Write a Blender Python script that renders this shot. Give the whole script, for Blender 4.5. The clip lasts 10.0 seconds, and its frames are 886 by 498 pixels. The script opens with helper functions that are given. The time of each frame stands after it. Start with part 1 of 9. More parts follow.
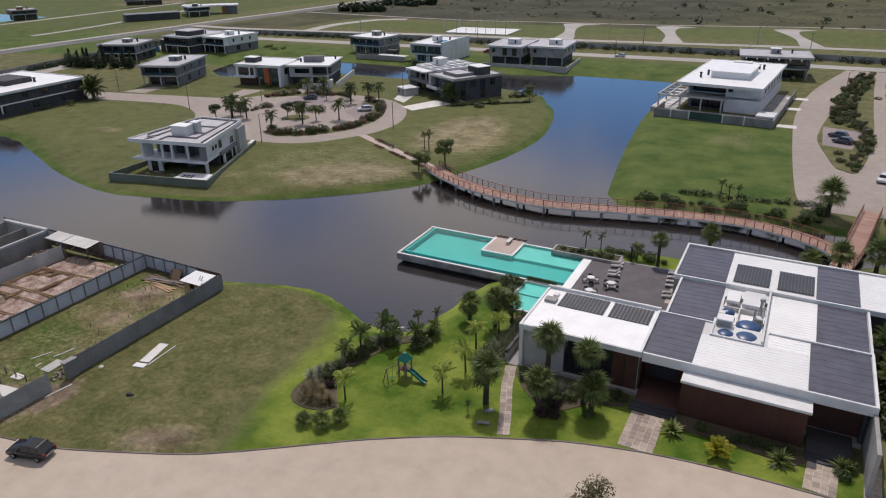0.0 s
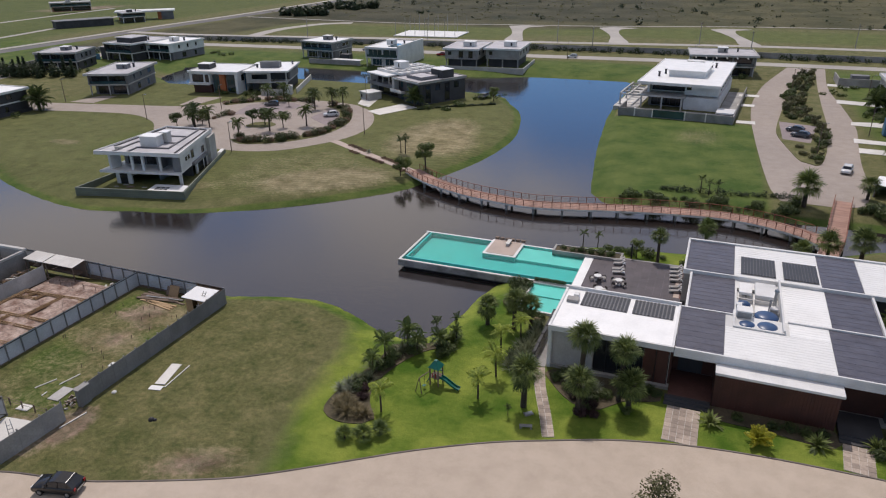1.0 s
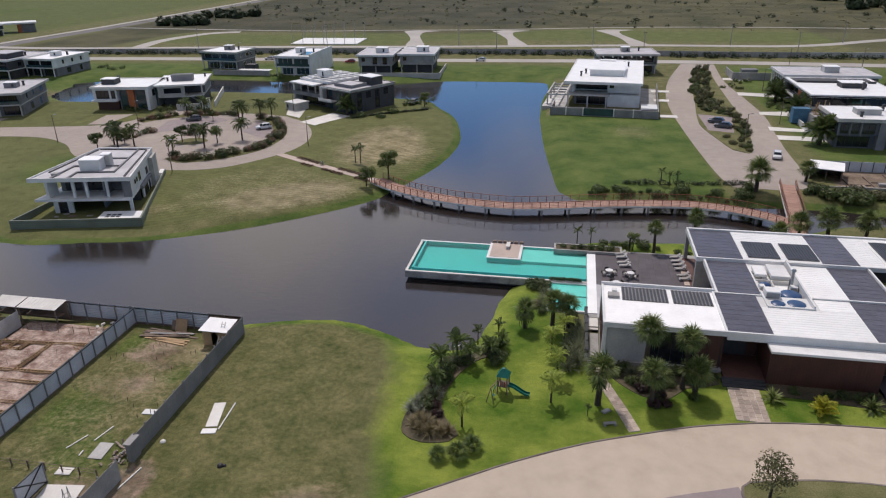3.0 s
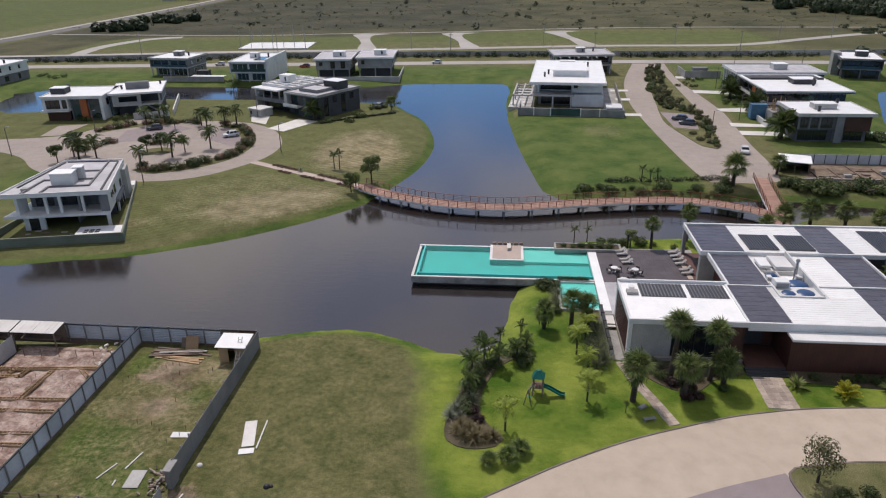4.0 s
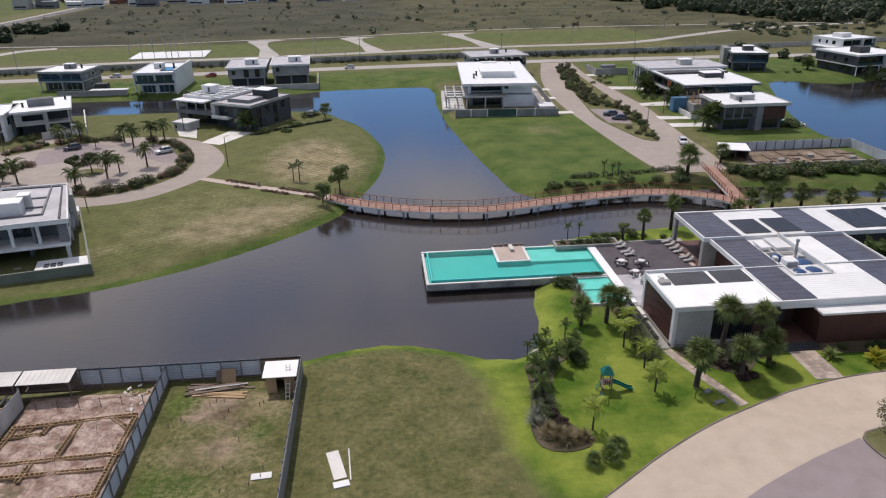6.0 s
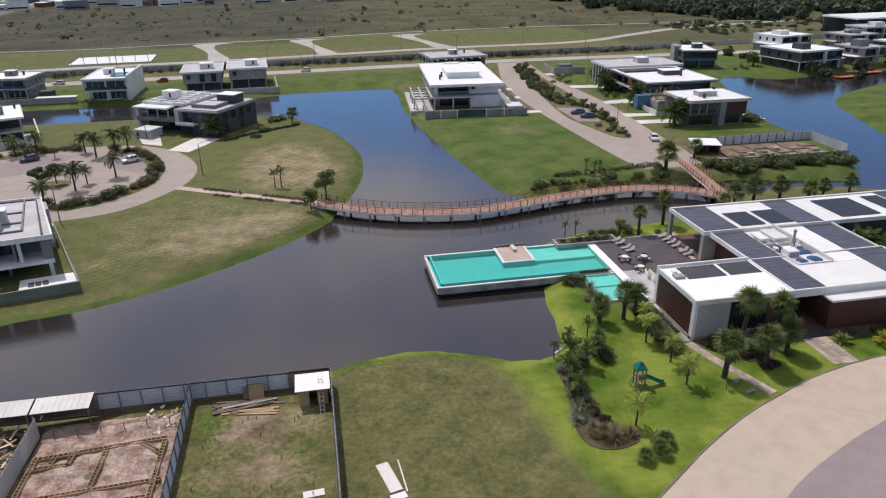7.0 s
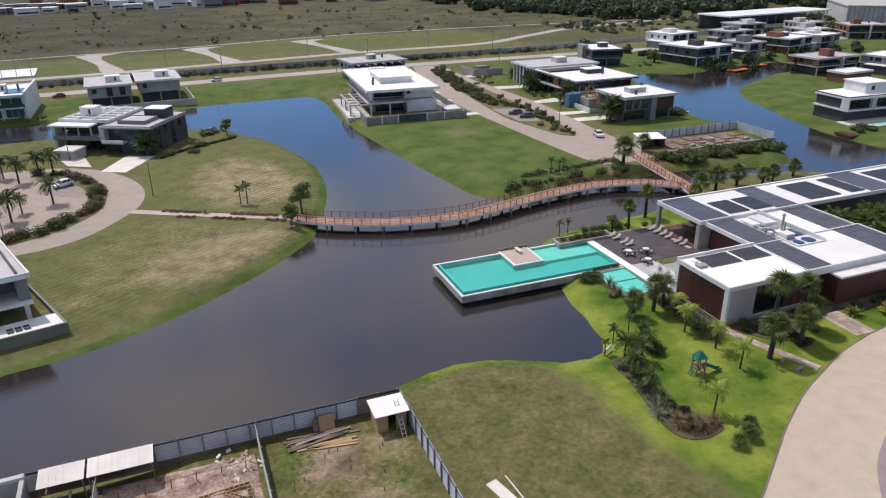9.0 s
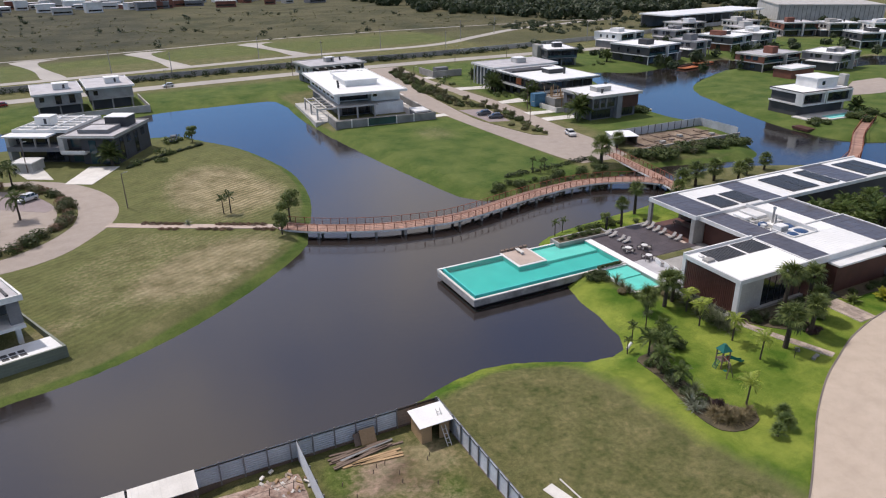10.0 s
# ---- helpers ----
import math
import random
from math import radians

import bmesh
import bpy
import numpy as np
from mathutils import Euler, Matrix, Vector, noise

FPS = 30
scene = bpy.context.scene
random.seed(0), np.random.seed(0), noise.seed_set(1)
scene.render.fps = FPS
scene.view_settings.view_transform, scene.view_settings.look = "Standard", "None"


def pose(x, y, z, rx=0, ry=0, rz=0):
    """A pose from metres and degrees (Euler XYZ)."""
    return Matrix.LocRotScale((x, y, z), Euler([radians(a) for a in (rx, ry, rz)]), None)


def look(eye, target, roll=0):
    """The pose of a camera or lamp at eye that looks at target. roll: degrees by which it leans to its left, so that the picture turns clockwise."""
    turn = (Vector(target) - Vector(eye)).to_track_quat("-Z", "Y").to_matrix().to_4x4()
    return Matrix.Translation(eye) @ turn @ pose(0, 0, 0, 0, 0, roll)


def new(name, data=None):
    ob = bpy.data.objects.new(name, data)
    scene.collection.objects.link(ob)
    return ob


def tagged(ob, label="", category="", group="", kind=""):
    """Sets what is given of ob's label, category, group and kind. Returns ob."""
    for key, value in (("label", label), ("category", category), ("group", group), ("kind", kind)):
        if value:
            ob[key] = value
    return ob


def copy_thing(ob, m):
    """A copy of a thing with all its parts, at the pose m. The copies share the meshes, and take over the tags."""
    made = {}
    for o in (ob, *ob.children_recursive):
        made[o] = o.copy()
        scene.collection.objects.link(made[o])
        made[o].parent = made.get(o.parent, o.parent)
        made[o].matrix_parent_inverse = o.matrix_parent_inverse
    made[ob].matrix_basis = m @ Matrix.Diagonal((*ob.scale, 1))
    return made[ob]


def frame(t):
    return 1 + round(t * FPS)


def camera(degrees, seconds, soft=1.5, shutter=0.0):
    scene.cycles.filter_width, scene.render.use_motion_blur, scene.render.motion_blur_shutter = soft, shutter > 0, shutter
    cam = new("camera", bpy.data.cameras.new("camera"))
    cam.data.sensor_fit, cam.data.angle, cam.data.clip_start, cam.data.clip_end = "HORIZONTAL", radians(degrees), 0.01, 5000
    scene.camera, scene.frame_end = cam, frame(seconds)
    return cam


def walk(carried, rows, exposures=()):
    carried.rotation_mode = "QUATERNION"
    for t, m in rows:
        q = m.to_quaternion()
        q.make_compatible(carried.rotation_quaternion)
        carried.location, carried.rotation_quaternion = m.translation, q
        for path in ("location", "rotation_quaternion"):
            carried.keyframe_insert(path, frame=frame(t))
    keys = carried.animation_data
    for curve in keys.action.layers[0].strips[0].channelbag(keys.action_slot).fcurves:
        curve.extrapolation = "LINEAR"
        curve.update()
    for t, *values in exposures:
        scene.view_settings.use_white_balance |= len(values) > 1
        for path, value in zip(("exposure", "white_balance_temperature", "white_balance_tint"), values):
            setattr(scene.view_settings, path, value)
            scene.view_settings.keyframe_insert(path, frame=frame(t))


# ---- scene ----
cam = camera(65.1, 10.0, 1.15)
METRES, EYE, TILT, LEAN, TURN = 92.7, 42.1, 0.5, 0.0, 27.4
ROWS = [
    (0.0, 0.0, 0.0, 0.0, -0.28, -24.63, 0.62),
    (0.5, -0.0494, 0.005, 0.0003, -3.06, -24.56, 0.6),
    (1.0, -0.0985, 0.0125, 0.0006, -5.84, -24.46, 0.57),
    (1.5, -0.1471, 0.0221, 0.0004, -8.6, -24.38, 0.54),
    (2.0, -0.1953, 0.0339, -0.0, -11.37, -24.29, 0.54),
    (2.5, -0.2429, 0.0483, 0.0004, -14.13, -24.21, 0.53),
    (4.0, -0.3804, 0.1043, 0.0011, -22.24, -23.98, 0.49),
    (4.5, -0.4244, 0.1275, 0.0011, -24.96, -23.9, 0.49),
    (5.0, -0.4673, 0.1528, 0.0016, -27.65, -23.85, 0.48),
    (5.5, -0.5089, 0.1801, 0.001, -30.33, -23.82, 0.47),
    (7.0, -0.6264, 0.2762, 0.0012, -38.34, -23.76, 0.38),
    (7.5, -0.6621, 0.3116, 0.001, -40.98, -23.74, 0.37),
    (8.0, -0.6959, 0.3487, 0.0012, -43.6, -23.68, 0.36),
    (8.5, -0.7278, 0.3877, 0.0014, -46.26, -23.61, 0.36),
    (9.0, -0.7579, 0.4284, 0.0016, -48.89, -23.56, 0.35),
    (9.5, -0.7859, 0.4704, 0.0021, -51.55, -23.51, 0.35),
    (10.0, -0.8112, 0.5136, 0.0021, -54.22, -23.5, 0.31),
]
walk(cam, [(t, pose(0, 0, EYE, TILT, LEAN, TURN) @ pose(METRES * x, METRES * y, METRES * z, 90 + pitch, roll, yaw)) for t, x, y, z, yaw, pitch, roll in ROWS],
     exposures=[(0.0, -0.25, 6560, 13), (5.0, -0.09, 6560, 13), (10.0, 0.10, 6560, 13)])

# ---- light ----
SUN_EL, SUN_X, SUN_Y = 58.0, -0.42, 0.90
sky_world = bpy.data.worlds.new("sky")
scene.world = sky_world
sky_world.use_nodes = True
wn, wl = sky_world.node_tree.nodes, sky_world.node_tree.links
wbg = wn["Background"]
wsky = wn.new("ShaderNodeTexSky")
wsky.sky_type = 'NISHITA'
wsky.sun_disc = False
wsky.sun_elevation = radians(SUN_EL)
wsky.sun_rotation = math.atan2(SUN_X, SUN_Y)
wsky.air_density, wsky.dust_density, wsky.ozone_density = 1.15, 0.1, 2.6
# broken cloud over the whole sky
wco = wn.new("ShaderNodeTexCoord")
wsep = wn.new("ShaderNodeSeparateXYZ")
wl.new(wco.outputs["Generated"], wsep.inputs[0])
wadd = wn.new("ShaderNodeMath")
wadd.operation = 'ADD'
wadd.inputs[1].default_value = 0.22
wabs = wn.new("ShaderNodeMath")
wabs.operation = 'ABSOLUTE'
wl.new(wsep.outputs["Z"], wabs.inputs[0])
wl.new(wabs.outputs[0], wadd.inputs[0])
wcom = wn.new("ShaderNodeCombineXYZ")
for k in (0, 1):
    wdiv = wn.new("ShaderNodeMath")
    wdiv.operation = 'DIVIDE'
    wl.new(wsep.outputs[k], wdiv.inputs[0])
    wl.new(wadd.outputs[0], wdiv.inputs[1])
    wl.new(wdiv.outputs[0], wcom.inputs[k])
wnoise = wn.new("ShaderNodeTexNoise")
wnoise.inputs["Scale"].default_value = 1.7
wnoise.inputs["Detail"].default_value = 7.0
wnoise.inputs["Roughness"].default_value = 0.55
wramp = wn.new("ShaderNodeValToRGB")
wramp.color_ramp.elements[0].position, wramp.color_ramp.elements[1].position = 0.41, 0.68
wmix = wn.new("ShaderNodeMixRGB")
# thin cloud shines more on the sun's side of the sky
wside = wn.new("ShaderNodeVectorMath")
wside.operation = 'DOT_PRODUCT'
wside.inputs[1].default_value = (SUN_X / math.hypot(SUN_X, SUN_Y), SUN_Y / math.hypot(SUN_X, SUN_Y), 0.0)
wl.new(wco.outputs["Generated"], wside.inputs[0])
wglow = wn.new("ShaderNodeMapRange")
wglow.inputs["From Min"].default_value, wglow.inputs["From Max"].default_value = 0.40, 0.95
wglow.inputs["To Min"].default_value, wglow.inputs["To Max"].default_value = 4.7, 9.6
wl.new(wside.outputs["Value"], wglow.inputs["Value"])
wtone = wn.new("ShaderNodeMixRGB")
wtone.blend_type = 'MULTIPLY'
wtone.inputs[0].default_value = 1.0
wtone.inputs[2].default_value = (1.0, 0.955, 0.94, 1)
wl.new(wglow.outputs["Result"], wtone.inputs[1])
wl.new(wtone.outputs["Color"], wmix.inputs[2])
wl.new(wcom.outputs[0], wnoise.inputs["Vector"])
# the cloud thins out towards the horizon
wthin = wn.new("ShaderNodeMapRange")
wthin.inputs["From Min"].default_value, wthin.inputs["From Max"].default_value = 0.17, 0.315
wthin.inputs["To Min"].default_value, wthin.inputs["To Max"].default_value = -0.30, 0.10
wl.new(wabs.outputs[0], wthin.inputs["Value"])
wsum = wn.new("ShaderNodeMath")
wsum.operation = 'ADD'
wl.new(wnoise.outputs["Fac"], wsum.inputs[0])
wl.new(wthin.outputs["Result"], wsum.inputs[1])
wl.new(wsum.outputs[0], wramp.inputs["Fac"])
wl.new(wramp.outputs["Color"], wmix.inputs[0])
# the sky colour multiplied to a deeper blue, down to the horizon
wdeep = wn.new("ShaderNodeMixRGB")
wdeep.blend_type = 'MULTIPLY'
wdeep.inputs[0].default_value = 1.0
wdeep.inputs[2].default_value = (0.52, 0.77, 1.10, 1)
wl.new(wsky.outputs["Color"], wdeep.inputs[1])
wl.new(wdeep.outputs["Color"], wmix.inputs[1])
wl.new(wmix.outputs["Color"], wbg.inputs["Color"])
wbg.inputs["Strength"].default_value = 0.115

sun = new("sun", bpy.data.lights.new("sun", "SUN"))
sun.data.energy, sun.data.angle, sun.data.color = 3.1, radians(0.6), (1.0, 0.932, 0.875)
sun.matrix_world = look((SUN_X * 100, SUN_Y * 100, 100 * math.hypot(SUN_X, SUN_Y) * math.tan(radians(SUN_EL))), (0, 0, 0))


# ---- materials ----
def ramp_node(nt, stops):
    r = nt.nodes.new("ShaderNodeValToRGB")
    e = r.color_ramp.elements
    e[0].position, e[0].color = stops[0][0], (*stops[0][1], 1)
    e[1].position, e[1].color = stops[-1][0], (*stops[-1][1], 1)
    for p, c in stops[1:-1]:
        k = e.new(p)
        k.color = (*c, 1)
    return r


def noise_node(nt, scale, detail=4.0, vec=None, rough=0.55):
    n = nt.nodes.new("ShaderNodeTexNoise")
    n.inputs["Scale"].default_value, n.inputs["Detail"].default_value = scale, detail
    n.inputs["Roughness"].default_value = rough
    if vec is not None:
        nt.links.new(vec, n.inputs["Vector"])
    return n


def mixc(nt, fac, a, b, mode='MIX'):
    m = nt.nodes.new("ShaderNodeMixRGB")
    m.blend_type = mode
    for slot, v in zip(m.inputs, (fac, a, b)):
        if isinstance(v, (int, float)):
            slot.default_value = v
        elif isinstance(v, tuple):
            slot.default_value = (*v, 1)
        else:
            nt.links.new(v, slot)
    return m.outputs[0]


def base_mat(name, rough=0.7, metal=0.0, spec=0.4):
    m = bpy.data.materials.new(name)
    m.use_nodes = True
    nt = m.node_tree
    b = nt.nodes["Principled BSDF"]
    b.inputs["Roughness"].default_value, b.inputs["Metallic"].default_value = rough, metal
    b.inputs["Specular IOR Level"].default_value = spec
    pos = nt.nodes.new("ShaderNodeNewGeometry").outputs["Position"]
    return m, nt, b, pos


def stuff_mat(name, c, c2=None, rough=0.7, metal=0.0, spec=0.4, big=0.35, fine=6.0, bump=0.15, vary=0.12, dirt=0.25):
    """A plain surface with broad stains, fine grain, wear and a value that differs from piece to piece."""
    m, nt, b, pos = base_mat(name, rough, metal, spec)
    c2 = c2 or tuple(v * 0.72 for v in c)
    n1 = noise_node(nt, big, 5.0, pos)
    n2 = noise_node(nt, fine, 3.0, pos)
    r1 = ramp_node(nt, [(0.35, c2), (0.62, c)])
    nt.links.new(n1.outputs["Fac"], r1.inputs["Fac"])
    r2 = ramp_node(nt, [(0.3, (1 - dirt,) * 3), (0.7, (1.0, 1.0, 1.0))])
    nt.links.new(n2.outputs["Fac"], r2.inputs["Fac"])
    col = mixc(nt, 1.0, r1.outputs["Color"], r2.outputs["Color"], 'MULTIPLY')
    info = nt.nodes.new("ShaderNodeObjectInfo")
    r3 = ramp_node(nt, [(0.0, (1 - vary,) * 3), (1.0, (1.0, 1.0, 1.0))])
    nt.links.new(info.outputs["Random"], r3.inputs["Fac"])
    col = mixc(nt, 1.0, col, r3.outputs["Color"], 'MULTIPLY')
    nt.links.new(col, b.inputs["Base Color"])
    if bump:
        bp = nt.nodes.new("ShaderNodeBump")
        bp.inputs["Strength"].default_value, bp.inputs["Distance"].default_value = bump, 0.03
        nt.links.new(n2.outputs["Fac"], bp.inputs["Height"])
        nt.links.new(bp.outputs["Normal"], b.inputs["Normal"])
    return m


def leaf_mat(name, c, c2, rough=0.55):
    m, nt, b, pos = base_mat(name, rough, 0.0, 0.3)
    g = nt.nodes.new("ShaderNodeNewGeometry")
    info = nt.nodes.new("ShaderNodeObjectInfo")
    add = nt.nodes.new("ShaderNodeMath")
    add.operation = 'ADD'
    nt.links.new(g.outputs["Random Per Island"], add.inputs[0])
    nt.links.new(info.outputs["Random"], add.inputs[1])
    half = nt.nodes.new("ShaderNodeMath")
    half.operation = 'MULTIPLY'
    half.inputs[1].default_value = 0.5
    nt.links.new(add.outputs[0], half.inputs[0])
    r = ramp_node(nt, [(0.15, c2), (0.85, c)])
    nt.links.new(half.outputs[0], r.inputs["Fac"])
    nt.links.new(r.outputs["Color"], b.inputs["Base Color"])
    tr = nt.nodes.new("ShaderNodeBsdfTranslucent")
    nt.links.new(r.outputs["Color"], tr.inputs["Color"])
    mx = nt.nodes.new("ShaderNodeMixShader")
    mx.inputs[0].default_value = 0.3
    nt.links.new(b.outputs[0], mx.inputs[1])
    nt.links.new(tr.outputs[0], mx.inputs[2])
    nt.links.new(mx.outputs[0], nt.nodes["Material Output"].inputs["Surface"])
    return m


WHITE = stuff_mat("white_paint", (0.80, 0.80, 0.79), (0.66, 0.66, 0.65), 0.55, dirt=0.10, bump=0.05)
ROOFW = stuff_mat("white_roof", (0.93, 0.93, 0.92), (0.85, 0.85, 0.84), 0.45, dirt=0.08, bump=0.04, big=0.5)
ROOFG = stuff_mat("grey_roof", (0.56, 0.55, 0.57), (0.44, 0.43, 0.45), 0.7, dirt=0.15, big=0.4)
CONC = stuff_mat("concrete", (0.42, 0.41, 0.39), (0.30, 0.29, 0.28), 0.8, dirt=0.2)
WALLG = stuff_mat("weathered_wall_concrete", (0.30, 0.295, 0.285), (0.20, 0.197, 0.19), 0.8, dirt=0.25)
CONCM = stuff_mat("smooth_concrete", (0.50, 0.485, 0.46), (0.40, 0.385, 0.365), 0.8, dirt=0.15)
CONCL = stuff_mat("light_concrete", (0.56, 0.55, 0.53), (0.44, 0.43, 0.41), 0.8, dirt=0.18)
GREYW = stuff_mat("grey_render", (0.235, 0.235, 0.245), (0.17, 0.17, 0.18), 0.75, dirt=0.15)
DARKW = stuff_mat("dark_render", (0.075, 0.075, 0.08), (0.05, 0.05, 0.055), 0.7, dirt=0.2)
SLATE = stuff_mat("slate_render", (0.135, 0.14, 0.155), (0.10, 0.105, 0.12), 0.7, dirt=0.15)
BOARDC = stuff_mat("stained_board_concrete", (0.47, 0.46, 0.45), (0.26, 0.255, 0.25), 0.8, dirt=0.35, big=0.5, fine=2.5)
BLACK = stuff_mat("black_metal", (0.03, 0.03, 0.033), (0.02, 0.02, 0.022), 0.5)
BRICK = stuff_mat("red_brick", (0.27, 0.105, 0.07), (0.18, 0.07, 0.05), 0.8, fine=12)
RUST = stuff_mat("brown_wood_cladding", (0.105, 0.040, 0.029), (0.07, 0.028, 0.021), 0.6, fine=9)
PORCH = stuff_mat("reddish_porch_tile", (0.16, 0.075, 0.06), (0.11, 0.05, 0.04), 0.6, fine=4)
GREENF = stuff_mat("grey_green_sheet", (0.20, 0.225, 0.18), (0.15, 0.17, 0.135), 0.6, dirt=0.15)
ORANGE = stuff_mat("orange_render", (0.55, 0.17, 0.06), (0.42, 0.13, 0.05), 0.7)
WOOD = stuff_mat("fresh_timber", (0.52, 0.36, 0.20), (0.38, 0.25, 0.14), 0.75, fine=9)
WOODG = stuff_mat("weathered_timber", (0.24, 0.18, 0.14), (0.15, 0.11, 0.09), 0.8, fine=9)
DECKW = stuff_mat("bridge_planks", (0.50, 0.30, 0.23), (0.38, 0.22, 0.165), 0.75, fine=8, vary=0.25)
RAILW = stuff_mat("bridge_rail_wood", (0.30, 0.10, 0.055), (0.20, 0.07, 0.04), 0.7, fine=8)
DECKD = stuff_mat("dark_deck_tile", (0.115, 0.095, 0.106), (0.085, 0.071, 0.079), 0.6, fine=5, vary=0.18)
STONE = stuff_mat("stone_paver", (0.56, 0.46, 0.38), (0.42, 0.34, 0.285), 0.8, vary=0.35, fine=5)
COPING = stuff_mat("pale_coping", (0.74, 0.72, 0.68), (0.62, 0.60, 0.56), 0.65, dirt=0.1)
SANDP = stuff_mat("pale_pink_pavers", (0.62, 0.50, 0.43), (0.52, 0.42, 0.36), 0.8, fine=5)
SOLAR = stuff_mat("solar_mat", (0.028, 0.028, 0.031), (0.018, 0.018, 0.021), 0.34, spec=0.6, dirt=0.3)
SHEET = stuff_mat("dark_roof_sheet", (0.125, 0.122, 0.150), (0.095, 0.092, 0.115), 0.32, metal=0.25, dirt=0.15, fine=0.9, big=0.5, bump=0.5)
for nd in SHEET.node_tree.nodes:
    if nd.type == 'BUMP':
        nd.inputs["Distance"].default_value = 0.16
RIBW = stuff_mat("white_roof_sheet", (0.93, 0.93, 0.91), (0.86, 0.86, 0.84), 0.4, dirt=0.08)
FENCE = stuff_mat("corrugated_steel", (0.60, 0.635, 0.68), (0.48, 0.51, 0.55), 0.5, metal=0.15, dirt=0.2)
FENCEB = stuff_mat("grey_painted_sheet", (0.26, 0.255, 0.255), (0.19, 0.19, 0.19), 0.55, dirt=0.2)
RUSTY = stuff_mat("rusty_sheet", (0.34, 0.27, 0.22), (0.26, 0.2, 0.16), 0.6)
SOIL = stuff_mat("reddish_soil", (0.56, 0.44, 0.375), (0.25, 0.155, 0.12), 0.95, big=0.7, fine=3.5, bump=0.9, dirt=0.5)
MULCH = stuff_mat("brown_mulch", (0.15, 0.12, 0.075), (0.08, 0.07, 0.04), 0.95, fine=5, bump=0.5, dirt=0.4)
TEAL = stuff_mat("teal_plastic", (0.006, 0.16, 0.125), (0.005, 0.12, 0.095), 0.45, dirt=0.1)
TANKB = stuff_mat("blue_tank", (0.035, 0.09, 0.21), (0.03, 0.07, 0.17), 0.35, dirt=0.1)
TRUNK = stuff_mat("palm_trunk", (0.11, 0.085, 0.065), (0.06, 0.047, 0.037), 0.9, fine=9, bump=0.5, dirt=0.4)
KERB = stuff_mat("kerb_concrete", (0.24, 0.205, 0.18), (0.15, 0.125, 0.11), 0.85)
CARK = stuff_mat("black_car_paint", (0.012, 0.012, 0.014), (0.010, 0.010, 0.012), 0.18, spec=0.6, dirt=0.1, bump=0)
CARW = stuff_mat("white_car_paint", (0.75, 0.75, 0.75), (0.7, 0.7, 0.7), 0.2, spec=0.6, dirt=0.05, bump=0)
CARG = stuff_mat("grey_car_paint", (0.10, 0.10, 0.11), (0.08, 0.08, 0.09), 0.25, spec=0.6, dirt=0.05, bump=0)
CARR = stuff_mat("red_car_paint", (0.35, 0.02, 0.02), (0.3, 0.02, 0.02), 0.25, spec=0.6, dirt=0.05, bump=0)
RUBBER = stuff_mat("rubber", (0.02, 0.02, 0.02), None, 0.8)
STEEL = stuff_mat("steel", (0.45, 0.46, 0.47), (0.36, 0.37, 0.38), 0.35, metal=0.7)
FABRIC = stuff_mat("pale_fabric", (0.46, 0.44, 0.42), (0.38, 0.36, 0.35), 0.9)
WICKER = stuff_mat("dark_wicker", (0.09, 0.08, 0.075), (0.05, 0.045, 0.042), 0.7, fine=12)
NETTING = stuff_mat("blue_netting", (0.10, 0.24, 0.38), (0.05, 0.13, 0.23), 0.8)
REDTAIL = stuff_mat("tail_light", (0.4, 0.02, 0.02), None, 0.3)
ASPH = stuff_mat("grey_asphalt", (0.20, 0.19, 0.19), (0.15, 0.145, 0.145), 0.9, fine=3, big=0.06)
FARROAD = stuff_mat("pale_concrete_road", (0.50, 0.47, 0.43), (0.42, 0.39, 0.36), 0.85, big=0.05)

L_FAN = leaf_mat("fan_palm_leaf", (0.20, 0.245, 0.07), (0.045, 0.07, 0.02))
L_FEA = leaf_mat("feather_palm_leaf", (0.42, 0.48, 0.09), (0.20, 0.26, 0.05))
L_SHR = leaf_mat("shrub_leaf", (0.115, 0.15, 0.045), (0.04, 0.062, 0.02))
L_DRY = leaf_mat("dry_grass_leaf", (0.30, 0.24, 0.13), (0.14, 0.12, 0.06))
L_RED = leaf_mat("reddish_shrub_leaf", (0.21, 0.13, 0.085), (0.10, 0.075, 0.05))
L_YEL = leaf_mat("yellow_palm_leaf", (0.52, 0.47, 0.05), (0.28, 0.30, 0.04))
L_TRE = leaf_mat("tree_leaf", (0.165, 0.215, 0.06), (0.065, 0.1, 0.03))
L_WOO = leaf_mat("wood_leaf", (0.055, 0.078, 0.034), (0.022, 0.034, 0.018))
L_GRAS = leaf_mat("grey_grass_leaf", (0.24, 0.26, 0.15), (0.11, 0.13, 0.07))
L_PURP = leaf_mat("purple_shrub_leaf", (0.07, 0.035, 0.035), (0.03, 0.018, 0.018))
L_BRO = leaf_mat("brown_shrub_leaf", (0.175, 0.17, 0.075), (0.07, 0.075, 0.038))
L_SILV = leaf_mat("silver_leaf", (0.36, 0.38, 0.30), (0.2, 0.22, 0.16))


def glass_mat(name, c, rough=0.06):
    m, nt, b, pos = base_mat(name, rough, 0.0, 0.7)
    n = noise_node(nt, 0.25, 2.0, pos)
    r = ramp_node(nt, [(0.3, tuple(v * 0.6 for v in c)), (0.7, c)])
    nt.links.new(n.outputs["Fac"], r.inputs["Fac"])
    nt.links.new(r.outputs["Color"], b.inputs["Base Color"])
    return m


GLASS = glass_mat("dark_window_glass", (0.018, 0.022, 0.028))
GLASSB = glass_mat("blue_window_glass", (0.03, 0.075, 0.09))


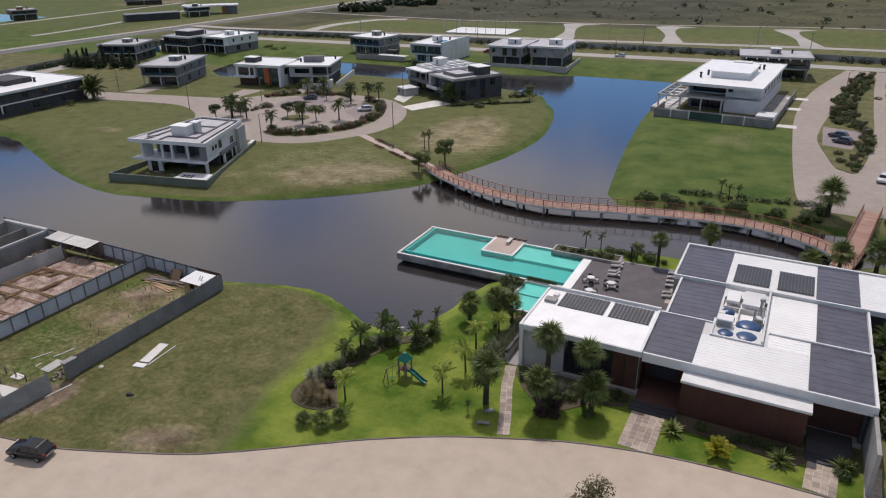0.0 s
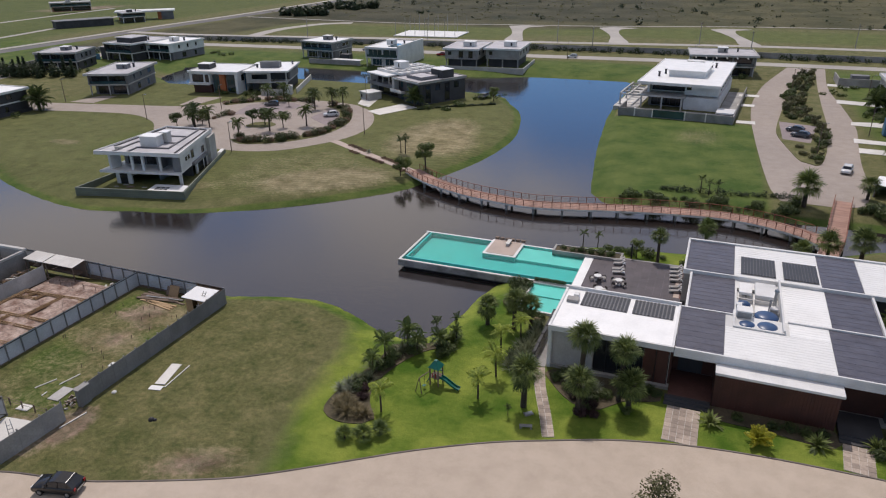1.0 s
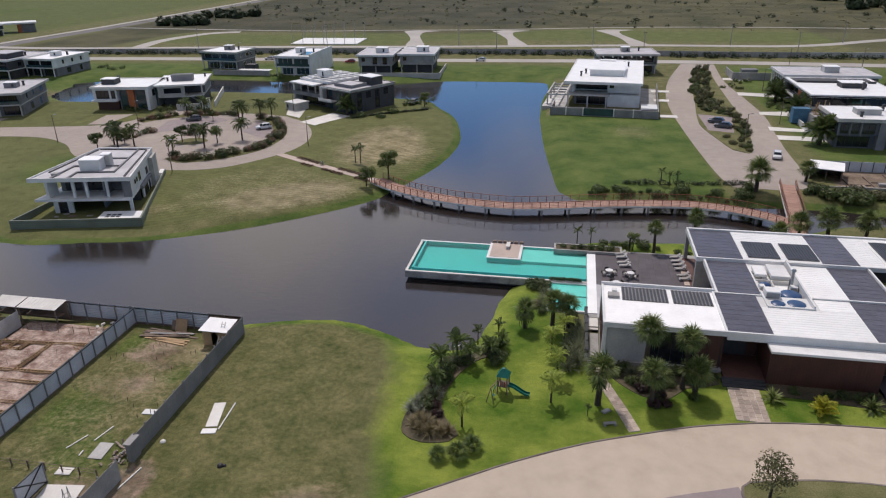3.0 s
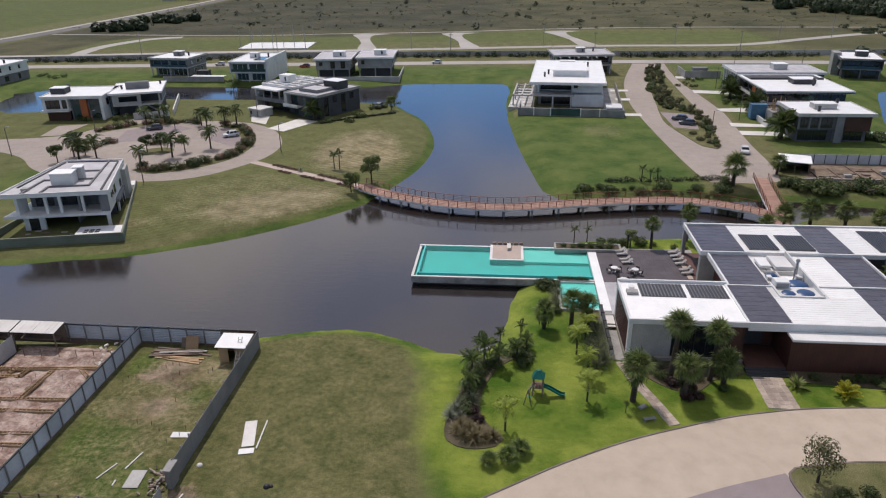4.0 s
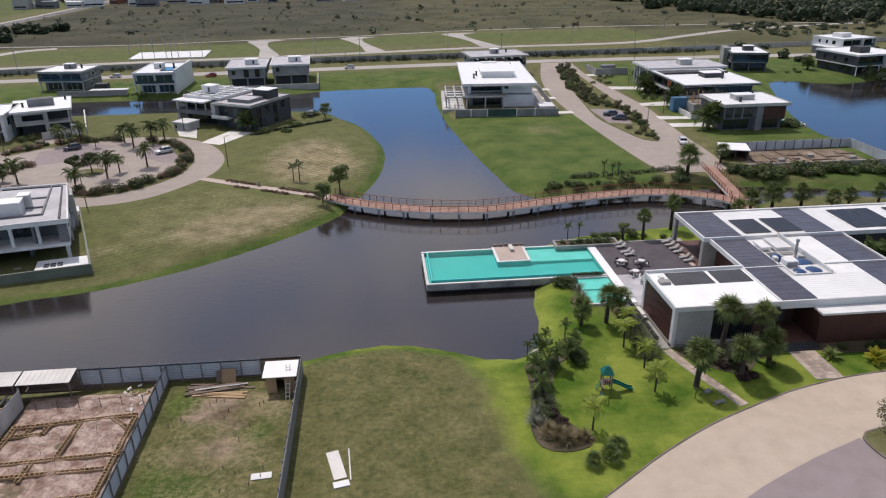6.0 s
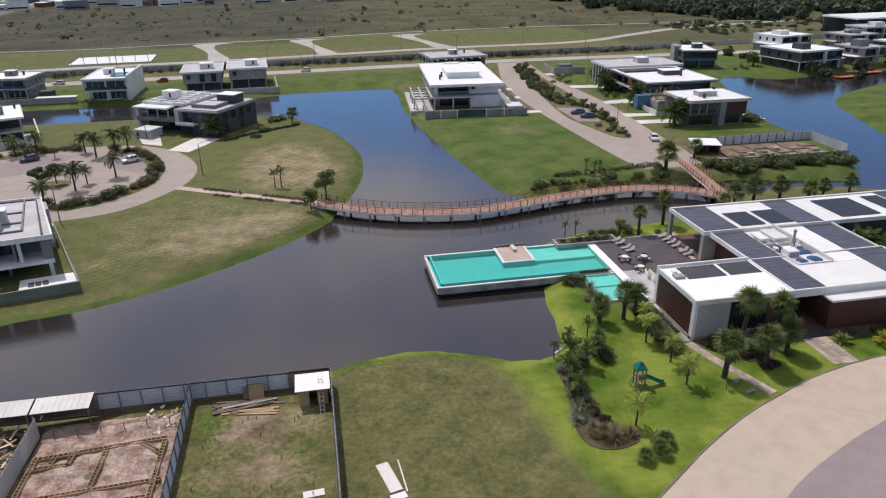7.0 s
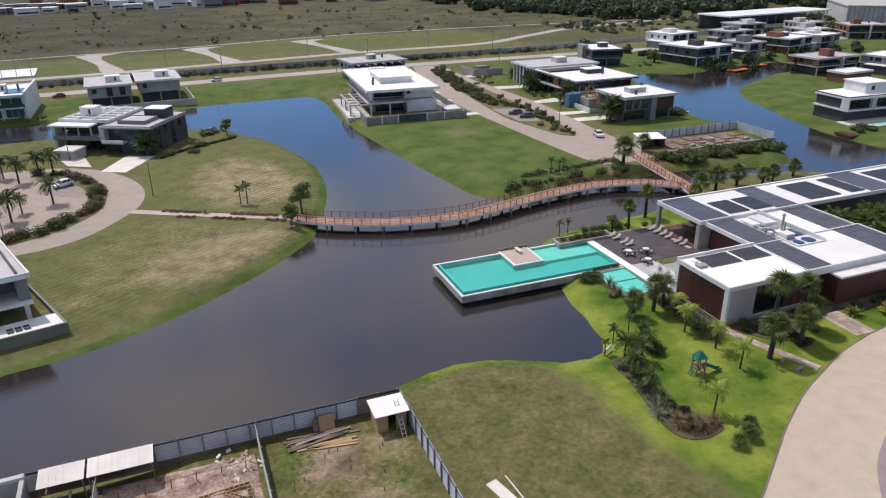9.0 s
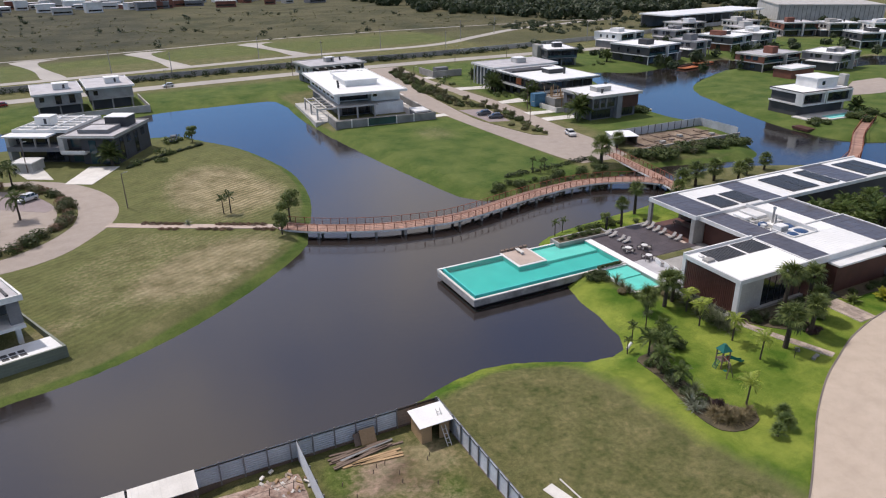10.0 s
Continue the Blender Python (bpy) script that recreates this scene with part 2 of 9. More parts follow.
def paver_mat(name, c, c2, scale=4.0):
    """Concrete pavers laid in rows, with joints and stains."""
    m, nt, b, pos = base_mat(name, 0.85, 0.0, 0.3)
    br = nt.nodes.new("ShaderNodeTexBrick")
    br.inputs["Scale"].default_value = scale
    br.inputs["Color1"].default_value, br.inputs["Color2"].default_value = (1, 1, 1, 1), (0.95, 0.95, 0.94, 1)
    br.inputs["Mortar"].default_value = (0.86, 0.85, 0.84, 1)
    br.inputs["Mortar Size"].default_value = 0.03
    nt.links.new(pos, br.inputs["Vector"])
    n1 = noise_node(nt, 0.035, 4.0, pos, 0.55)
    n2 = noise_node(nt, 0.5, 6.0, pos, 0.6)
    r1 = ramp_node(nt, [(0.32, c2), (0.66, c)])
    nt.links.new(n1.outputs["Fac"], r1.inputs["Fac"])
    r2 = ramp_node(nt, [(0.3, (0.86, 0.85, 0.84)), (0.62, (1, 1, 1))])
    nt.links.new(n2.outputs["Fac"], r2.inputs["Fac"])
    col = mixc(nt, 1.0, r1.outputs["Color"], r2.outputs["Color"], 'MULTIPLY')
    col = mixc(nt, 1.0, col, br.outputs["Color"], 'MULTIPLY')
    nt.links.new(col, b.inputs["Base Color"])
    bp = nt.nodes.new("ShaderNodeBump")
    bp.inputs["Strength"].default_value, bp.inputs["Distance"].default_value = 0.3, 0.01
    nt.links.new(br.outputs["Fac"], bp.inputs["Height"])
    nt.links.new(bp.outputs["Normal"], b.inputs["Normal"])
    return m


PAVE = paver_mat("beige_road_pavers", (0.56, 0.472, 0.385), (0.51, 0.428, 0.348))
# beige pavers of the far roads, with cloud shade mixed into their colour
PAVEF = paver_mat("cloud_shaded_pavers", (0.41, 0.355, 0.312), (0.355, 0.308, 0.275))
PAVED = paver_mat("grey_road_pavers", (0.33, 0.28, 0.28), (0.29, 0.245, 0.25))


def grass_mat():
    """Lawn, rough pasture, dry mown grass and bare soil, mixed by the ground's own masks."""
    m, nt, b, pos = base_mat("grass", 0.95, 0.0, 0.15)

    def mask(key):
        a = nt.nodes.new("ShaderNodeAttribute")
        a.attribute_name = key
        return a.outputs["Fac"]
    n0 = noise_node(nt, 0.035, 6.0, pos, 0.6)
    n1 = noise_node(nt, 0.28, 6.0, pos, 0.65)
    nl = noise_node(nt, 0.15, 5.0, pos, 0.6)
    n2 = noise_node(nt, 1.7, 6.0, pos, 0.72)
    n3 = noise_node(nt, 11.0, 3.0, pos)

    def two(n, a, c, lo=0.36, hi=0.64):
        r = ramp_node(nt, [(lo, a), (hi, c)])
        nt.links.new(n.outputs["Fac"], r.inputs["Fac"])
        return r.outputs["Color"]
    plain = two(n1, (0.106, 0.118, 0.045), (0.214, 0.199, 0.100), 0.33, 0.68)
    lush = two(nl, (0.070, 0.140, 0.014), (0.255, 0.310, 0.056), 0.36, 0.64)
    dry = two(n1, (0.175, 0.155, 0.085), (0.345, 0.30, 0.195))
    scrub = two(n0, (0.062, 0.066, 0.034), (0.125, 0.116, 0.066), 0.35, 0.6)
    soil = two(n1, (0.15, 0.11, 0.085), (0.36, 0.285, 0.23))
    green = two(nl, (0.064, 0.114, 0.024), (0.142, 0.180, 0.052), 0.34, 0.66)

    def soft(key, n, width=0.5):
        mm = nt.nodes.new("ShaderNodeMath")
        mm.operation = 'MULTIPLY_ADD'
        nt.links.new(n.outputs["Fac"], mm.inputs[0])
        mm.inputs[1].default_value, mm.inputs[2].default_value = width, -width / 2
        ad = nt.nodes.new("ShaderNodeMath")
        ad.operation = 'ADD'
        ad.use_clamp = True
        nt.links.new(mm.outputs[0], ad.inputs[0])
        nt.links.new(mask(key), ad.inputs[1])
        r = ramp_node(nt, [(0.35, (0, 0, 0)), (0.65, (1, 1, 1))])
        nt.links.new(ad.outputs[0], r.inputs["Fac"])
        return r.outputs["Color"]
    col = mixc(nt, soft("green", n1), plain, green)
    col = mixc(nt, soft("lush", n1), col, lush)
    col = mixc(nt, soft("dry", n2, 0.8), col, dry)
    col = mixc(nt, soft("scrub", n1), col, scrub)
    # passing shade over the western pasture, put into the ground colour
    col = mixc(nt, soft("pasture_shade", n0), col, two(n0, (0.050, 0.053, 0.034), (0.100, 0.095, 0.062)))
    col = mixc(nt, soft("soil", n2, 0.7), col, soil)
    # mowing lines on the drier lawns
    wv = nt.nodes.new("ShaderNodeTexWave")
    wv.inputs["Scale"].default_value, wv.inputs["Distortion"].default_value = 0.28, 5.0
    wv.inputs["Detail"].default_value = 3.0
    mp = nt.nodes.new("ShaderNodeMapping")
    mp.inputs["Rotation"].default_value = (0, 0, radians(62))
    nt.links.new(pos, mp.inputs["Vector"])
    nt.links.new(mp.outputs["Vector"], wv.inputs["Vector"])
    rw = ramp_node(nt, [(0.2, (0.80, 0.82, 0.78)), (0.8, (1.42, 1.36, 1.34))])
    nt.links.new(wv.outputs["Fac"], rw.inputs["Fac"])
    rows = mixc(nt, 1.0, col, rw.outputs["Color"], 'MULTIPLY')
    col = mixc(nt, mask("mown"), col, rows)
    g2 = two(n2, (0.52, 0.58, 0.50), (1.28, 1.20, 1.18), 0.30, 0.70)
    col = mixc(nt, mask("tuft"), col, mixc(nt, 1.0, col, g2, 'MULTIPLY'))
    nm = noise_node(nt, 0.75, 4.0, pos, 0.6)
    g1 = two(nm, (0.80, 0.87, 0.78), (1.13, 1.08, 1.08), 0.34, 0.66)
    col = mixc(nt, mask("tuft"), col, mixc(nt, 1.0, col, g1, 'MULTIPLY'))
    g3 = two(n3, (0.60, 0.62, 0.58), (1.2, 1.18, 1.18), 0.3, 0.7)
    col = mixc(nt, 1.0, col, g3, 'MULTIPLY')
    nt.links.new(col, b.inputs["Base Color"])
    bp = nt.nodes.new("ShaderNodeBump")
    bp.inputs["Strength"].default_value, bp.inputs["Distance"].default_value = 0.5, 0.12
    nt.links.new(n3.outputs["Fac"], bp.inputs["Height"])
    bp2 = nt.nodes.new("ShaderNodeBump")
    bp2.inputs["Strength"].default_value, bp2.inputs["Distance"].default_value = 0.5, 0.3
    nt.links.new(n2.outputs["Fac"], bp2.inputs["Height"])
    nt.links.new(bp.outputs["Normal"], bp2.inputs["Normal"])
    nt.links.new(bp2.outputs["Normal"], b.inputs["Normal"])
    return m


GRASS = grass_mat()


def water_mat(name, c, wave=0.05, scale=1.1, rough=0.05):
    m, nt, b, pos = base_mat(name, rough, 0.0, 0.5)
    b.inputs["IOR"].default_value = 1.75
    n0 = noise_node(nt, 0.03, 4.0, pos)
    r = ramp_node(nt, [(0.35, tuple(v * 0.85 for v in c)), (0.65, c)])
    nt.links.new(n0.outputs["Fac"], r.inputs["Fac"])
    nt.links.new(r.outputs["Color"], b.inputs["Base Color"])
    mp = nt.nodes.new("ShaderNodeMapping")
    mp.inputs["Scale"].default_value = (1.0, 1.9, 1.0)
    mp.inputs["Rotation"].default_value = (0, 0, radians(20))
    nt.links.new(pos, mp.inputs["Vector"])
    n1 = noise_node(nt, scale, 5.0, mp.outputs["Vector"], 0.6)
    bp = nt.nodes.new("ShaderNodeBump")
    bp.inputs["Strength"].default_value, bp.inputs["Distance"].default_value = 1.0, wave
    nt.links.new(n1.outputs["Fac"], bp.inputs["Height"])
    nt.links.new(bp.outputs["Normal"], b.inputs["Normal"])
    return m


WATER = water_mat("lake_water", (0.030, 0.025, 0.024), 0.014, 1.1, 0.07)


def pool_mat(name, c):
    m, nt, b, pos = base_mat(name, 0.6, 0.0, 0.3)
    n0 = noise_node(nt, 0.5, 4.0, pos)
    r = ramp_node(nt, [(0.35, tuple(v * 0.9 for v in c)), (0.65, c)])
    nt.links.new(n0.outputs["Fac"], r.inputs["Fac"])
    nt.links.new(r.outputs["Color"], b.inputs["Base Color"])
    return m


POOLT = pool_mat("turquoise_pool_lining", (0.075, 0.53, 0.50))
POOLL = pool_mat("pale_turquoise_lining", (0.22, 0.68, 0.63))


def clear_water():
    m = bpy.data.materials.new("pool_water")
    m.use_nodes = True
    nt = m.node_tree
    nt.nodes.clear()
    out = nt.nodes.new("ShaderNodeOutputMaterial")
    tr = nt.nodes.new("ShaderNodeBsdfTransparent")
    tr.inputs[0].default_value = (0.78, 0.98, 0.96, 1)
    gl = nt.nodes.new("ShaderNodeBsdfGlossy")
    gl.inputs["Roughness"].default_value = 0.03
    fr = nt.nodes.new("ShaderNodeFresnel")
    fr.inputs[0].default_value = 1.33
    geo = nt.nodes.new("ShaderNodeNewGeometry")
    n = noise_node(nt, 2.2, 3.0, geo.outputs["Position"])
    bp = nt.nodes.new("ShaderNodeBump")
    bp.inputs["Strength"].default_value, bp.inputs["Distance"].default_value = 0.6, 0.02
    nt.links.new(n.outputs["Fac"], bp.inputs["Height"])
    nt.links.new(bp.outputs["Normal"], gl.inputs["Normal"])
    mx = nt.nodes.new("ShaderNodeMixShader")
    nt.links.new(fr.outputs[0], mx.inputs[0])
    nt.links.new(tr.outputs[0], mx.inputs[1])
    nt.links.new(gl.outputs[0], mx.inputs[2])
    nt.links.new(mx.outputs[0], out.inputs["Surface"])
    return m


POOLW = clear_water()


# ---- mesh helpers ----
class Geo:
    def __init__(self):
        self.v, self.f = [], []

    def box(self, x0, x1, y0, y1, z0, z1):
        n = len(self.v)
        self.v += [(x, y, z) for z in (z0, z1) for x, y in ((x0, y0), (x1, y0), (x1, y1), (x0, y1))]
        self.f += [tuple(n + i for i in q) for q in ((3, 2, 1, 0), (4, 5, 6, 7), (0, 1, 5, 4), (1, 2, 6, 5), (2, 3, 7, 6), (3, 0, 4, 7))]
        return self

    def tube(self, p0, p1, r0, r1=None, n=8):
        r1 = r0 if r1 is None else r1
        a, b = Vector(p0), Vector(p1)
        d = (b - a).normalized()
        u = d.orthogonal().normalized()
        w = d.cross(u)
        k = len(self.v)
        for c, r in ((a, r0), (b, r1)):
            for i in range(n):
                t = 2 * math.pi * i / n
                self.v.append(tuple(c + u * (r * math.cos(t)) + w * (r * math.sin(t))))
        for i in range(n):
            j = (i + 1) % n
            self.f.append((k + i, k + j, k + n + j, k + n + i))
        self.f.append(tuple(k + i for i in reversed(range(n))))
        self.f.append(tuple(k + n + i for i in range(n)))
        return self

    def bar(self, p0, p1, w, h):
        """A squared bar from p0 to p1, w wide and h high."""
        a, b = Vector(p0), Vector(p1)
        d = (b - a).normalized()
        s = d.cross(Vector((0, 0, 1)))
        s = s.normalized() if s.length > 1e-4 else Vector((1, 0, 0))
        u = s.cross(d)
        k = len(self.v)
        for c in (a, b):
            for i, j in ((-1, -1), (1, -1), (1, 1), (-1, 1)):
                self.v.append(tuple(c + s * (i * w / 2) + u * (j * h / 2)))
        self.f += [tuple(k + i for i in q) for q in ((0, 1, 5, 4), (1, 2, 6, 5), (2, 3, 7, 6), (3, 0, 4, 7), (3, 2, 1, 0), (4, 5, 6, 7))]
        return self

    def face(self, pts):
        n = len(self.v)
        self.v += [tuple(p) for p in pts]
        self.f.append(tuple(range(n, n + len(pts))))
        return self

    def prism(self, pts, z0, z1):
        n, k = len(self.v), len(pts)
        self.v += [(x, y, z0) for x, y in pts] + [(x, y, z1) for x, y in pts]
        for i in range(k):
            j = (i + 1) % k
            self.f.append((n + i, n + j, n + k + j, n + k + i))
        self.f.append(tuple(n + k + i for i in range(k)))
        self.f.append(tuple(n + i for i in reversed(range(k))))
        return self

    def dome(self, x, y, z, r, h, n=14, m=4):
        k = len(self.v)
        for j in range(m):
            a = math.pi / 2 * j / m
            for i in range(n):
                t = 2 * math.pi * i / n
                self.v.append((x + r * math.cos(a) * math.cos(t), y + r * math.cos(a) * math.sin(t), z + h * math.sin(a)))
        self.v.append((x, y, z + h))
        for j in range(m - 1):
            for i in range(n):
                self.f.append((k + j * n + i, k + j * n + (i + 1) % n, k + (j + 1) * n + (i + 1) % n, k + (j + 1) * n + i))
        for i in range(n):
            self.f.append((k + (m - 1) * n + i, k + (m - 1) * n + (i + 1) % n, k + m * n))
        return self

    def mesh(self, name, mat, bevel=0.0, smooth=False):
        me = bpy.data.meshes.new(name)
        me.from_pydata(self.v, [], self.f)
        if bevel:
            bm = bmesh.new()
            bm.from_mesh(me)
            bmesh.ops.bevel(bm, geom=bm.edges[:], offset=bevel, segments=1, affect='EDGES', profile=0.5)
            bm.to_mesh(me)
            bm.free()
        me.update()
        if smooth:
            me.polygons.foreach_set("use_smooth", [True] * len(me.polygons))
        if mat:
            me.materials.append(mat)
        return me


def thing(name, label, category, m=None, group="", kind=""):
    ob = new(name)
    ob.empty_display_size = 0.3
    if m is not None:
        ob.matrix_basis = m
    return tagged(ob, label, category, group, kind)


def part(name, geo, mat, parent, label="", bevel=0.0, smooth=False):
    me = geo if isinstance(geo, bpy.types.Mesh) else geo.mesh(name, mat, bevel, smooth)
    ob = new(name, me)
    ob.parent = parent
    if label:
        ob["label"] = label
    return ob


def place(name, me, m, parent=None):
    ob = new(name, me)
    ob.parent = parent
    ob.matrix_basis = m
    return ob


def solo(name, geo, mat, label, category, m=None, group="", kind="", bevel=0.0, smooth=False):
    ob = new(name, geo.mesh(name, mat, bevel, smooth))
    if m is not None:
        ob.matrix_basis = m
    return tagged(ob, label, category, group, kind)


def dense(pts, step=2.0, closed=True):
    """A smooth closed or open line through the points."""
    n = len(pts)
    out = []
    for i in range(n if closed else n - 1):
        p0, p1, p2, p3 = (Vector((*pts[(i + k) % n if closed else min(max(i + k, 0), n - 1)], 0)) for k in (-1, 0, 1, 2))
        m = max(1, int((p2 - p1).length / step))
        for k in range(m):
            t = k / m
            q = 0.5 * (2 * p1 + (p2 - p0) * t + (2 * p0 - 5 * p1 + 4 * p2 - p3) * t * t + (3 * p1 - p0 - 3 * p2 + p3) * t ** 3)
            out.append((q.x, q.y))
    if not closed:
        out.append(tuple(pts[-1]))
    return out


def strip_pts(line, width):
    left, right = [], []
    for i, p in enumerate(line):
        a, b = Vector(line[max(i - 1, 0)]), Vector(line[min(i + 1, len(line) - 1)])
        d = (b - a).normalized()
        nrm = Vector((-d.y, d.x)) * width / 2
        left.append((p[0] + nrm.x, p[1] + nrm.y))
        right.append((p[0] - nrm.x, p[1] - nrm.y))
    return left, right


def slab_mesh(name, pts, z0, z1, mat):
    """A flat slab of any outline."""
    bm = bmesh.new()
    vs = [bm.verts.new((x, y, z1)) for x, y in pts]
    es = [bm.edges.new((vs[i], vs[(i + 1) % len(vs)])) for i in range(len(vs))]
    res = bmesh.ops.triangle_fill(bm, use_beauty=True, edges=es)
    fs = [g for g in res["geom"] if isinstance(g, bmesh.types.BMFace)]
    for f in fs:
        f.normal_update()
        if f.normal.z < 0:
            f.normal_flip()
    lo = [bm.verts.new((x, y, z0)) for x, y in pts]
    area = sum(pts[i][0] * pts[(i + 1) % len(pts)][1] - pts[(i + 1) % len(pts)][0] * pts[i][1] for i in range(len(pts)))
    for i in range(len(vs)):
        j = (i + 1) % len(vs)
        q = (lo[i], lo[j], vs[j], vs[i])
        bm.faces.new(q if area > 0 else q[::-1])
    me = bpy.data.meshes.new(name)
    bm.to_mesh(me)
    bm.free()
    me.materials.append(mat)
    return me


def sheet(name, pts, z0, z1, mat, label, category="road", kind="structure", parent=None):
    ob = new(name, slab_mesh(name, pts, z0, z1, mat))
    ob.parent = parent
    return tagged(ob, label, category, "", kind) if parent is None else ob


def kerb_line(name, line, w, z0, z1, label, mat=None):
    le, ri = strip_pts(line, w)
    g = Geo()
    n = len(line)
    for (ax, ay), (bx, by) in zip(le, ri):
        g.v += [(ax, ay, z0), (ax, ay, z1), (bx, by, z1), (bx, by, z0)]
    for i in range(n - 1):
        a, b = 4 * i, 4 * i + 4
        g.f += [(a, a + 1, b + 1, b)[::-1], (a + 1, a + 2, b + 2, b + 1)[::-1], (a + 2, a + 3, b + 3, b + 2)[::-1]]
    return solo(name, g, mat or KERB, label, "kerb", kind="structure")

# ---- ground and water ----
WATER_Z = -1.3
SOUTH = [(-420, -200), (-420, 34), (-200, 48), (-140, 58), (-110, 61.2), (-90, 62.2), (-66, 63.0), (-61, 64.9), (-54.5, 66.2), (-51, 65.5),
         (-47, 63.8), (-43, 61.6), (-39.8, 61.2), (-37.6, 61.9), (-36, 64.6), (-35, 69.9), (-34.6, 74), (-33.8, 77.5), (-33, 80),
         (-31, 85), (-30.5, 90.5), (-28, 94.0), (-22, 96.5), (-12, 98), (0, 99.5), (6, 102.5), (12, 105.5), (20, 110), (32, 109.8),
         (45, 104), (56, 97), (75, 88), (120, 70), (300, 40), (420, 30), (420, -200)]
WEST = [(-61.5, 112), (-66.8, 105.5), (-76, 97), (-86, 90), (-95, 85.5), (-103, 83.8), (-111, 81.5), (-121, 82.3), (-137, 86.7), (-153, 93.4),
        (-172, 99.5), (-200, 97), (-300, 92), (-420, 90), (-420, 240), (-206, 240), (-202, 214), (-195, 200), (-188, 186), (-174, 183),
        (-166, 192), (-160, 202), (-145, 205.5), (-114, 205), (-82, 201.5), (-70, 199), (-65.5, 191), (-60, 182), (-56, 170), (-53, 153),
        (-54, 137), (-57, 125), (-60, 117)]
NORTH = [(-420, 228), (-206, 224), (-190, 224), (-155, 227.6), (-121, 227), (-90, 228.5), (-72, 232.5), (-45, 233.5), (-36, 232.5), (-34.8, 225),
         (-36, 206), (-35.5, 183), (-34, 165), (-32.5, 150), (-30.5, 135), (-28.3, 121), (-25.5, 116.8), (-18, 115.8), (-5, 116.6), (5, 117.2),
         (13.7, 117.6), (21, 117.3), (30, 115), (41, 112.2), (47, 115.5), (49.8, 120.5), (56, 130), (58.5, 140), (56, 150), (57, 162),
         (62, 180), (70, 200), (77, 217), (84, 226), (102.5, 219.5), (125, 223), (138, 225), (160, 222), (200, 205), (420, 175),
         (420, 900), (-420, 900)]
RIGHT = [(140, 206), (119, 198), (101, 188), (90, 176), (83, 159), (76.2, 140.3), (73, 123.3), (76, 111), (92, 104), (140, 96),
         (420, 80), (420, 150), (200, 180), (165, 201)]


def sd_poly(px, py, pts):
    """Signed distance to a polygon, negative inside."""
    d = np.full(px.shape, 1e9)
    inside = np.zeros(px.shape, bool)
    n = len(pts)
    for i in range(n):
        ax, ay = pts[i]
        bx, by = pts[(i + 1) % n]
        ex, ey = bx - ax, by - ay
        t = np.clip(((px - ax) * ex + (py - ay) * ey) / (ex * ex + ey * ey + 1e-12), 0, 1)
        d = np.minimum(d, np.hypot(px - ax - t * ex, py - ay - t * ey))
        hit = ((ay > py) != (by > py)) & (px < (bx - ax) * (py - ay) / (by - ay + 1e-12) + ax)
        inside ^= hit
    return np.where(inside, -d, d)


LANDS = [dense(p, 3.0) for p in (SOUTH, WEST, NORTH, RIGHT)]


def land_dist(px, py):
    d = np.full(px.shape, 1e9)
    for p in LANDS:
        d = np.minimum(d, sd_poly(px, py, p))
    return d


def ground_z(d, reach=4.2):
    """Height of the ground by its distance from the waterline."""
    return np.where(d < 0, np.maximum(0, 1 - (-d / reach)) ** 1.6 * WATER_Z, np.maximum(WATER_Z - d * 0.28, WATER_Z - 2.2))


def axis(fine0, fine1, step, lo, hi, grow=1.18):
    a = list(np.arange(fine0, fine1 + 1e-6, step))
    s = step
    while a[-1] < hi:
        s = min(s * grow, 60)
        a.append(a[-1] + s)
    s = step
    while a[0] > lo:
        s = min(s * grow, 60)
        a.insert(0, a[0] - s)
    return np.array(a)


gx, gy = axis(-130, 62, 1.0, -2600, 2600), axis(26, 172, 1.0, -700, 3400)
X, Y = np.meshgrid(gx, gy)
rng = np.random.default_rng(3)
Xj = X + rng.normal(0, 0.12, X.shape)
Yj = Y + rng.normal(0, 0.12, Y.shape)
D = land_dist(Xj, Yj)
Zg = ground_z(D, 4.2 + 12.0 * np.clip((-84 - Xj) / 10, 0, 1) * np.clip((Xj + 150) / 20, 0, 1) * np.clip((104 - Yj) / 8, 0, 1))
pit = ((Xj > -33.5) & (Xj < -9.5) & (Yj > 79.8) & (Yj < 89.4)) | ((Xj > -27.7) & (Xj < -9.5) & (Yj > 71.4) & (Yj < 80))
Zg = np.where(pit, np.minimum(Zg, -1.9), Zg)


def blob(pts, soft):
    d = sd_poly(Xj, Yj, pts)
    return np.clip(0.5 - d / soft, 0, 1)


def spot(x, y, rx, ry, ang=0.0):
    c, s = math.cos(radians(ang)), math.sin(radians(ang))
    u, v = (Xj - x) * c + (Yj - y) * s, -(Xj - x) * s + (Yj - y) * c
    return np.clip(1.25 - 0.75 * np.hypot(u / rx, v / ry), 0, 1)


bank = np.clip(1.5 - np.abs(D + 0.6) / 2.6, 0, 1)
lush = np.maximum(0.86 * blob([(-49, 66), (-44.5, 55), (-44, 45), (-40.5, 33), (12, 40), (12, 58), (-22, 60), (-30, 80), (-36, 78), (-37, 62)], 8.0), bank * 0.62 * (Y < 82) * (X > -66))
lush = np.maximum(lush, blob([(-32, 99), (-30, 88), (-10, 88), (10, 90), (12, 101)], 3.0) * 0.9)
green = np.maximum(blob([(-34, 182), (-30, 118), (2, 118), (0, 180)], 5.0), np.clip(1.25 - np.abs(D + 0.2) / 1.9, 0, 1) * 0.95)
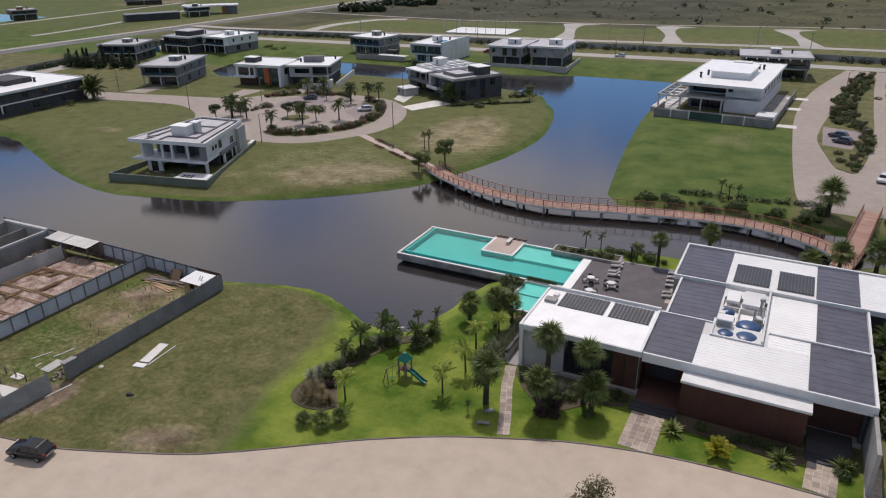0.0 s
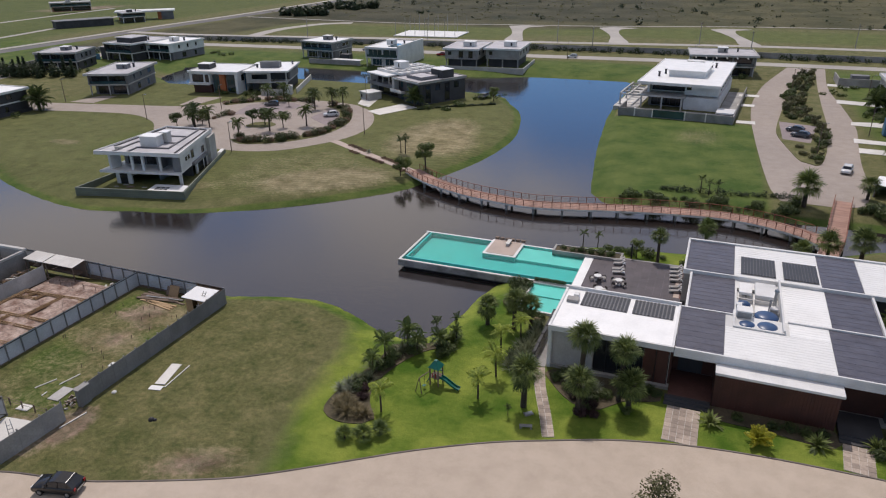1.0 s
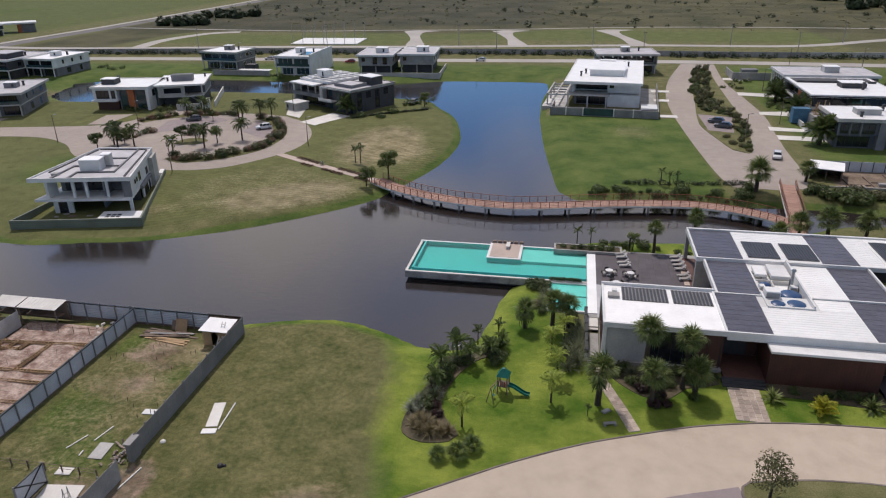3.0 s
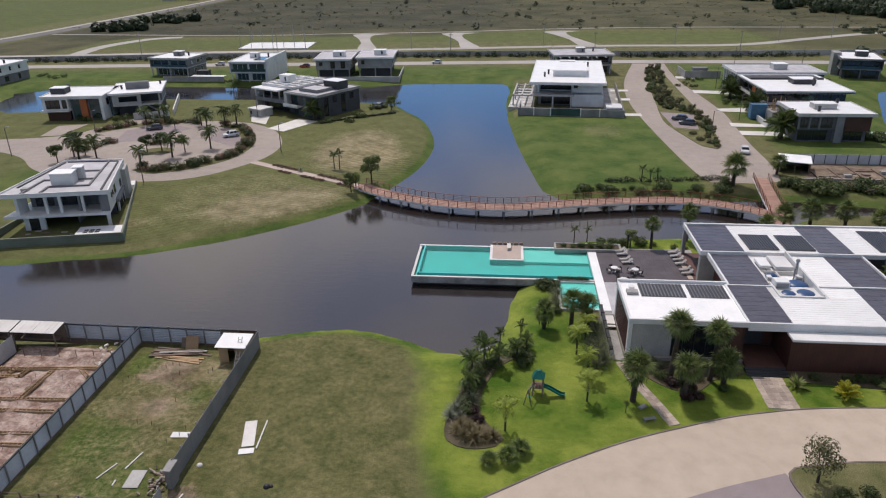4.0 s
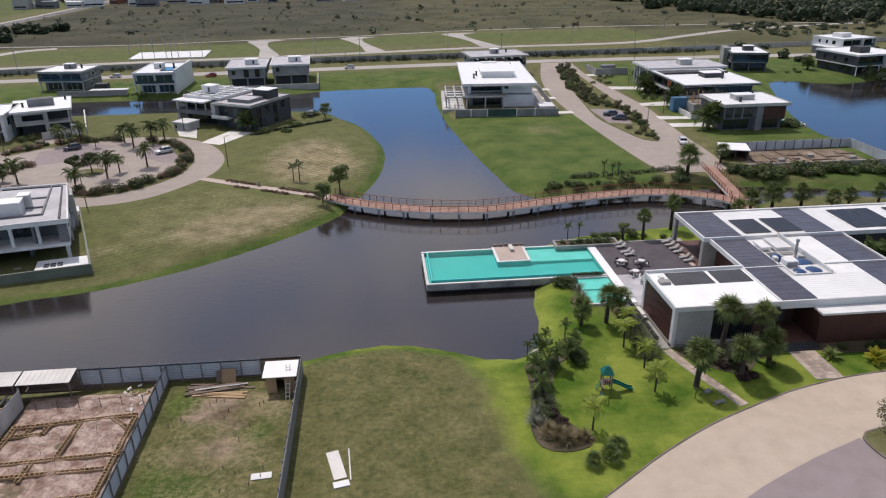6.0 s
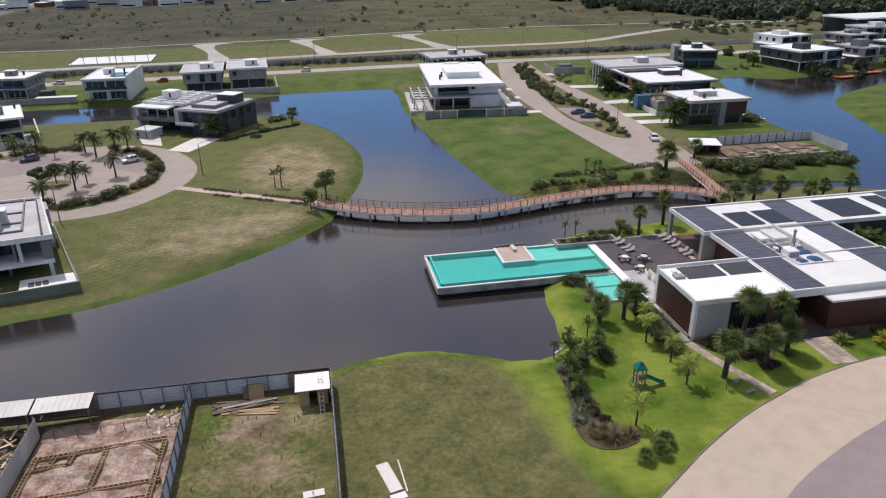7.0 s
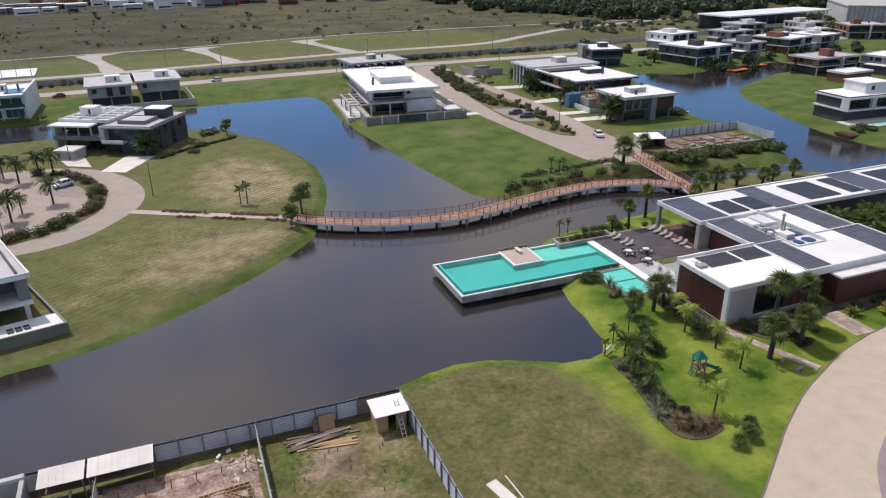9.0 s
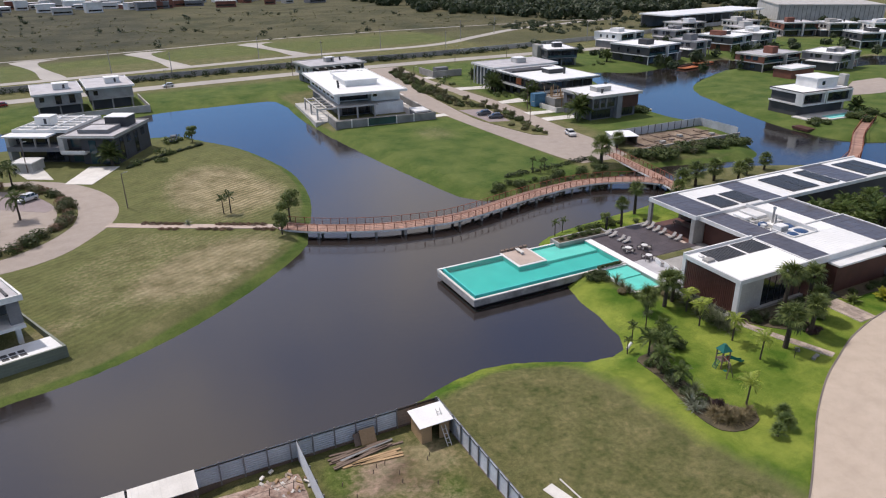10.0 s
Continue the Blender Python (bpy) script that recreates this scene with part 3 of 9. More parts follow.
green = np.maximum(green, 0.75 * blob([(-420, 170), (-140, 205), (-20, 236), (-8, 275), (200, 275), (420, 180), (420, 80), (60, 100), (24, 120), (24, 270), (-60, 262), (-420, 250)], 8.0))
green = np.maximum(green, 0.5 * blob([(-260, 300), (-156, 309), (0, 330), (110, 335), (110, 395), (-20, 395), (-230, 368)], 6.0))
green = np.maximum(green, 0.56 * (X < -310) * (Y > 120))
green = np.maximum(green, 0.42 * blob([(-205, 236), (-200, 96), (-110, 80), (-58, 110), (-52, 150), (-64, 200), (-160, 204)], 4.0))
green = np.maximum(green, spot(-131, 118, 16, 20) * 0.6)
green = np.maximum.reduce([green, spot(-73.5, 43, 4, 7) * 0.75, spot(-67, 50, 2, 6) * 0.6, spot(-75.5, 55, 1.8, 3) * 0.8, spot(-69, 37, 5, 4) * 0.7])
dry = np.maximum.reduce([spot(-78, 108, 13, 7, 35), spot(-70, 145, 9, 17, 0), spot(-150, 112, 5, 2.5) * 0.7,
                         spot(-71, 47, 6, 3) * 0.8, spot(-69, 54, 5, 3.5) * 0.8, spot(-47.5, 33.8, 4.5, 2.2, 30) * 0.9, spot(-12, 165, 9, 12) * 0.45,
                         blob([(-61, 64), (-62, 30), (-50, 34), (-54, 62)], 8.0) * 0.22, blob([(-77, 58), (-77, 32), (-65, 32), (-65, 58)], 4.0) * 0.42, spot(-100, 96, 9, 4, 30) * 0.5, spot(-66, 140, 8, 11) * 0.9,
                         blob([(-100, 115), (-98, 92), (-70, 112), (-66, 116), (-86, 130)], 6.0) * 0.42, blob([(-86, 132), (-64, 120), (-57, 135), (-60, 170), (-84, 165)], 6.0) * 0.30])
dry = np.where(D > -2.5, dry * 0.2, dry)
scrub = np.clip(0.5 + (Y - 384 - 0.12 * X) / 12, 0, 1) * (X > -300)
scrub = np.maximum(scrub, 0.9 * blob([(-300, 250), (-232, 300), (-300, 330)], 8))
scrub = np.maximum(scrub, 0.9 * blob([(-294, 150), (-266, 240), (-262, 268), (-240, 296), (-232, 380), (-294, 430)], 8))
scrub = np.maximum(scrub, 0.42 * (X < -312))
scrub = np.maximum(scrub, 0.55 * blob([(85, 300), (420, 290), (420, 800), (85, 800)], 10))
# mask of the shade painted onto the pasture, growing towards the west
pasture_shade = np.clip(0.5 + (-40 - X) / 120, 0, 0.85) * np.clip(0.5 + (Y - 396 - 0.12 * X) / 12, 0, 1) * (X > -292)
soil = np.maximum.reduce([blob([(-91, 58), (-91, 30), (-78.5, 30), (-78.5, 55)], 1.0), spot(-71.5, 54.5, 3, 1.6) * 0.75, spot(-69.5, 51, 2.5, 1.4) * 0.55, spot(-62.4, 33.6, 2.0, 3.2) * 0.95, spot(-70.2, 47.5, 2.6, 2.0) * 0.6, spot(-72.5, 52.8, 3.4, 1.8) * 0.7, spot(-47.5, 33.6, 4.2, 1.8, 30) * 0.62,
                          blob([(23, 139), (23, 125), (49, 125), (49, 137)], 2.0), np.where((D > 2.5) & (D < 8), 0.9, 0.0), 0.6 * blob([(-110, 58), (-110, 30), (-92, 30), (-92, 58)], 1.5),
                          spot(-66, 30.5, 4, 3) * 0.9])
tuft = np.maximum(0.4, blob([(-112, 66), (-112, 22), (-40, 22), (-44, 50), (-46, 60), (-40, 70)], 6.0))
mown = np.maximum(0.95 * spot(-66, 140, 9, 15), 0.30 * blob([(-112, 118), (-98, 88), (-58, 112), (-52, 150), (-62, 180), (-88, 165)], 6.0))
ny, nx = X.shape
co = np.stack([Xj, Yj, Zg], -1).reshape(-1, 3)
idx = np.arange(ny * nx).reshape(ny, nx)
quads = np.stack([idx[:-1, :-1], idx[:-1, 1:], idx[1:, 1:], idx[1:, :-1]], -1).reshape(-1, 4)
gme = bpy.data.meshes.new("ground")
gme.from_pydata(co.tolist(), [], quads.tolist())
for key, arr in (("lush", lush), ("green", green), ("dry", dry), ("scrub", scrub), ("soil", soil), ("mown", mown), ("pasture_shade", pasture_shade), ("tuft", tuft)):
    gme.attributes.new(key, 'FLOAT', 'POINT').data.foreach_set("value", np.asarray(arr, np.float32).reshape(-1))
gme.polygons.foreach_set("use_smooth", [True] * len(gme.polygons))
gme.materials.append(GRASS)
tagged(new("ground", gme), "grassy lots, lawns and rough pasture sloping to the lake", "ground", kind="structure")
solo("water", Geo().face([(-600, -60, WATER_Z), (600, -60, WATER_Z), (600, 300, WATER_Z), (-600, 300, WATER_Z)]), WATER,
     "dark grey rippled lake winding between the lots", "water", kind="structure")

# ---- roads ----
kerb_near = dense([(-78, 19), (-66, 25.4), (-61, 27.2), (-57, 27.9), (-53.6, 28.9), (-44.7, 32.6), (-40.4, 35.0), (-34.1, 39.3), (-30, 42.1), (-23.9, 45.6), (-18.4, 48.0),
                   (-13.6, 49.9), (-9.2, 51.1), (-5.8, 51.8), (-0.7, 52.4), (5.5, 52.7), (12, 52.6), (30, 50)], 1.5, False)
sheet("road", kerb_near + [(30, -40), (-78, -40)], -0.2, 0.03, PAVE, "wide curved road of beige concrete pavers")
kerb_line("kerb", kerb_near, 0.14, -0.1, 0.10, "low concrete kerb along the lawn")
dark_arc = dense([(-34, 28), (-27.8, 34.2), (-24, 36.7), (-21, 38.2), (-16, 40.4), (-13, 41.5), (-10.9, 42.3)], 1.0, False)
sheet("road_inner", dark_arc + [(-10.2, 39.4), (-7, 30), (-12, 10), (-34, 10)], 0.0, 0.036, PAVED, "darker grey paved parking bay in the road")
isl_near = dense([(-10.6, 42.2), (-7.5, 43.4), (-3, 44.2), (3, 44), (8, 40), (9, 32), (2, 26), (-6, 29), (-9.9, 37.5)], 1.0)
sheet("traffic_island", isl_near, -0.1, 0.16, GRASS, "planted traffic island beside the curved road", "island")
kerb_line("kerb", isl_near + isl_near[:1], 0.18, -0.1, 0.19, "concrete kerb round the planted island", KERB)

east_road = dense([(3.8, 124.5), (2.4, 130.4), (1.5, 141), (0.8, 153), (0, 170.7), (-0.5, 191.7), (0.5, 212.9), (4.1, 238.5), (12, 273)], 3, False) + \
    dense([(24, 273), (21.5, 237), (22.5, 207), (22.8, 186), (21, 166), (19.8, 152), (19.3, 140), (18.4, 131), (17.0, 125.5), (12, 124)], 3, False)
sheet("road_east", east_road, -0.2, 0.03, PAVEF, "beige paved road that divides round a planted median")
median = dense([(18, 264), (10.4, 227), (6.9, 197), (5.3, 182), (5.0, 172), (6.9, 159.5), (8.7, 151), (11.3, 148.7), (13, 152.7), (15, 166.7), (16.6, 187), (17.3, 207), (18.6, 237), (20, 262)], 2.0)
sheet("median", median, -0.1, 0.14, GRASS, "long planted median strip between the two roads", "island")
sheet("parking_bay", [(5.9, 186), (14.2, 183.5), (11.6, 166.5), (6.0, 168.5)], 0.0, 0.16, PAVED, "grey paved parking bay cut into the median")

west_road = dense([(-420, 118), (-260, 126), (-200, 132), (-172.8, 137.5), (-156, 139.3), (-144.4, 134.3), (-136, 126), (-124, 119.8), (-107.9, 118.9), (-98.5, 122.0), (-92.4, 129.5), (-88.8, 137), (-88.2, 146),
                   (-90.8, 155), (-95.6, 163), (-101, 167.5), (-107, 170.3), (-127, 171), (-140, 165), (-147, 153.5), (-171, 147.5), (-200, 142), (-260, 136), (-420, 127)], 2.5)
sheet("road_west", west_road, -0.2, 0.03, PAVEF, "beige paved road looping round a planted roundabout")
sheet("parking_bay", [(-108, 162), (-99.2, 158), (-97.6, 149), (-100, 146), (-108, 152)], 0.0, 0.05, PAVED, "grey paved parking bay on the roundabout")
sheet("parking_bay", [(-133, 160), (-122, 166), (-117, 163), (-121, 152), (-130, 148)], 0.0, 0.05, PAVED, "grey paved parking bay on the roundabout")


def road_strip(name, line, w, mat, label, z=0.03):
    le, ri = strip_pts(dense(line, 6, False), w)
    return sheet(name, le + ri[::-1], -0.2, z, mat, label)


road_strip("road_far", [(-243, 60), (-242, 146), (-244, 160), (-246.5, 178), (-252, 215), (-250, 250), (-238, 259), (-211, 263), (-85, 272), (5, 278), (97, 276.5), (200, 270), (420, 250)], 8.0, FARROAD, "pale concrete road along the back of the estate")
road_strip("road_outer", [(-302, 290), (-270, 289), (-232, 293), (-157, 305), (-90, 312), (0, 325), (66, 329), (105, 350), (150, 374), (230, 392)], 6.0, FARROAD, "pale concrete road through the unbuilt lots", 0.034)
for k, (x, y) in enumerate(((-103, 313), (-56, 317.5), (-2, 325.5))):
    sheet("road_spur", dense([(x - 1, y), (x - 4.5, y + 24), (x - 10.5, y + 44), (x - 15.5, y + 58), (x - 10, y + 62), (x + 4, y + 61), (x - 3.5, y + 55), (x - 3, y + 40), (x + 1.5, y + 22), (x + 7, y + 1)], 4),
          -0.2, 0.042, FARROAD, "pale concrete spur road ending in a turning place")
road_strip("road_spur", [(-228, 294), (-231, 322), (-222, 352), (-208, 360)], 7.0, FARROAD, "pale concrete spur road ending in a turning place", 0.042)
road_strip("highway", [(-306, -60), (-303, 190), (-300, 310), (-296, 420), (-300, 700), (-330, 1200)], 9.0, ASPH, "straight grey highway beyond the estate")
road_strip("highway_shoulder", [(-313, -60), (-310.5, 190), (-308, 310), (-304, 420), (-308, 700), (-338, 1200)], 4.0, FARROAD, "pale verge along the highway", 0.036)
road_strip("field_track", [(-290, 375), (-178, 368), (-129, 375), (-69, 383), (-6, 398), (60, 404), (140, 402), (240, 396)], 2.2, FARROAD, "pale track along the edge of the pasture", 0.036)
road_strip("field_track", [(-410, 180), (-411, 252), (-416, 307), (-424, 400)], 4, FARROAD, "pale track across the fields", 0.036)
road_strip("field_track", [(-345, 225), (-349, 256), (-365, 323), (-380, 370)], 4, FARROAD, "pale track across the fields", 0.036)
for pts in ([(-3.5, 216), (-3.5, 219), (2, 219), (2, 216)], [(-3.8, 202), (-3.8, 205), (0.6, 205), (0.4, 202)], [(-4, 181.5), (-4, 184.5), (0.4, 184.5), (0.4, 181.5)],
            [(21.6, 214), (33, 212), (33, 217), (22, 219)], [(22, 188), (31, 187), (31, 193), (22.5, 191.5)], [(20.6, 170.5), (29, 170), (29, 173), (21, 174.5)], [(20.6, 162), (32, 161), (32, 165), (21, 166)], [(21.6, 240), (30, 239), (30, 243), (22, 244)],
            [(-104, 171), (-107, 180), (-102, 182), (-99, 168)], [(-97, 163.5), (-92, 175), (-86, 172), (-92, 160.5)],
            [(-147, 166), (-154, 164), (-152, 153), (-147.5, 154)], [(-138, 165), (-138, 174), (-132, 174), (-132, 168)], [(-186, 146), (-184, 156), (-179, 157), (-178, 147)]):
    sheet("driveway", pts, -0.1, 0.06, COPING if pts[0][0] > -110 else PAVEF, "pale concrete driveway up to a house", "driveway")
sheet("forecourt", [(118, 146), (129, 143), (138, 142), (156, 150), (160, 160), (145, 160), (130, 152)], -0.1, 0.05, PAVEF, "beige paved forecourt beside the lake house", "forecourt")

# ---- pool, deck and clubhouse ----
def pieces(name, boxes, mat, parent, label="", bevel=0.0):
    for q in boxes:
        ob = part(name, Geo().box(*q), mat, parent, label, bevel)
    return ob


def ribs(x0, x1, y0, y1, z, th, along, step, rib=0.014, rw=0.04):
    """A roof sheet with standing ribs that run along x or y."""
    g = Geo().box(x0, x1, y0, y1, z - th, z)
    a0, a1 = (y0, y1) if along == "x" else (x0, x1)
    n = int((a1 - a0) / step)
    for i in range(n + 1):
        c = a0 + (i + 0.5) * (a1 - a0) / (n + 1)
        if along == "x":
            g.box(x0 + 0.02, x1 - 0.02, c - rw / 2, c + rw / 2, z, z + rib)
        else:
            g.box(c - rw / 2, c + rw / 2, y0 + 0.02, y1 - 0.02, z, z + rib)
    return g


PX0, PX1, PY0, PY1, PZ = -48.6, -23.4, 79.0, 90.0, 0.32
pool = thing("swimming_pool", "large turquoise infinity pool with concrete walls standing in the lake", "swimming pool")
WB = -0.82
part("pool_wall", Geo().box(PX0, PX1 + 1.0, PY0, PY0 + 0.35, WB, PZ - 0.25), BOARDC, pool, "stained board-marked concrete wall", 0.02)
part("pool_wall", Geo().box(PX0, PX0 + 0.35, PY0 + 0.35, PY1 - 0.35, WB, PZ - 0.25), BOARDC, pool, "", 0.02)
part("pool_wall", Geo().box(PX0, PX1, PY1 - 0.35, PY1, WB, PZ - 0.25), BOARDC, pool, "", 0.02)
# inset foundation; its dark colour stands for the shade below the pool wall
part("foundation", Geo().box(PX0 + 0.6, PX1 + 1.0, PY0 + 0.6, PY1 - 0.6, -2.8, WB + 0.01), DARKW, pool, "recessed foundation coloured dark for the shade under the wall")
# the rim stands back from the outer wall, with an overflow gutter between
part("rim", Geo().box(PX0 + 0.9, PX1, PY0 + 0.95, PY0 + 1.2, -0.5, PZ), POOLT, pool, "turquoise overflow rim", 0.02)
part("rim", Geo().box(PX0 + 0.75, PX0 + 1.0, PY0 + 0.95, PY1 - 0.4, -0.5, PZ), POOLT, pool, "", 0.02)
pieces("gutter", [(PX0 + 0.35, PX1, PY0 + 0.35, PY0 + 0.95, -0.8, -0.3), (PX0 + 0.35, PX0 + 0.75, PY0 + 0.95, PY1 - 0.35, -0.8, -0.3)], POOLT, pool)
part("rim", Geo().box(PX0, PX1, PY1 - 0.35, PY1, PZ - 0.22, PZ), WHITE, pool, "white rim")
part("lining", Geo().box(PX0 + 1.0, PX1, PY1 - 0.40, PY1 - 0.354, -0.8, PZ - 0.03), POOLT, pool)
part("lining", Geo().box(PX1 - 0.05, PX1 - 0.004, PY0 + 1.2, PY1 - 0.4, -0.8, PZ - 0.03), POOLT, pool)
pieces("outer_coping", [(PX0, PX1 + 1.0, PY0, PY0 + 0.35, PZ - 0.246, PZ - 0.12), (PX0, PX0 + 0.35, PY0 + 0.35, PY1 - 0.35, PZ - 0.246, PZ - 0.12)], COPING, pool)
part("pool_floor", Geo().box(PX0 + 1.0, PX1, PY0 + 1.2, PY1 - 0.35, -0.81, -0.42), POOLT, pool)
part("shallow_shelf", Geo().box(-33.0, PX1 - 0.06, 85.2, PY1 - 0.41, -0.42, -0.02), POOLL, pool, "pale shallow sun shelf")
part("pool_water", Geo().face([(PX0 + 1.0, PY0 + 1.2, PZ - 0.05), (PX1, PY0 + 1.2, PZ - 0.05), (PX1, PY1 - 0.35, PZ - 0.05), (PX0 + 1.0, PY1 - 0.35, PZ - 0.05)]), POOLW, pool)
platform = thing("pool_platform", "pale paved platform with a white border standing in the pool", "platform")
part("base", Geo().box(-37.75, -32.85, 84.95, 90.35, -1.6, 0.22), POOLT, platform, "turquoise tiled base")
part("border", Geo().box(-37.8, -32.8, 84.9, 90.4, 0.22, 0.36), WHITE, platform, "white border slab", 0.02)
part("paving", Geo().box(-37.4, -33.2, 85.3, 90.3, 0.36, 0.40), SANDP, platform, "pale pink paving")
for k in range(6):
    part("planter", Geo().box(-37.5 + k * 0.82, -36.9 + k * 0.82, 90.35, 90.75, 0.40, 0.72), WOODG, platform, "dark timber planter box")
bench = thing("pool_bench", "plain pale bench standing on the pool platform", "bench")
part("seat", Geo().box(-35.3, -34.7, 88.2, 90.0, 0.75, 0.85), COPING, bench, "", 0.02)
part("foot", Geo().box(-35.2, -34.8, 88.4, 88.6, 0.40, 0.75), COPING, bench)
part("foot", Geo().box(-35.2, -34.8, 89.6, 89.8, 0.40, 0.75), COPING, bench)

kids = thing("small_pool", "small turquoise pool with a white rim beside the deck", "swimming pool")
pieces("basin", [(-28.5, -23.4, 70.6, 70.9, -1.2, 0.3), (-28.5, -28.2, 70.9, 78.6, -1.2, 0.3), (-28.2, -23.4, 78.3, 78.6, -1.2, 0.3)], WHITE, kids, "white rendered rim", 0.02)
part("pool_floor", Geo().box(-28.2, -23.4, 70.9, 78.3, -1.0, -0.12), POOLL, kids)
part("step", Geo().box(-28.2, -23.4, 75.2, 78.3, -0.12, 0.06), POOLL, kids)
part("pool_water", Geo().face([(-28.2, 70.9, 0.2), (-23.4, 70.9, 0.2), (-23.4, 78.3, 0.2), (-28.2, 78.3, 0.2)]), POOLW, kids)
part("planter_bed", Geo().box(-28.5, -23.4, 78.65, 78.95, -1.0, 0.42), COPING, kids)

terrace = thing("terrace", "wide terrace of dark tiles with a pale coping along the pools", "terrace", kind="structure")
part("slab", Geo().box(-23.4, -8.0, 69.3, 90.2, -1.6, 0.36), CONC, terrace)
part("coping", Geo().box(-23.35, -22.15, 70.2, 90.0, 0.3, 0.44), ROOFW, terrace, "white stone coping")
part("light_paving", Geo().box(-22.15, -18.0, 69.4, 78.4, 0.36, 0.40), ROOFG, terrace, "pale grey paving")
part("lawn_strip", Geo().box(-18.0, -11.0, 76.8, 78.3, 0.36, 0.41), GRASS, terrace)
tile = Geo().box(-0.495, 0.495, -0.495, 0.495, 0.0, 0.05).mesh("tile", DECKD)
for i in range(13):
    for j in range(12):
        x, y = -21.64 + i, 78.9 + j * 0.94
        place("tile", tile, pose(x, y, 0.365) @ Matrix.Diagonal((1, 0.94, 1, 1)), terrace)
planter = thing("terrace_planter", "long grey concrete planter edging the terrace", "planter", kind="structure")
pieces("trough", [(-28.2, -18.3, 88.4, 88.65, -1.5, 0.8), (-28.2, -18.3, 90.6, 90.85, -1.5, 0.8), (-28.2, -27.9, 88.65, 90.6, -1.5, 0.8), (-18.6, -18.3, 88.65, 90.6, -1.5, 0.8)], CONC, planter, "", 0.02)
part("soil_bed", Geo().box(-27.9, -18.6, 88.65, 90.6, -1.4, 0.66), MULCH, planter)

club = thing("clubhouse", "low modern clubhouse with white and dark ribbed flat roofs", "clubhouse")
# west wing
Z1 = 5.3
wing = part("west_wing", Geo().box(-21.6, -17.2, 60.1, 60.5, -0.3, 4.6), CONCM, club, "grey concrete walls", 0.02)
pieces("wall", [(-21.6, -9.6, 68.5, 68.8, 0.2, 4.6), (-9.9, -9.6, 60.5, 68.5, 0.2, 4.6)], CONCL, wing, "", 0.02)
part("floor_slab", Geo().box(-22.0, -9.4, 59.8, 69.2, -0.6, 0.35), CONC, wing)
pieces("end_fin", [(-22.0, -21.6, 59.7, 60.4, -0.6, 4.6), (-22.0, -21.6, 68.7, 69.3, -0.6, 4.6)], WHITE, wing, "white frame round the slatted front", 0.02)
for k in range(27):
    y = 60.55 + k * 0.3
    part("slat", Geo().box(-21.95, -21.75, y, y + 0.2, 0.36, 4.55), RUST, wing)
part("dark_backing", Geo().box(-21.7, -21.55, 60.5, 68.6, 0.36, 4.55), DARKW, wing)
for k in range(6):
    part("glass_panel", Geo().box(-17.15 + k * 1.25, -15.99 + k * 1.25, 60.25, 60.33, 0.36, 4.5), GLASS if k < 4 else RUST, wing)
    part("mullion", Geo().box(-15.98 + k * 1.25, -15.91 + k * 1.25, 60.2, 60.38, 0.36, 4.55), BLACK, wing)
roof1 = part("roof_west", Geo().box(-22.05, -9.35, 59.65, 69.25, 4.6, 5.0), WHITE, club, "flat white roof with a raised edge")
part("membrane", Geo().box(-21.8, -9.6, 59.9, 69.0, 5.0, 5.06), ROOFW, roof1)
pieces("parapet", [(-22.05, -9.35, 59.65, 59.9, 5.0, 5.2), (-22.05, -9.35, 69.0, 69.25, 5.0, Z1 + 0.1), (-22.05, -21.8, 59.9, 69.0, 5.0, 5.2), (-9.6, -9.35, 59.9, 69.0, 5.0, 5.2)], WHITE, roof1)


def solar_mat(x0, x1, y0, y1, z, parent, n, wide=0.42):
    m = part("mat_backing", Geo().box(x0, x1, y0, y1, z, z + 0.04), GREYW, parent, "grey backing sheet")
    g = Geo()
    for i in range(n):
        c, q = x0 + (i + 0.5) * (x1 - x0) / n, wide * (x1 - x0) / n
        g.box(c - q, c + q, y0 + 0.06, y1 - 0.06, z + 0.04, z + 0.10)
    part("solar_mat", g, SOLAR, m, "black ribbed solar heating mat")["kind"] = "stuff"


solar_mat(-19.8, -14.7, 65.3, 68.6, 5.08, roof1, 13, 0.3)
solar_mat(-14.2, -9.9, 65.3, 68.6, 5.08, roof1, 11, 0.3)
part("roof_hatch", Geo().box(-21.4, -20.1, 65.6, 66.6, 5.06, 5.4), CONC, roof1, "", 0.03)
part("roof_hatch", Geo().box(-20.9, -20.3, 67.2, 67.9, 5.06, 5.3), WHITE, roof1, "", 0.03)

# north wing with the open loggia
NX1 = 42.0
nwing = part("north_wing", Geo().box(-3.0, NX1, 79.6, 79.9, 0.3, 4.4).box(-3.0, NX1, 88.6, 88.9, 0.3, 4.4).box(-3.2, -3.0, 79.6, 88.9, 0.3, 4.4), DARKW, club, "dark rendered walls")
pieces("portal", [(-9.7, -7.6, 79.2, 80.0, 0.0, 4.39), (-9.7, -9.2, 88.7, 89.4, 0.0, 4.5), (-7.6, -3.2, 79.3, 79.7, 0.36, 4.4)], CONC, nwing, "grey concrete portal", 0.03)
part("loggia_floor", Geo().box(-9.9, -3.2, 79.9, 88.9, 0.2, 0.44), PORCH, nwing, "reddish timber floor")
part("edge_boards", Geo().box(-10.6, -9.91, 80.0, 88.9, 0.38, 0.43), SANDP, nwing, "pale boards along the loggia")
part("ceiling", Geo().box(-9.5, -3.2, 80.0, 88.7, 4.28, 4.40), WOODG, nwing)
part("back_glass", Geo().box(-3.32, -3.22, 80.4, 88.2, 0.44, 4.2), GLASS, nwing)
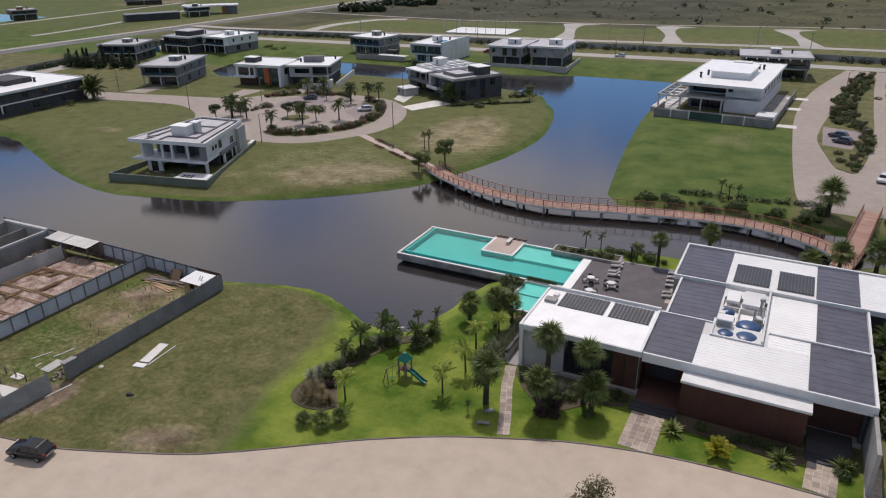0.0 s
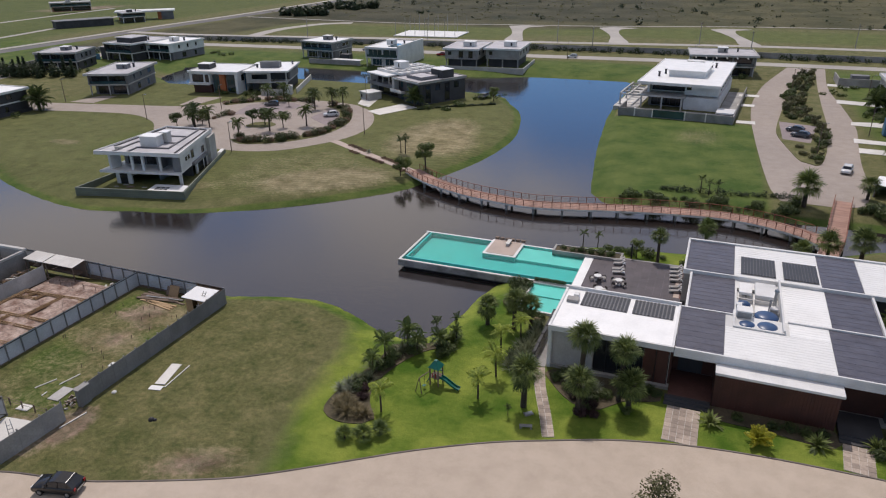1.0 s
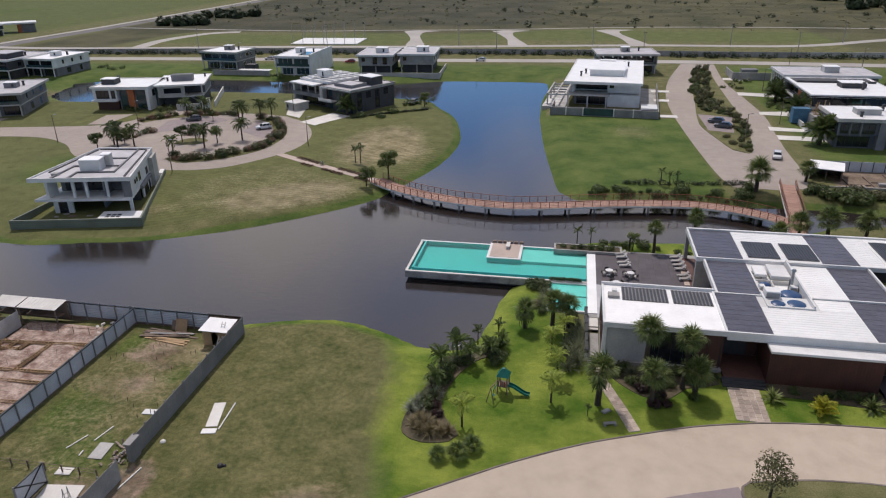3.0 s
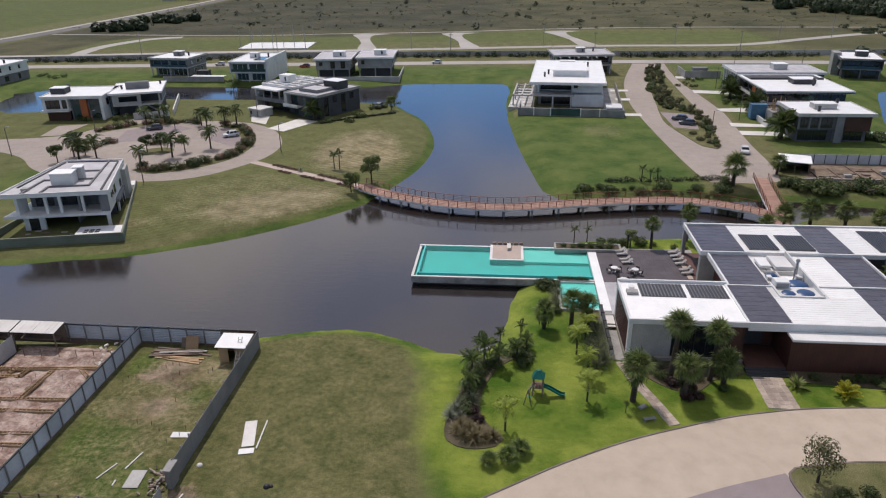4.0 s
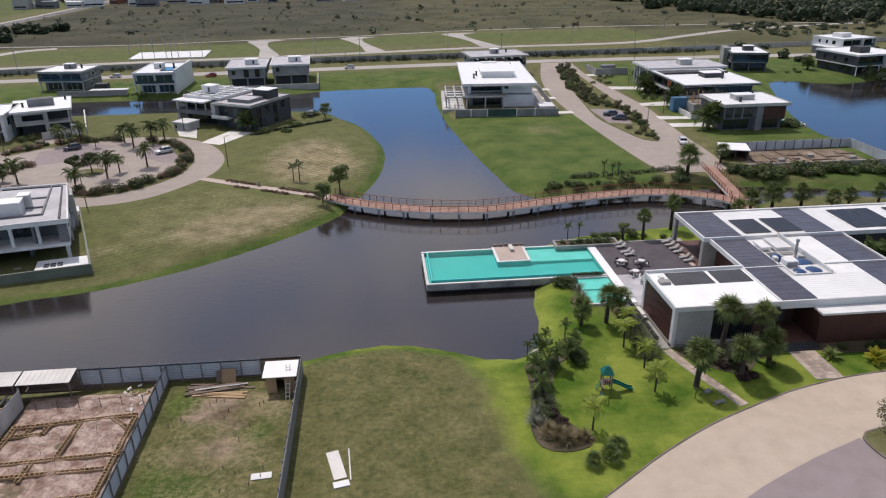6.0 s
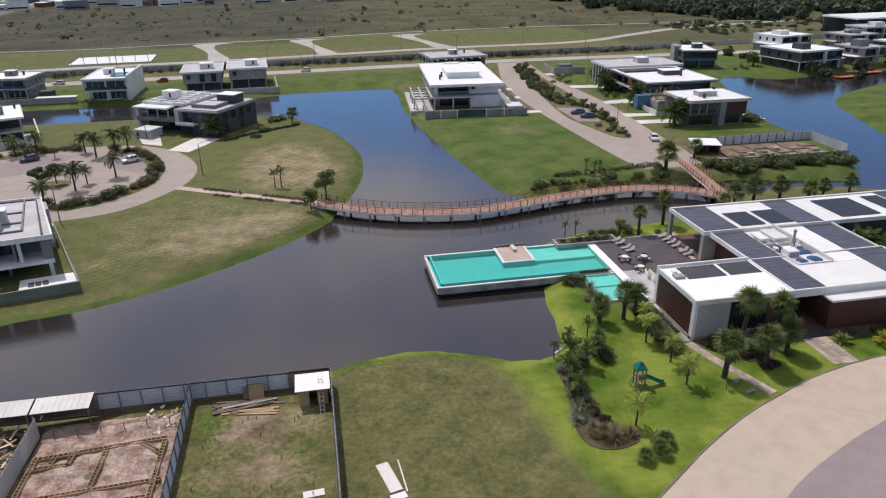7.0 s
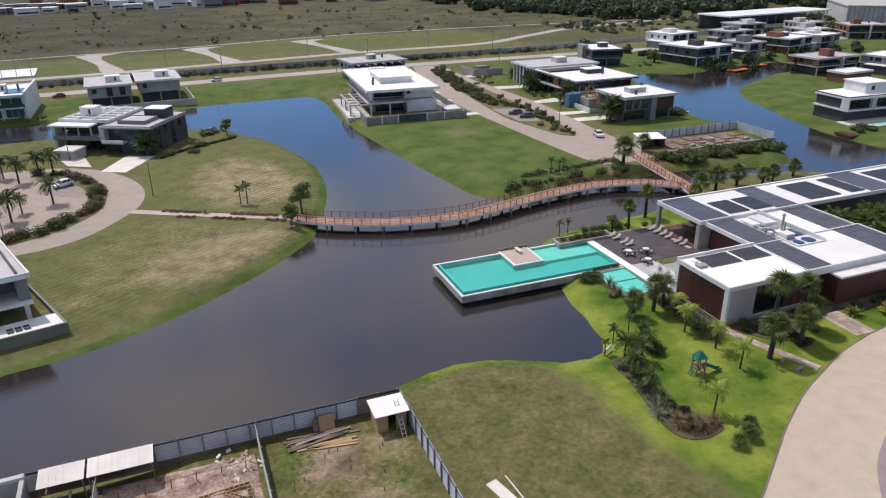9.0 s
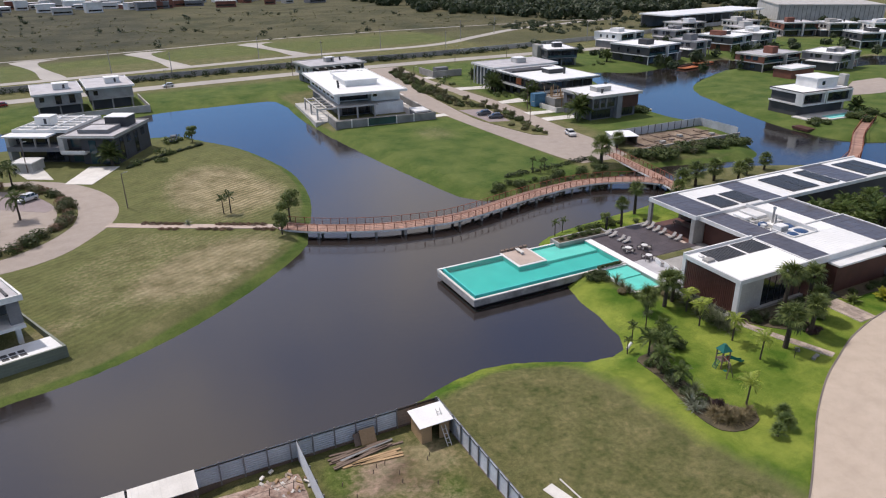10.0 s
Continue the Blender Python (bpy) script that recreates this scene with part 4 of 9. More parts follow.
part("floor_slab", Geo().box(-3.0, NX1, 79.0, 89.2, -1.2, 0.3), CONC, nwing)
roof2 = part("roof_north", Geo().box(-9.8, NX1, 79.1, 89.4, 4.4, 4.78), WHITE, club, "long flat roof of white and dark sheets")
pieces("parapet", [(-9.8, NX1, 79.1, 79.32, 4.78, 5.0), (-9.8, NX1, 89.05, 89.4, 4.78, 5.05), (-9.8, -9.55, 79.32, 89.05, 4.78, 5.0)], WHITE, roof2)
for x0, x1, dark in ((-9.5, -4.0, 1), (-3.95, 5.5, 0), (5.55, 9.9, 1), (9.95, 13.0, 0), (13.05, 20.4, 0), (20.45, 26.0, 0), (26.05, 32, 1), (32.05, NX1 - 0.1, 0)):
    part("roof_sheet", ribs(x0, x1, 79.4, 89.0, 4.86, 0.07, "x", 1.15 if dark else 0.6), SHEET if dark else RIBW, roof2, "dark ribbed roof sheet" if dark else "white ribbed roof sheet")["kind"] = "stuff"
for x0, x1, y0, y1 in ((-3.25, 0.65, 80.2, 85.4), (1.5, 5.3, 80.2, 85.4)):
    solar_mat(x0, x1, y0, y1, 4.93, roof2, 11)
for x0, x1 in ((13.4, 16.6), (16.8, 20.0), (22.4, 25.4), (33, 36), (36.3, 39.3)):
    solar_mat(x0, x1, 80.3, 87.6, 4.93, roof2, 12)

# middle roofs
mid = part("middle_block", Geo().box(-7.4, -7.1, 70.3, 79.0, 0.3, 4.2), DARKW, club, "dark rendered walls")
part("end_wall", Geo().box(10.0, 10.3, 61.0, 79.0, 0.0, 4.4), DARKW, mid)
part("inner_wall", Geo().box(-7.7, -7.41, 69.3, 79.0, 0.36, 4.19), RUST, mid, "brown timber cladding")
part("floor_slab", Geo().box(-9.2, 10.3, 60.6, 79.0, -0.5, 0.34), CONC, mid)
roof3 = part("roof_middle", Geo().box(-8.7, -3.6, 69.6, 79.1, 4.2, 4.55).box(1.0, 10.5, 69.6, 79.1, 4.2, 4.55).box(-3.6, 1.0, 77.0, 79.1, 4.2, 4.5), WHITE, club, "flat middle roof round a plant well")
pieces("parapet", [(-8.95, -8.7, 69.6, 79.1, 4.2, 4.82), (10.5, 10.75, 69.6, 79.1, 4.2, 4.82), (0.8, 1.0, 66.6, 79.0, 4.1, 5.35), (-4.0, -3.8, 66.6, 70.2, 4.1, 5.05), (-4.0, 1.0, 66.4, 66.6, 4.1, 5.1)], WHITE, roof3)
part("roof_sheet", ribs(-8.65, -3.85, 69.7, 78.95, 4.63, 0.07, "x", 1.15), SHEET, roof3, "dark ribbed roof sheet")["kind"] = "stuff"
part("roof_sheet", ribs(1.05, 5.7, 69.7, 78.95, 4.63, 0.07, "x", 0.55), RIBW, roof3, "white ribbed roof sheet")["kind"] = "stuff"
part("roof_sheet", ribs(5.75, 10.45, 69.7, 78.95, 4.63, 0.07, "x", 1.15), SHEET, roof3, "dark ribbed roof sheet")["kind"] = "stuff"
part("plant_floor", Geo().box(-3.78, 0.78, 66.62, 76.98, 3.95, 4.1), ROOFW, roof3)
part("curb", Geo().box(-3.6, 0.5, 74.2, 74.35, 4.1, 4.6).box(-1.9, -1.75, 71.0, 74.2, 4.1, 4.6).box(-3.6, -3.4, 70.2, 74.2, 4.1, 4.5), COPING, roof3, "", 0.02)
part("raised_cover", Geo().box(-1.7, 0.5, 74.7, 78.2, 4.5, 5.0), WHITE, roof3, "white raised plant cover", 0.03)
part("raised_cover", Geo().box(-3.4, -2.0, 75.3, 77.8, 4.5, 4.85), WHITE, roof3, "", 0.03)
part("pipe", Geo().tube((-2.6, 71.5, 4.3), (-2.6, 76.0, 4.3), 0.06, 0.06, 8), STEEL, roof3)
part("pipe", Geo().tube((-3.4, 70.6, 4.35), (0.6, 70.6, 4.35), 0.05, 0.05, 8), STEEL, roof3)

roof4 = part("roof_front", Geo().box(-9.3, 10.75, 60.0, 69.35, 4.35, 4.85), WHITE, club, "flat front roof of white and dark sheets")
pieces("parapet", [(-9.3, 10.75, 60.0, 60.2, 4.85, 5.02), (10.5, 10.75, 60.2, 69.35, 4.85, 5.02), (1.4, 10.5, 69.15, 69.35, 4.85, 5.1), (-9.3, -3.8, 69.15, 69.35, 4.85, 5.0)], WHITE, roof4)
part("roof_sheet", ribs(-9.25, -4.75, 60.22, 69.1, 4.93, 0.07, "x", 1.15), SHEET, roof4, "dark ribbed roof sheet")["kind"] = "stuff"
part("roof_sheet", ribs(-4.7, 5.2, 60.22, 66.35, 4.93, 0.07, "x", 0.55), RIBW, roof4, "white ribbed roof sheet")["kind"] = "stuff"
part("roof_sheet", ribs(1.45, 5.2, 66.4, 69.1, 4.93, 0.07, "x", 0.55), RIBW, roof4, "white ribbed roof sheet")["kind"] = "stuff"
part("roof_sheet", ribs(5.25, 10.45, 60.22, 69.1, 4.93, 0.07, "x", 1.15), SHEET, roof4, "dark ribbed roof sheet")["kind"] = "stuff"

part("fascia", Geo().box(-9.3, 10.75, 60.02, 60.2, 4.0, 4.345), WHITE, roof4, "", 0.02)

# street front
front = part("street_front", Geo().box(-5.2, 5.6, 58.6, 58.9, 0.0, 3.85).box(-5.2, -4.9, 58.9, 61.5, 0.0, 3.85).box(5.3, 5.6, 58.9, 61.5, 0.0, 3.85), RUST, club, "rust-brown timber-clad wall")
for k in range(36):
    part("board", Geo().box(-5.2 + k * 0.3, -4.915 + k * 0.3, 58.56, 58.62, 0.02, 3.84), RUST, front)
part("canopy", Geo().box(-5.3, 5.8, 58.15, 59.95, 3.86, 4.14), WHITE, front, "white concrete canopy", 0.03)
pieces("entrance_back", [(-9.4, -5.2, 63.5, 63.7, 0.3, 4.3), (-5.2, -5.0, 61.5, 63.5, 0.3, 4.3), (-9.6, -9.4, 60.5, 63.7, 0.3, 4.3), (5.6, 10.0, 61.8, 62.0, 0.3, 4.3)], RUST, front)
part("entrance_door", Geo().box(-8.8, -6.4, 63.42, 63.5, 0.37, 2.7), DARKW, front, "dark timber entrance door")
part("porch_floor", Geo().box(-9.35, -5.22, 58.65, 63.4, 0.0, 0.37), PORCH, front, "reddish-brown porch floor")
part("end_wall", Geo().box(10.45, 10.8, 54.3, 62.0, -0.1, 4.35), CONC, front, "grey concrete end wall", 0.02)
for k in range(3):
    part("step", Geo().box(-9.6, -5.3, 57.3 + 0.45 * k, 57.75 + 0.45 * k, 0.0, 0.12 * (k + 1)), DARKW, front, "dark stone step")
    part("step", Geo().box(5.9, 9.6, 56.9 + 0.45 * k, 61.6, 0.0, 0.12 * (k + 1)), DARKW, front, "dark stone step")

for x, y, r in ((-0.6, 67.9, 1.15), (-2.6, 67.7, 0.9), (-0.6, 70.4, 1.2), (-2.9, 72.6, 0.7)):
    tk = thing("water_tank", "round blue plastic water tank on the clubhouse roof", "water tank", pose(x, y, 4.1), "roof tanks")
    part("body", Geo().tube((0, 0, 0), (0, 0, 0.55), r * 0.92, r, 18), TANKB, tk)
    part("lid", Geo().dome(0, 0, 0.55, r * 1.03, 0.4, 18), TANKB, tk, "", 0, True)
for x, y, w, d, h in ((-2.9, 69.6, 1.6, 1.4, 1.55), (0.2, 72.4, 0.9, 0.8, 0.8), (-3.4, 72.0, 0.6, 0.7, 0.9)):
    ac = thing("air_conditioner", "white boxed air-conditioning unit on the clubhouse roof", "air conditioner", pose(x, y, 4.1), "roof plant")
    part("case", Geo().box(-w / 2, w / 2, -d / 2, d / 2, 0.08, h), WHITE, ac, "", 0.03)
    part("grille", Geo().box(-w / 2 + 0.1, w / 2 - 0.1, -d / 2 - 0.03, -d / 2, 0.2, h - 0.15), CONC, ac)
    part("foot", Geo().box(-w / 2, -w / 2 + 0.1, -d / 2, d / 2, 0.0, 0.08), BLACK, ac)
    part("foot", Geo().box(w / 2 - 0.1, w / 2, -d / 2, d / 2, 0.0, 0.08), BLACK, ac)
vent = thing("roof_flue", "tall grey metal flue pipes rising from the clubhouse roof", "flue", pose(0.25, 73.4, 4.1))
part("pipe", Geo().tube((0, 0, 0), (0, 0, 2.3), 0.17, 0.17, 12), STEEL, vent)
part("cap", Geo().tube((0, 0, 2.3), (0, 0, 2.55), 0.27, 0.2, 12), STEEL, vent)
part("pipe", Geo().tube((-0.5, -0.9, 0), (-0.5, -0.9, 1.7), 0.12, 0.12, 12), STEEL, vent)

# side stair and ramp wall beside the west wing
ramp = thing("side_stair", "concrete side stair with a dark handrail beside the west wing", "stair", kind="structure")
part("flank_wall", Geo().box(-23.7, -23.4, 60.0, 70.3, -0.8, 0.95), CONCL, ramp, "", 0.02)
for k in range(4):
    part("step", Geo().box(-23.3, -22.1, 67.2 - 0.5 * k, 69.3, -0.6, 0.3 - 0.15 * k), COPING, ramp)
part("walk", Geo().box(-23.4, -22.1, 59.5, 66.0, -0.6, 0.05), CONC, ramp)
part("handrail", Geo().bar((-23.55, 60.0, 1.12), (-23.55, 70.2, 1.12), 0.34, 0.3), BLACK, ramp, "dark metal handrail")
for k in range(6):
    part("baluster", Geo().bar((-23.55, 60.2 + k * 1.98, 0.75), (-23.55, 60.2 + k * 1.98, 1.34), 0.4, 0.05), BLACK, ramp)

# ---- footbridge ----
line = dense([(-63.8, 118.6), (-59, 114.9), (-54.2, 112.3), (-50, 110.5), (-45.4, 109.2), (-37.2, 108.1), (-30.3, 109.1), (-23, 111.0), (-14.4, 112.7), (-5.8, 113.5), (0.8, 112.3), (6.5, 109.4), (9.6, 106.0)], 0.3, False)
arm = dense([(13.8, 127.2), (12.9, 122), (11.6, 114), (10.4, 107), (9.0, 101.5)], 0.3, False)
bridge = thing("footbridge", "long curving footbridge of reddish planks on concrete piers over the lake", "footbridge")
BZ = 0.12


def span(line, width, posts_from=0, piers=True, gap=None):
    le, ri = strip_pts(line, width)
    plank = Geo().box(-width / 2, width / 2, -0.138, 0.138, -0.03, 0.03).mesh("plank", DECKW)
    post = Geo().box(-0.045, 0.045, -0.045, 0.045, -0.1, 1.12).mesh("post", RAILW)
    run = 0.0
    last_post = last_pier = -9.0
    for i in range(len(line) - 1):
        a, b = Vector(line[i]), Vector(line[i + 1])
        d = b - a
        yaw = math.degrees(math.atan2(d.y, d.x)) - 90
        place("plank", plank, pose(a.x, a.y, BZ, 0, 0, yaw) @ Matrix.Diagonal((1, max(0.8, d.length / 0.29), 1, 1)), bridge)
        if run - last_post > 1.45:
            last_post = run
            for side in (le, ri):
                if gap and side is gap[0] or gap and Vector(side[i]).x > gap[1] and gap[2](side[i]):
                    continue
                place("post", post, pose(side[i][0], side[i][1], BZ, 0, 0, yaw), bridge)
        if piers and run - last_pier > 4.55 and 2.0 < run:
            last_pier = run
            n = Vector((-d.y, d.x)).normalized()
            g = Geo()
            for s in (-1, 1):
                p = a + n * s * (width / 2 - 0.45)
                g.box(p.x - 0.17, p.x + 0.17, p.y - 0.17, p.y + 0.17, -3.4, -0.42)
            p, q = a - n * width / 2, a + n * width / 2
            g.bar((p.x, p.y, -0.3), (q.x, q.y, -0.3), 0.3, 0.26)
            part("pier", g, CONC, bridge, "pair of grey concrete piers")
        run += d.length
    for side in (le, ri):
        keep = [p for p in side[::4] if not (gap and gap[2](p))]
        for z, w, h, nm in ((1.12, 0.11, 0.06, "top_rail"), (0.8, 0.03, 0.03, "wire"), (0.5, 0.03, 0.03, "wire"), (0.22, 0.03, 0.03, "wire")):
            g = Geo()
            for p, q in zip(keep, keep[1:]):
                if (Vector(p) - Vector(q)).length < 3.5:
                    g.bar((*p, BZ + z), (*q, BZ + z), w, h)
            part(nm, g, RAILW if nm == "top_rail" else WOODG, bridge)["kind"] = "stuff"
        g = Geo()
        for p, q in zip(side[::4], side[4::4]):
            g.bar((*p, BZ - 0.18), (*q, BZ - 0.18), 0.14, 0.3)
        part("side_beam", g, WHITE if side is ri else WOODG, bridge, "pale edge beam" if side is ri else "")["kind"] = "stuff"


span(line, 3.3, gap=(None, 99, lambda p: p[0] > 8.0))
span(arm, 2.7, gap=(None, 99, lambda p: 104.5 < p[1] < 111.5 and p[0] < 10.7))
road_strip("path_west", [(-90.5, 133.6), (-82, 128.6), (-72, 123), (-63.6, 118.4)], 1.9, SANDP, "pale paved path leading from the road to the bridge", 0.06)
road_strip("path_club", [(9.2, 102.2), (8.2, 97), (8, 93)], 2.6, SANDP, "pale pink paved path from the bridge to the clubhouse", 0.06)
bridge2 = thing("footbridge", "second reddish plank footbridge far along the lake", "footbridge")
l2 = dense([(50, 96), (58.9, 99.8), (67.4, 105.0), (76.6, 110.9), (88.0, 116.8), (97.0, 121.3)], 1.2, False)
le2, ri2 = strip_pts(l2, 2.4)
for p, q, r, s in zip(le2, le2[1:], ri2, ri2[1:]):
    part("plank", Geo().prism([r, s, q, p], 0.1, 0.17), DECKW, bridge2)
for side in (le2, ri2):
    g = Geo()
    for p, q in zip(side, side[1:]):
        g.bar((*p, 1.15), (*q, 1.15), 0.1, 0.07)
    part("top_rail", g, RAILW, bridge2)["kind"] = "stuff"
    for p in side[::2]:
        part("post", Geo().bar((*p, -2.6), (*p, 1.15), 0.14, 0.14), RAILW, bridge2)

# ---- houses ----
class House:
    def __init__(self, label, x, y, ang, category="house", name="house", group="houses round the lake"):
        self.ob = thing(name, label, category, pose(x, y, 0, 0, 0, ang), group)

    def b(self, name, mat, x0, x1, y0, y1, z0, z1, label="", parent=None):
        return part(name, Geo().box(x0, x1, y0, y1, z0, z1), mat, parent or self.ob, label)

    def w(self, face, p, a0, a1, z0, z1, n=2, mat=None, fr=None, fw=0.08):
        """A window in a wall: a frame with mullions, and panes set into it. face: S, N, E or W of the wall at p."""
        out = -1 if face in "SW" else 1
        along = face in "SN"

        def bx(g, u0, u1, w0, w1, d0, d1):
            d0, d1 = sorted((p + out * d0, p + out * d1))
            return g.box(u0, u1, d0, d1, w0, w1) if along else g.box(d0, d1, u0, u1, w0, w1)
        step = (a1 - a0) / n
        us = [a0, a0 + fw]
        for i in range(1, n):
            us += [a0 + i * step - fw / 2, a0 + i * step + fw / 2]
        us += [a1 - fw, a1]
        ws = [z0, z0 + fw, z1 - fw, z1]
        g = Geo()
        nu = len(us)
        for dep in (-0.02, 0.07):
            q = p + out * dep
            g.v += [((u, q, z) if along else (q, u, z)) for z in ws for u in us]

        def at(i, j, k):
            return k * nu * 4 + j * nu + i
        solid = {(i, j) for i in range(nu - 1) for j in range(3) if j != 1 or i % 2 == 0}
        for i, j in sorted(solid):
            for k in (0, 1):
                g.f.append((at(i, j, k), at(i + 1, j, k), at(i + 1, j + 1, k), at(i, j + 1, k)))
            for di, dj, e in ((-1, 0, ((i, j), (i, j + 1))), (1, 0, ((i + 1, j), (i + 1, j + 1))), (0, -1, ((i, j), (i + 1, j))), (0, 1, ((i, j + 1), (i + 1, j + 1)))):
                if (i + di, j + dj) not in solid:
                    g.f.append((at(*e[0], 0), at(*e[1], 0), at(*e[1], 1), at(*e[0], 1)))
        win = part("window", g, fr or BLACK, self.ob)
        for i in range(n):
            part("pane", bx(Geo(), a0 + i * step + 0.03, a0 + (i + 1) * step - 0.03, z0 + 0.03, z1 - 0.03, -0.02, 0.03), mat or GLASS, win)

    def roof(self, x0, x1, y0, y1, z, mat=None, edge=None, par=0.28, th=0.35):
        edge = edge or WHITE
        r = self.b("roof", edge, x0, x1, y0, y1, z - th, z)
        self.b("membrane", mat or ROOFW, x0 + 0.25, x1 - 0.25, y0 + 0.25, y1 - 0.25, z, z + 0.05, "", r)
        for q in ((x0, x1, y0, y0 + 0.22), (x0, x1, y1 - 0.22, y1), (x0, x0 + 0.22, y0 + 0.22, y1 - 0.22), (x1 - 0.22, x1, y0 + 0.22, y1 - 0.22)):
            self.b("parapet", edge, *q, z, z + par, "", r)
        return r

    def tank(self, x, y, z, w, d, h, mat=None, vent=True):
        t = self.b("tank_house", mat or WHITE, x, x + w, y, y + d, z, z + h)
        self.b("tank_cover", ROOFW, x - 0.12, x + w + 0.12, y - 0.12, y + d + 0.12, z + h, z + h + 0.14, "", t)
        if vent:
            self.b("louvre", DARKW, x + w * 0.6, x + w * 0.6 + 0.6, y - 0.04, y, z + 0.3, z + h - 0.3, "", t)

    def flue(self, x, y, z, h=1.1):
        f = part("flue", Geo().box(x - 0.25, x + 0.25, y - 0.25, y + 0.25, z, z + h), DARKW, self.ob)
        part("cowl", Geo().box(x - 0.33, x + 0.33, y - 0.33, y + 0.33, z + h, z + h + 0.15), BLACK, f)


def modern_house(label, x, y, ang, w, d, wall, base, seed, h=6.4, roofm=None, accent=None, over=0.3, name="house", tank=True, glass=None, fr=None, edge=None):
    """A two-storey flat-roofed house: a set-back ground floor, an upper floor with wide windows, a roof slab with a water-tank house."""
    r = random.Random(seed)
    H = House(label, x, y, ang, name=name)
    mid = 3.15
    edge = edge or (WHITE if wall in (WHITE, DARKW) else CONCL)
    H.b("ground_floor", base, 1.2, w - 0.3, 1.8, d - 0.3, -0.3, mid - 0.2)
    H.b("floor_slab", edge or WHITE, 0, w, 0.2, d, mid - 0.2, mid + 0.15, "pale floor band")
    H.b("upper_floor", wall, 0.15, w - 0.15, 1.2, d - 0.15, mid + 0.15, h - 0.35)
    H.b("side_wall", wall, 0, 0.35, 0.1, 2.2, mid + 0.15, h - 0.35)
    H.b("side_wall", wall, w - 0.35, w, 0.1, 2.2, mid + 0.15, h - 0.35)
    H.roof(-over, w + over, -over * 0.6, d + over * 0.5, h, roofm, edge)
    k = r.randint(2, 3)
    for i in range(k):
        a0 = 0.8 + i * (w - 1.4) / k
        H.w("S", 1.2, a0, a0 + (w - 1.4) / k - 0.5, mid + 0.5, h - 0.7, r.randint(2, 4), glass, fr)
    H.b("balustrade", GLASSB, 0.5, w - 0.5, 0.32, 0.38, mid + 0.15, mid + 1.05, "glass balustrade")
    H.w("S", 1.8, 2.0, w * 0.48, 0.2, 2.6, 3, glass, fr)
    H.w("S", 1.8, w * 0.55, w - 1.2, 0.2, 2.6, 3, glass, fr)
    for px in (0.35, w * 0.5, w - 0.5):
        H.b("column", edge or WHITE, px - 0.15, px + 0.15, 0.35, 0.65, -0.2, mid - 0.2)
    for face, p in (("E", w - 0.15), ("W", 0.15)):
        for i in range(3):
            c = d * (0.25 + 0.24 * i) + r.uniform(-0.5, 0.5)
            H.w(face, p, c, c + r.choice((0.9, 1.6, 2.2)), mid + 0.9, mid + 2.3, 1 if i == 1 else 2, glass, fr)
    for face, p in (("E", w - 0.3), ("W", 1.2)):
        H.w(face, p, d * 0.35, d * 0.35 + 2.0, 0.6, 2.4, 2, glass, fr)
        H.w(face, p, d * 0.7, d * 0.7 + 1.2, 0.6, 2.4, 1, glass, fr)
    H.w("N", d - 0.15, 1.5, w - 1.5, mid + 0.6, h - 0.8, 4, glass, fr)
    if accent:
        a0 = w * r.uniform(0.5, 0.6)
        H.b("accent_panel", accent, a0, a0 + w * 0.16, 0.9, 1.3, -0.1, h - 0.4)
        H.b("side_panel", accent, w - 0.2, w - 0.05, d * 0.3, d * 0.8, mid + 0.3, h - 0.6)
    if tank:
        H.tank(w * r.uniform(0.3, 0.5), d * r.uniform(0.35, 0.5), h + 0.05, r.uniform(2.6, 3.6), r.uniform(2.2, 3.0), r.uniform(1.1, 1.7), wall)
        H.flue(w * 0.75, d * 0.6, h + 0.05)
    return H


# the unfinished white house on the near shore
W1 = House("unfinished white two-storey house with open verandas on the lake shore", -117.5, 90.95, 0)
W1.ob.location.z = -0.7
W1.b("ground_slab", GREYW, 2.2, 15.25, 1.0, 20, -1.0, 0.3)
W1.roof(0, 15.6, 0, 19.4, 7.0, ROOFG, WHITE, 0.28, 0.45)
# roof upstands in dark grey, a colour that also carries their shadow lines
for q in ((3.2, 3.5, 0.4, 7.6), (3.5, 12.0, 7.3, 7.6), (12.0, 12.3, 3.5, 19.0), (5.8, 12.0, 3.5, 3.8), (5.8, 6.1, 0.4, 3.5), (6.5, 12.0, 12.2, 12.5)):
    W1.b("upstand", GREYW, *q, 7.05, 7.30)
W1.tank(6.0, 4.6, 7.05, 3.4, 2.6, 1.9, WHITE, False)
W1.tank(8.6, 7.4, 7.05, 1.6, 1.6, 2.1, CONCL, False)
W1.b("roof_block", CONC, 2.6, 3.6, 2.0, 2.8, 7.05, 7.5)
W1.b("floor_slab", WHITE, 0.6, 15.2, -0.2, 19.0, 3.1, 3.55, "white floor slab")
W1.b("corner_wall", WHITE, 2.2, 2.6, 0.4, 3.0, 3.55, 6.55)
W1.b("corner_wall", GREYW, 14.0, 15.2, 0.4, 1.0, 3.55, 6.55)
for x in (6.2, 8.2, 11.4):
    W1.b("column", WHITE, x, x + 0.4, 0.5, 0.9, 3.55, 6.55)
W1.b("upper_back_wall", GREYW, 2.4, 15.2, 4.2, 4.5, 3.55, 6.55)
W1.w("S", 4.2, 3.2, 6.0, 3.7, 6.1, 3)
W1.w("S", 4.2, 7.0, 10.6, 3.7, 6.1, 3)
W1.b("upper_partition", GREYW, 10.8, 11.1, 1.0, 4.2, 3.55, 6.55)
W1.b("left_wall", WHITE, 2.2, 2.5, 4.5, 19.0, 0.3, 6.55)
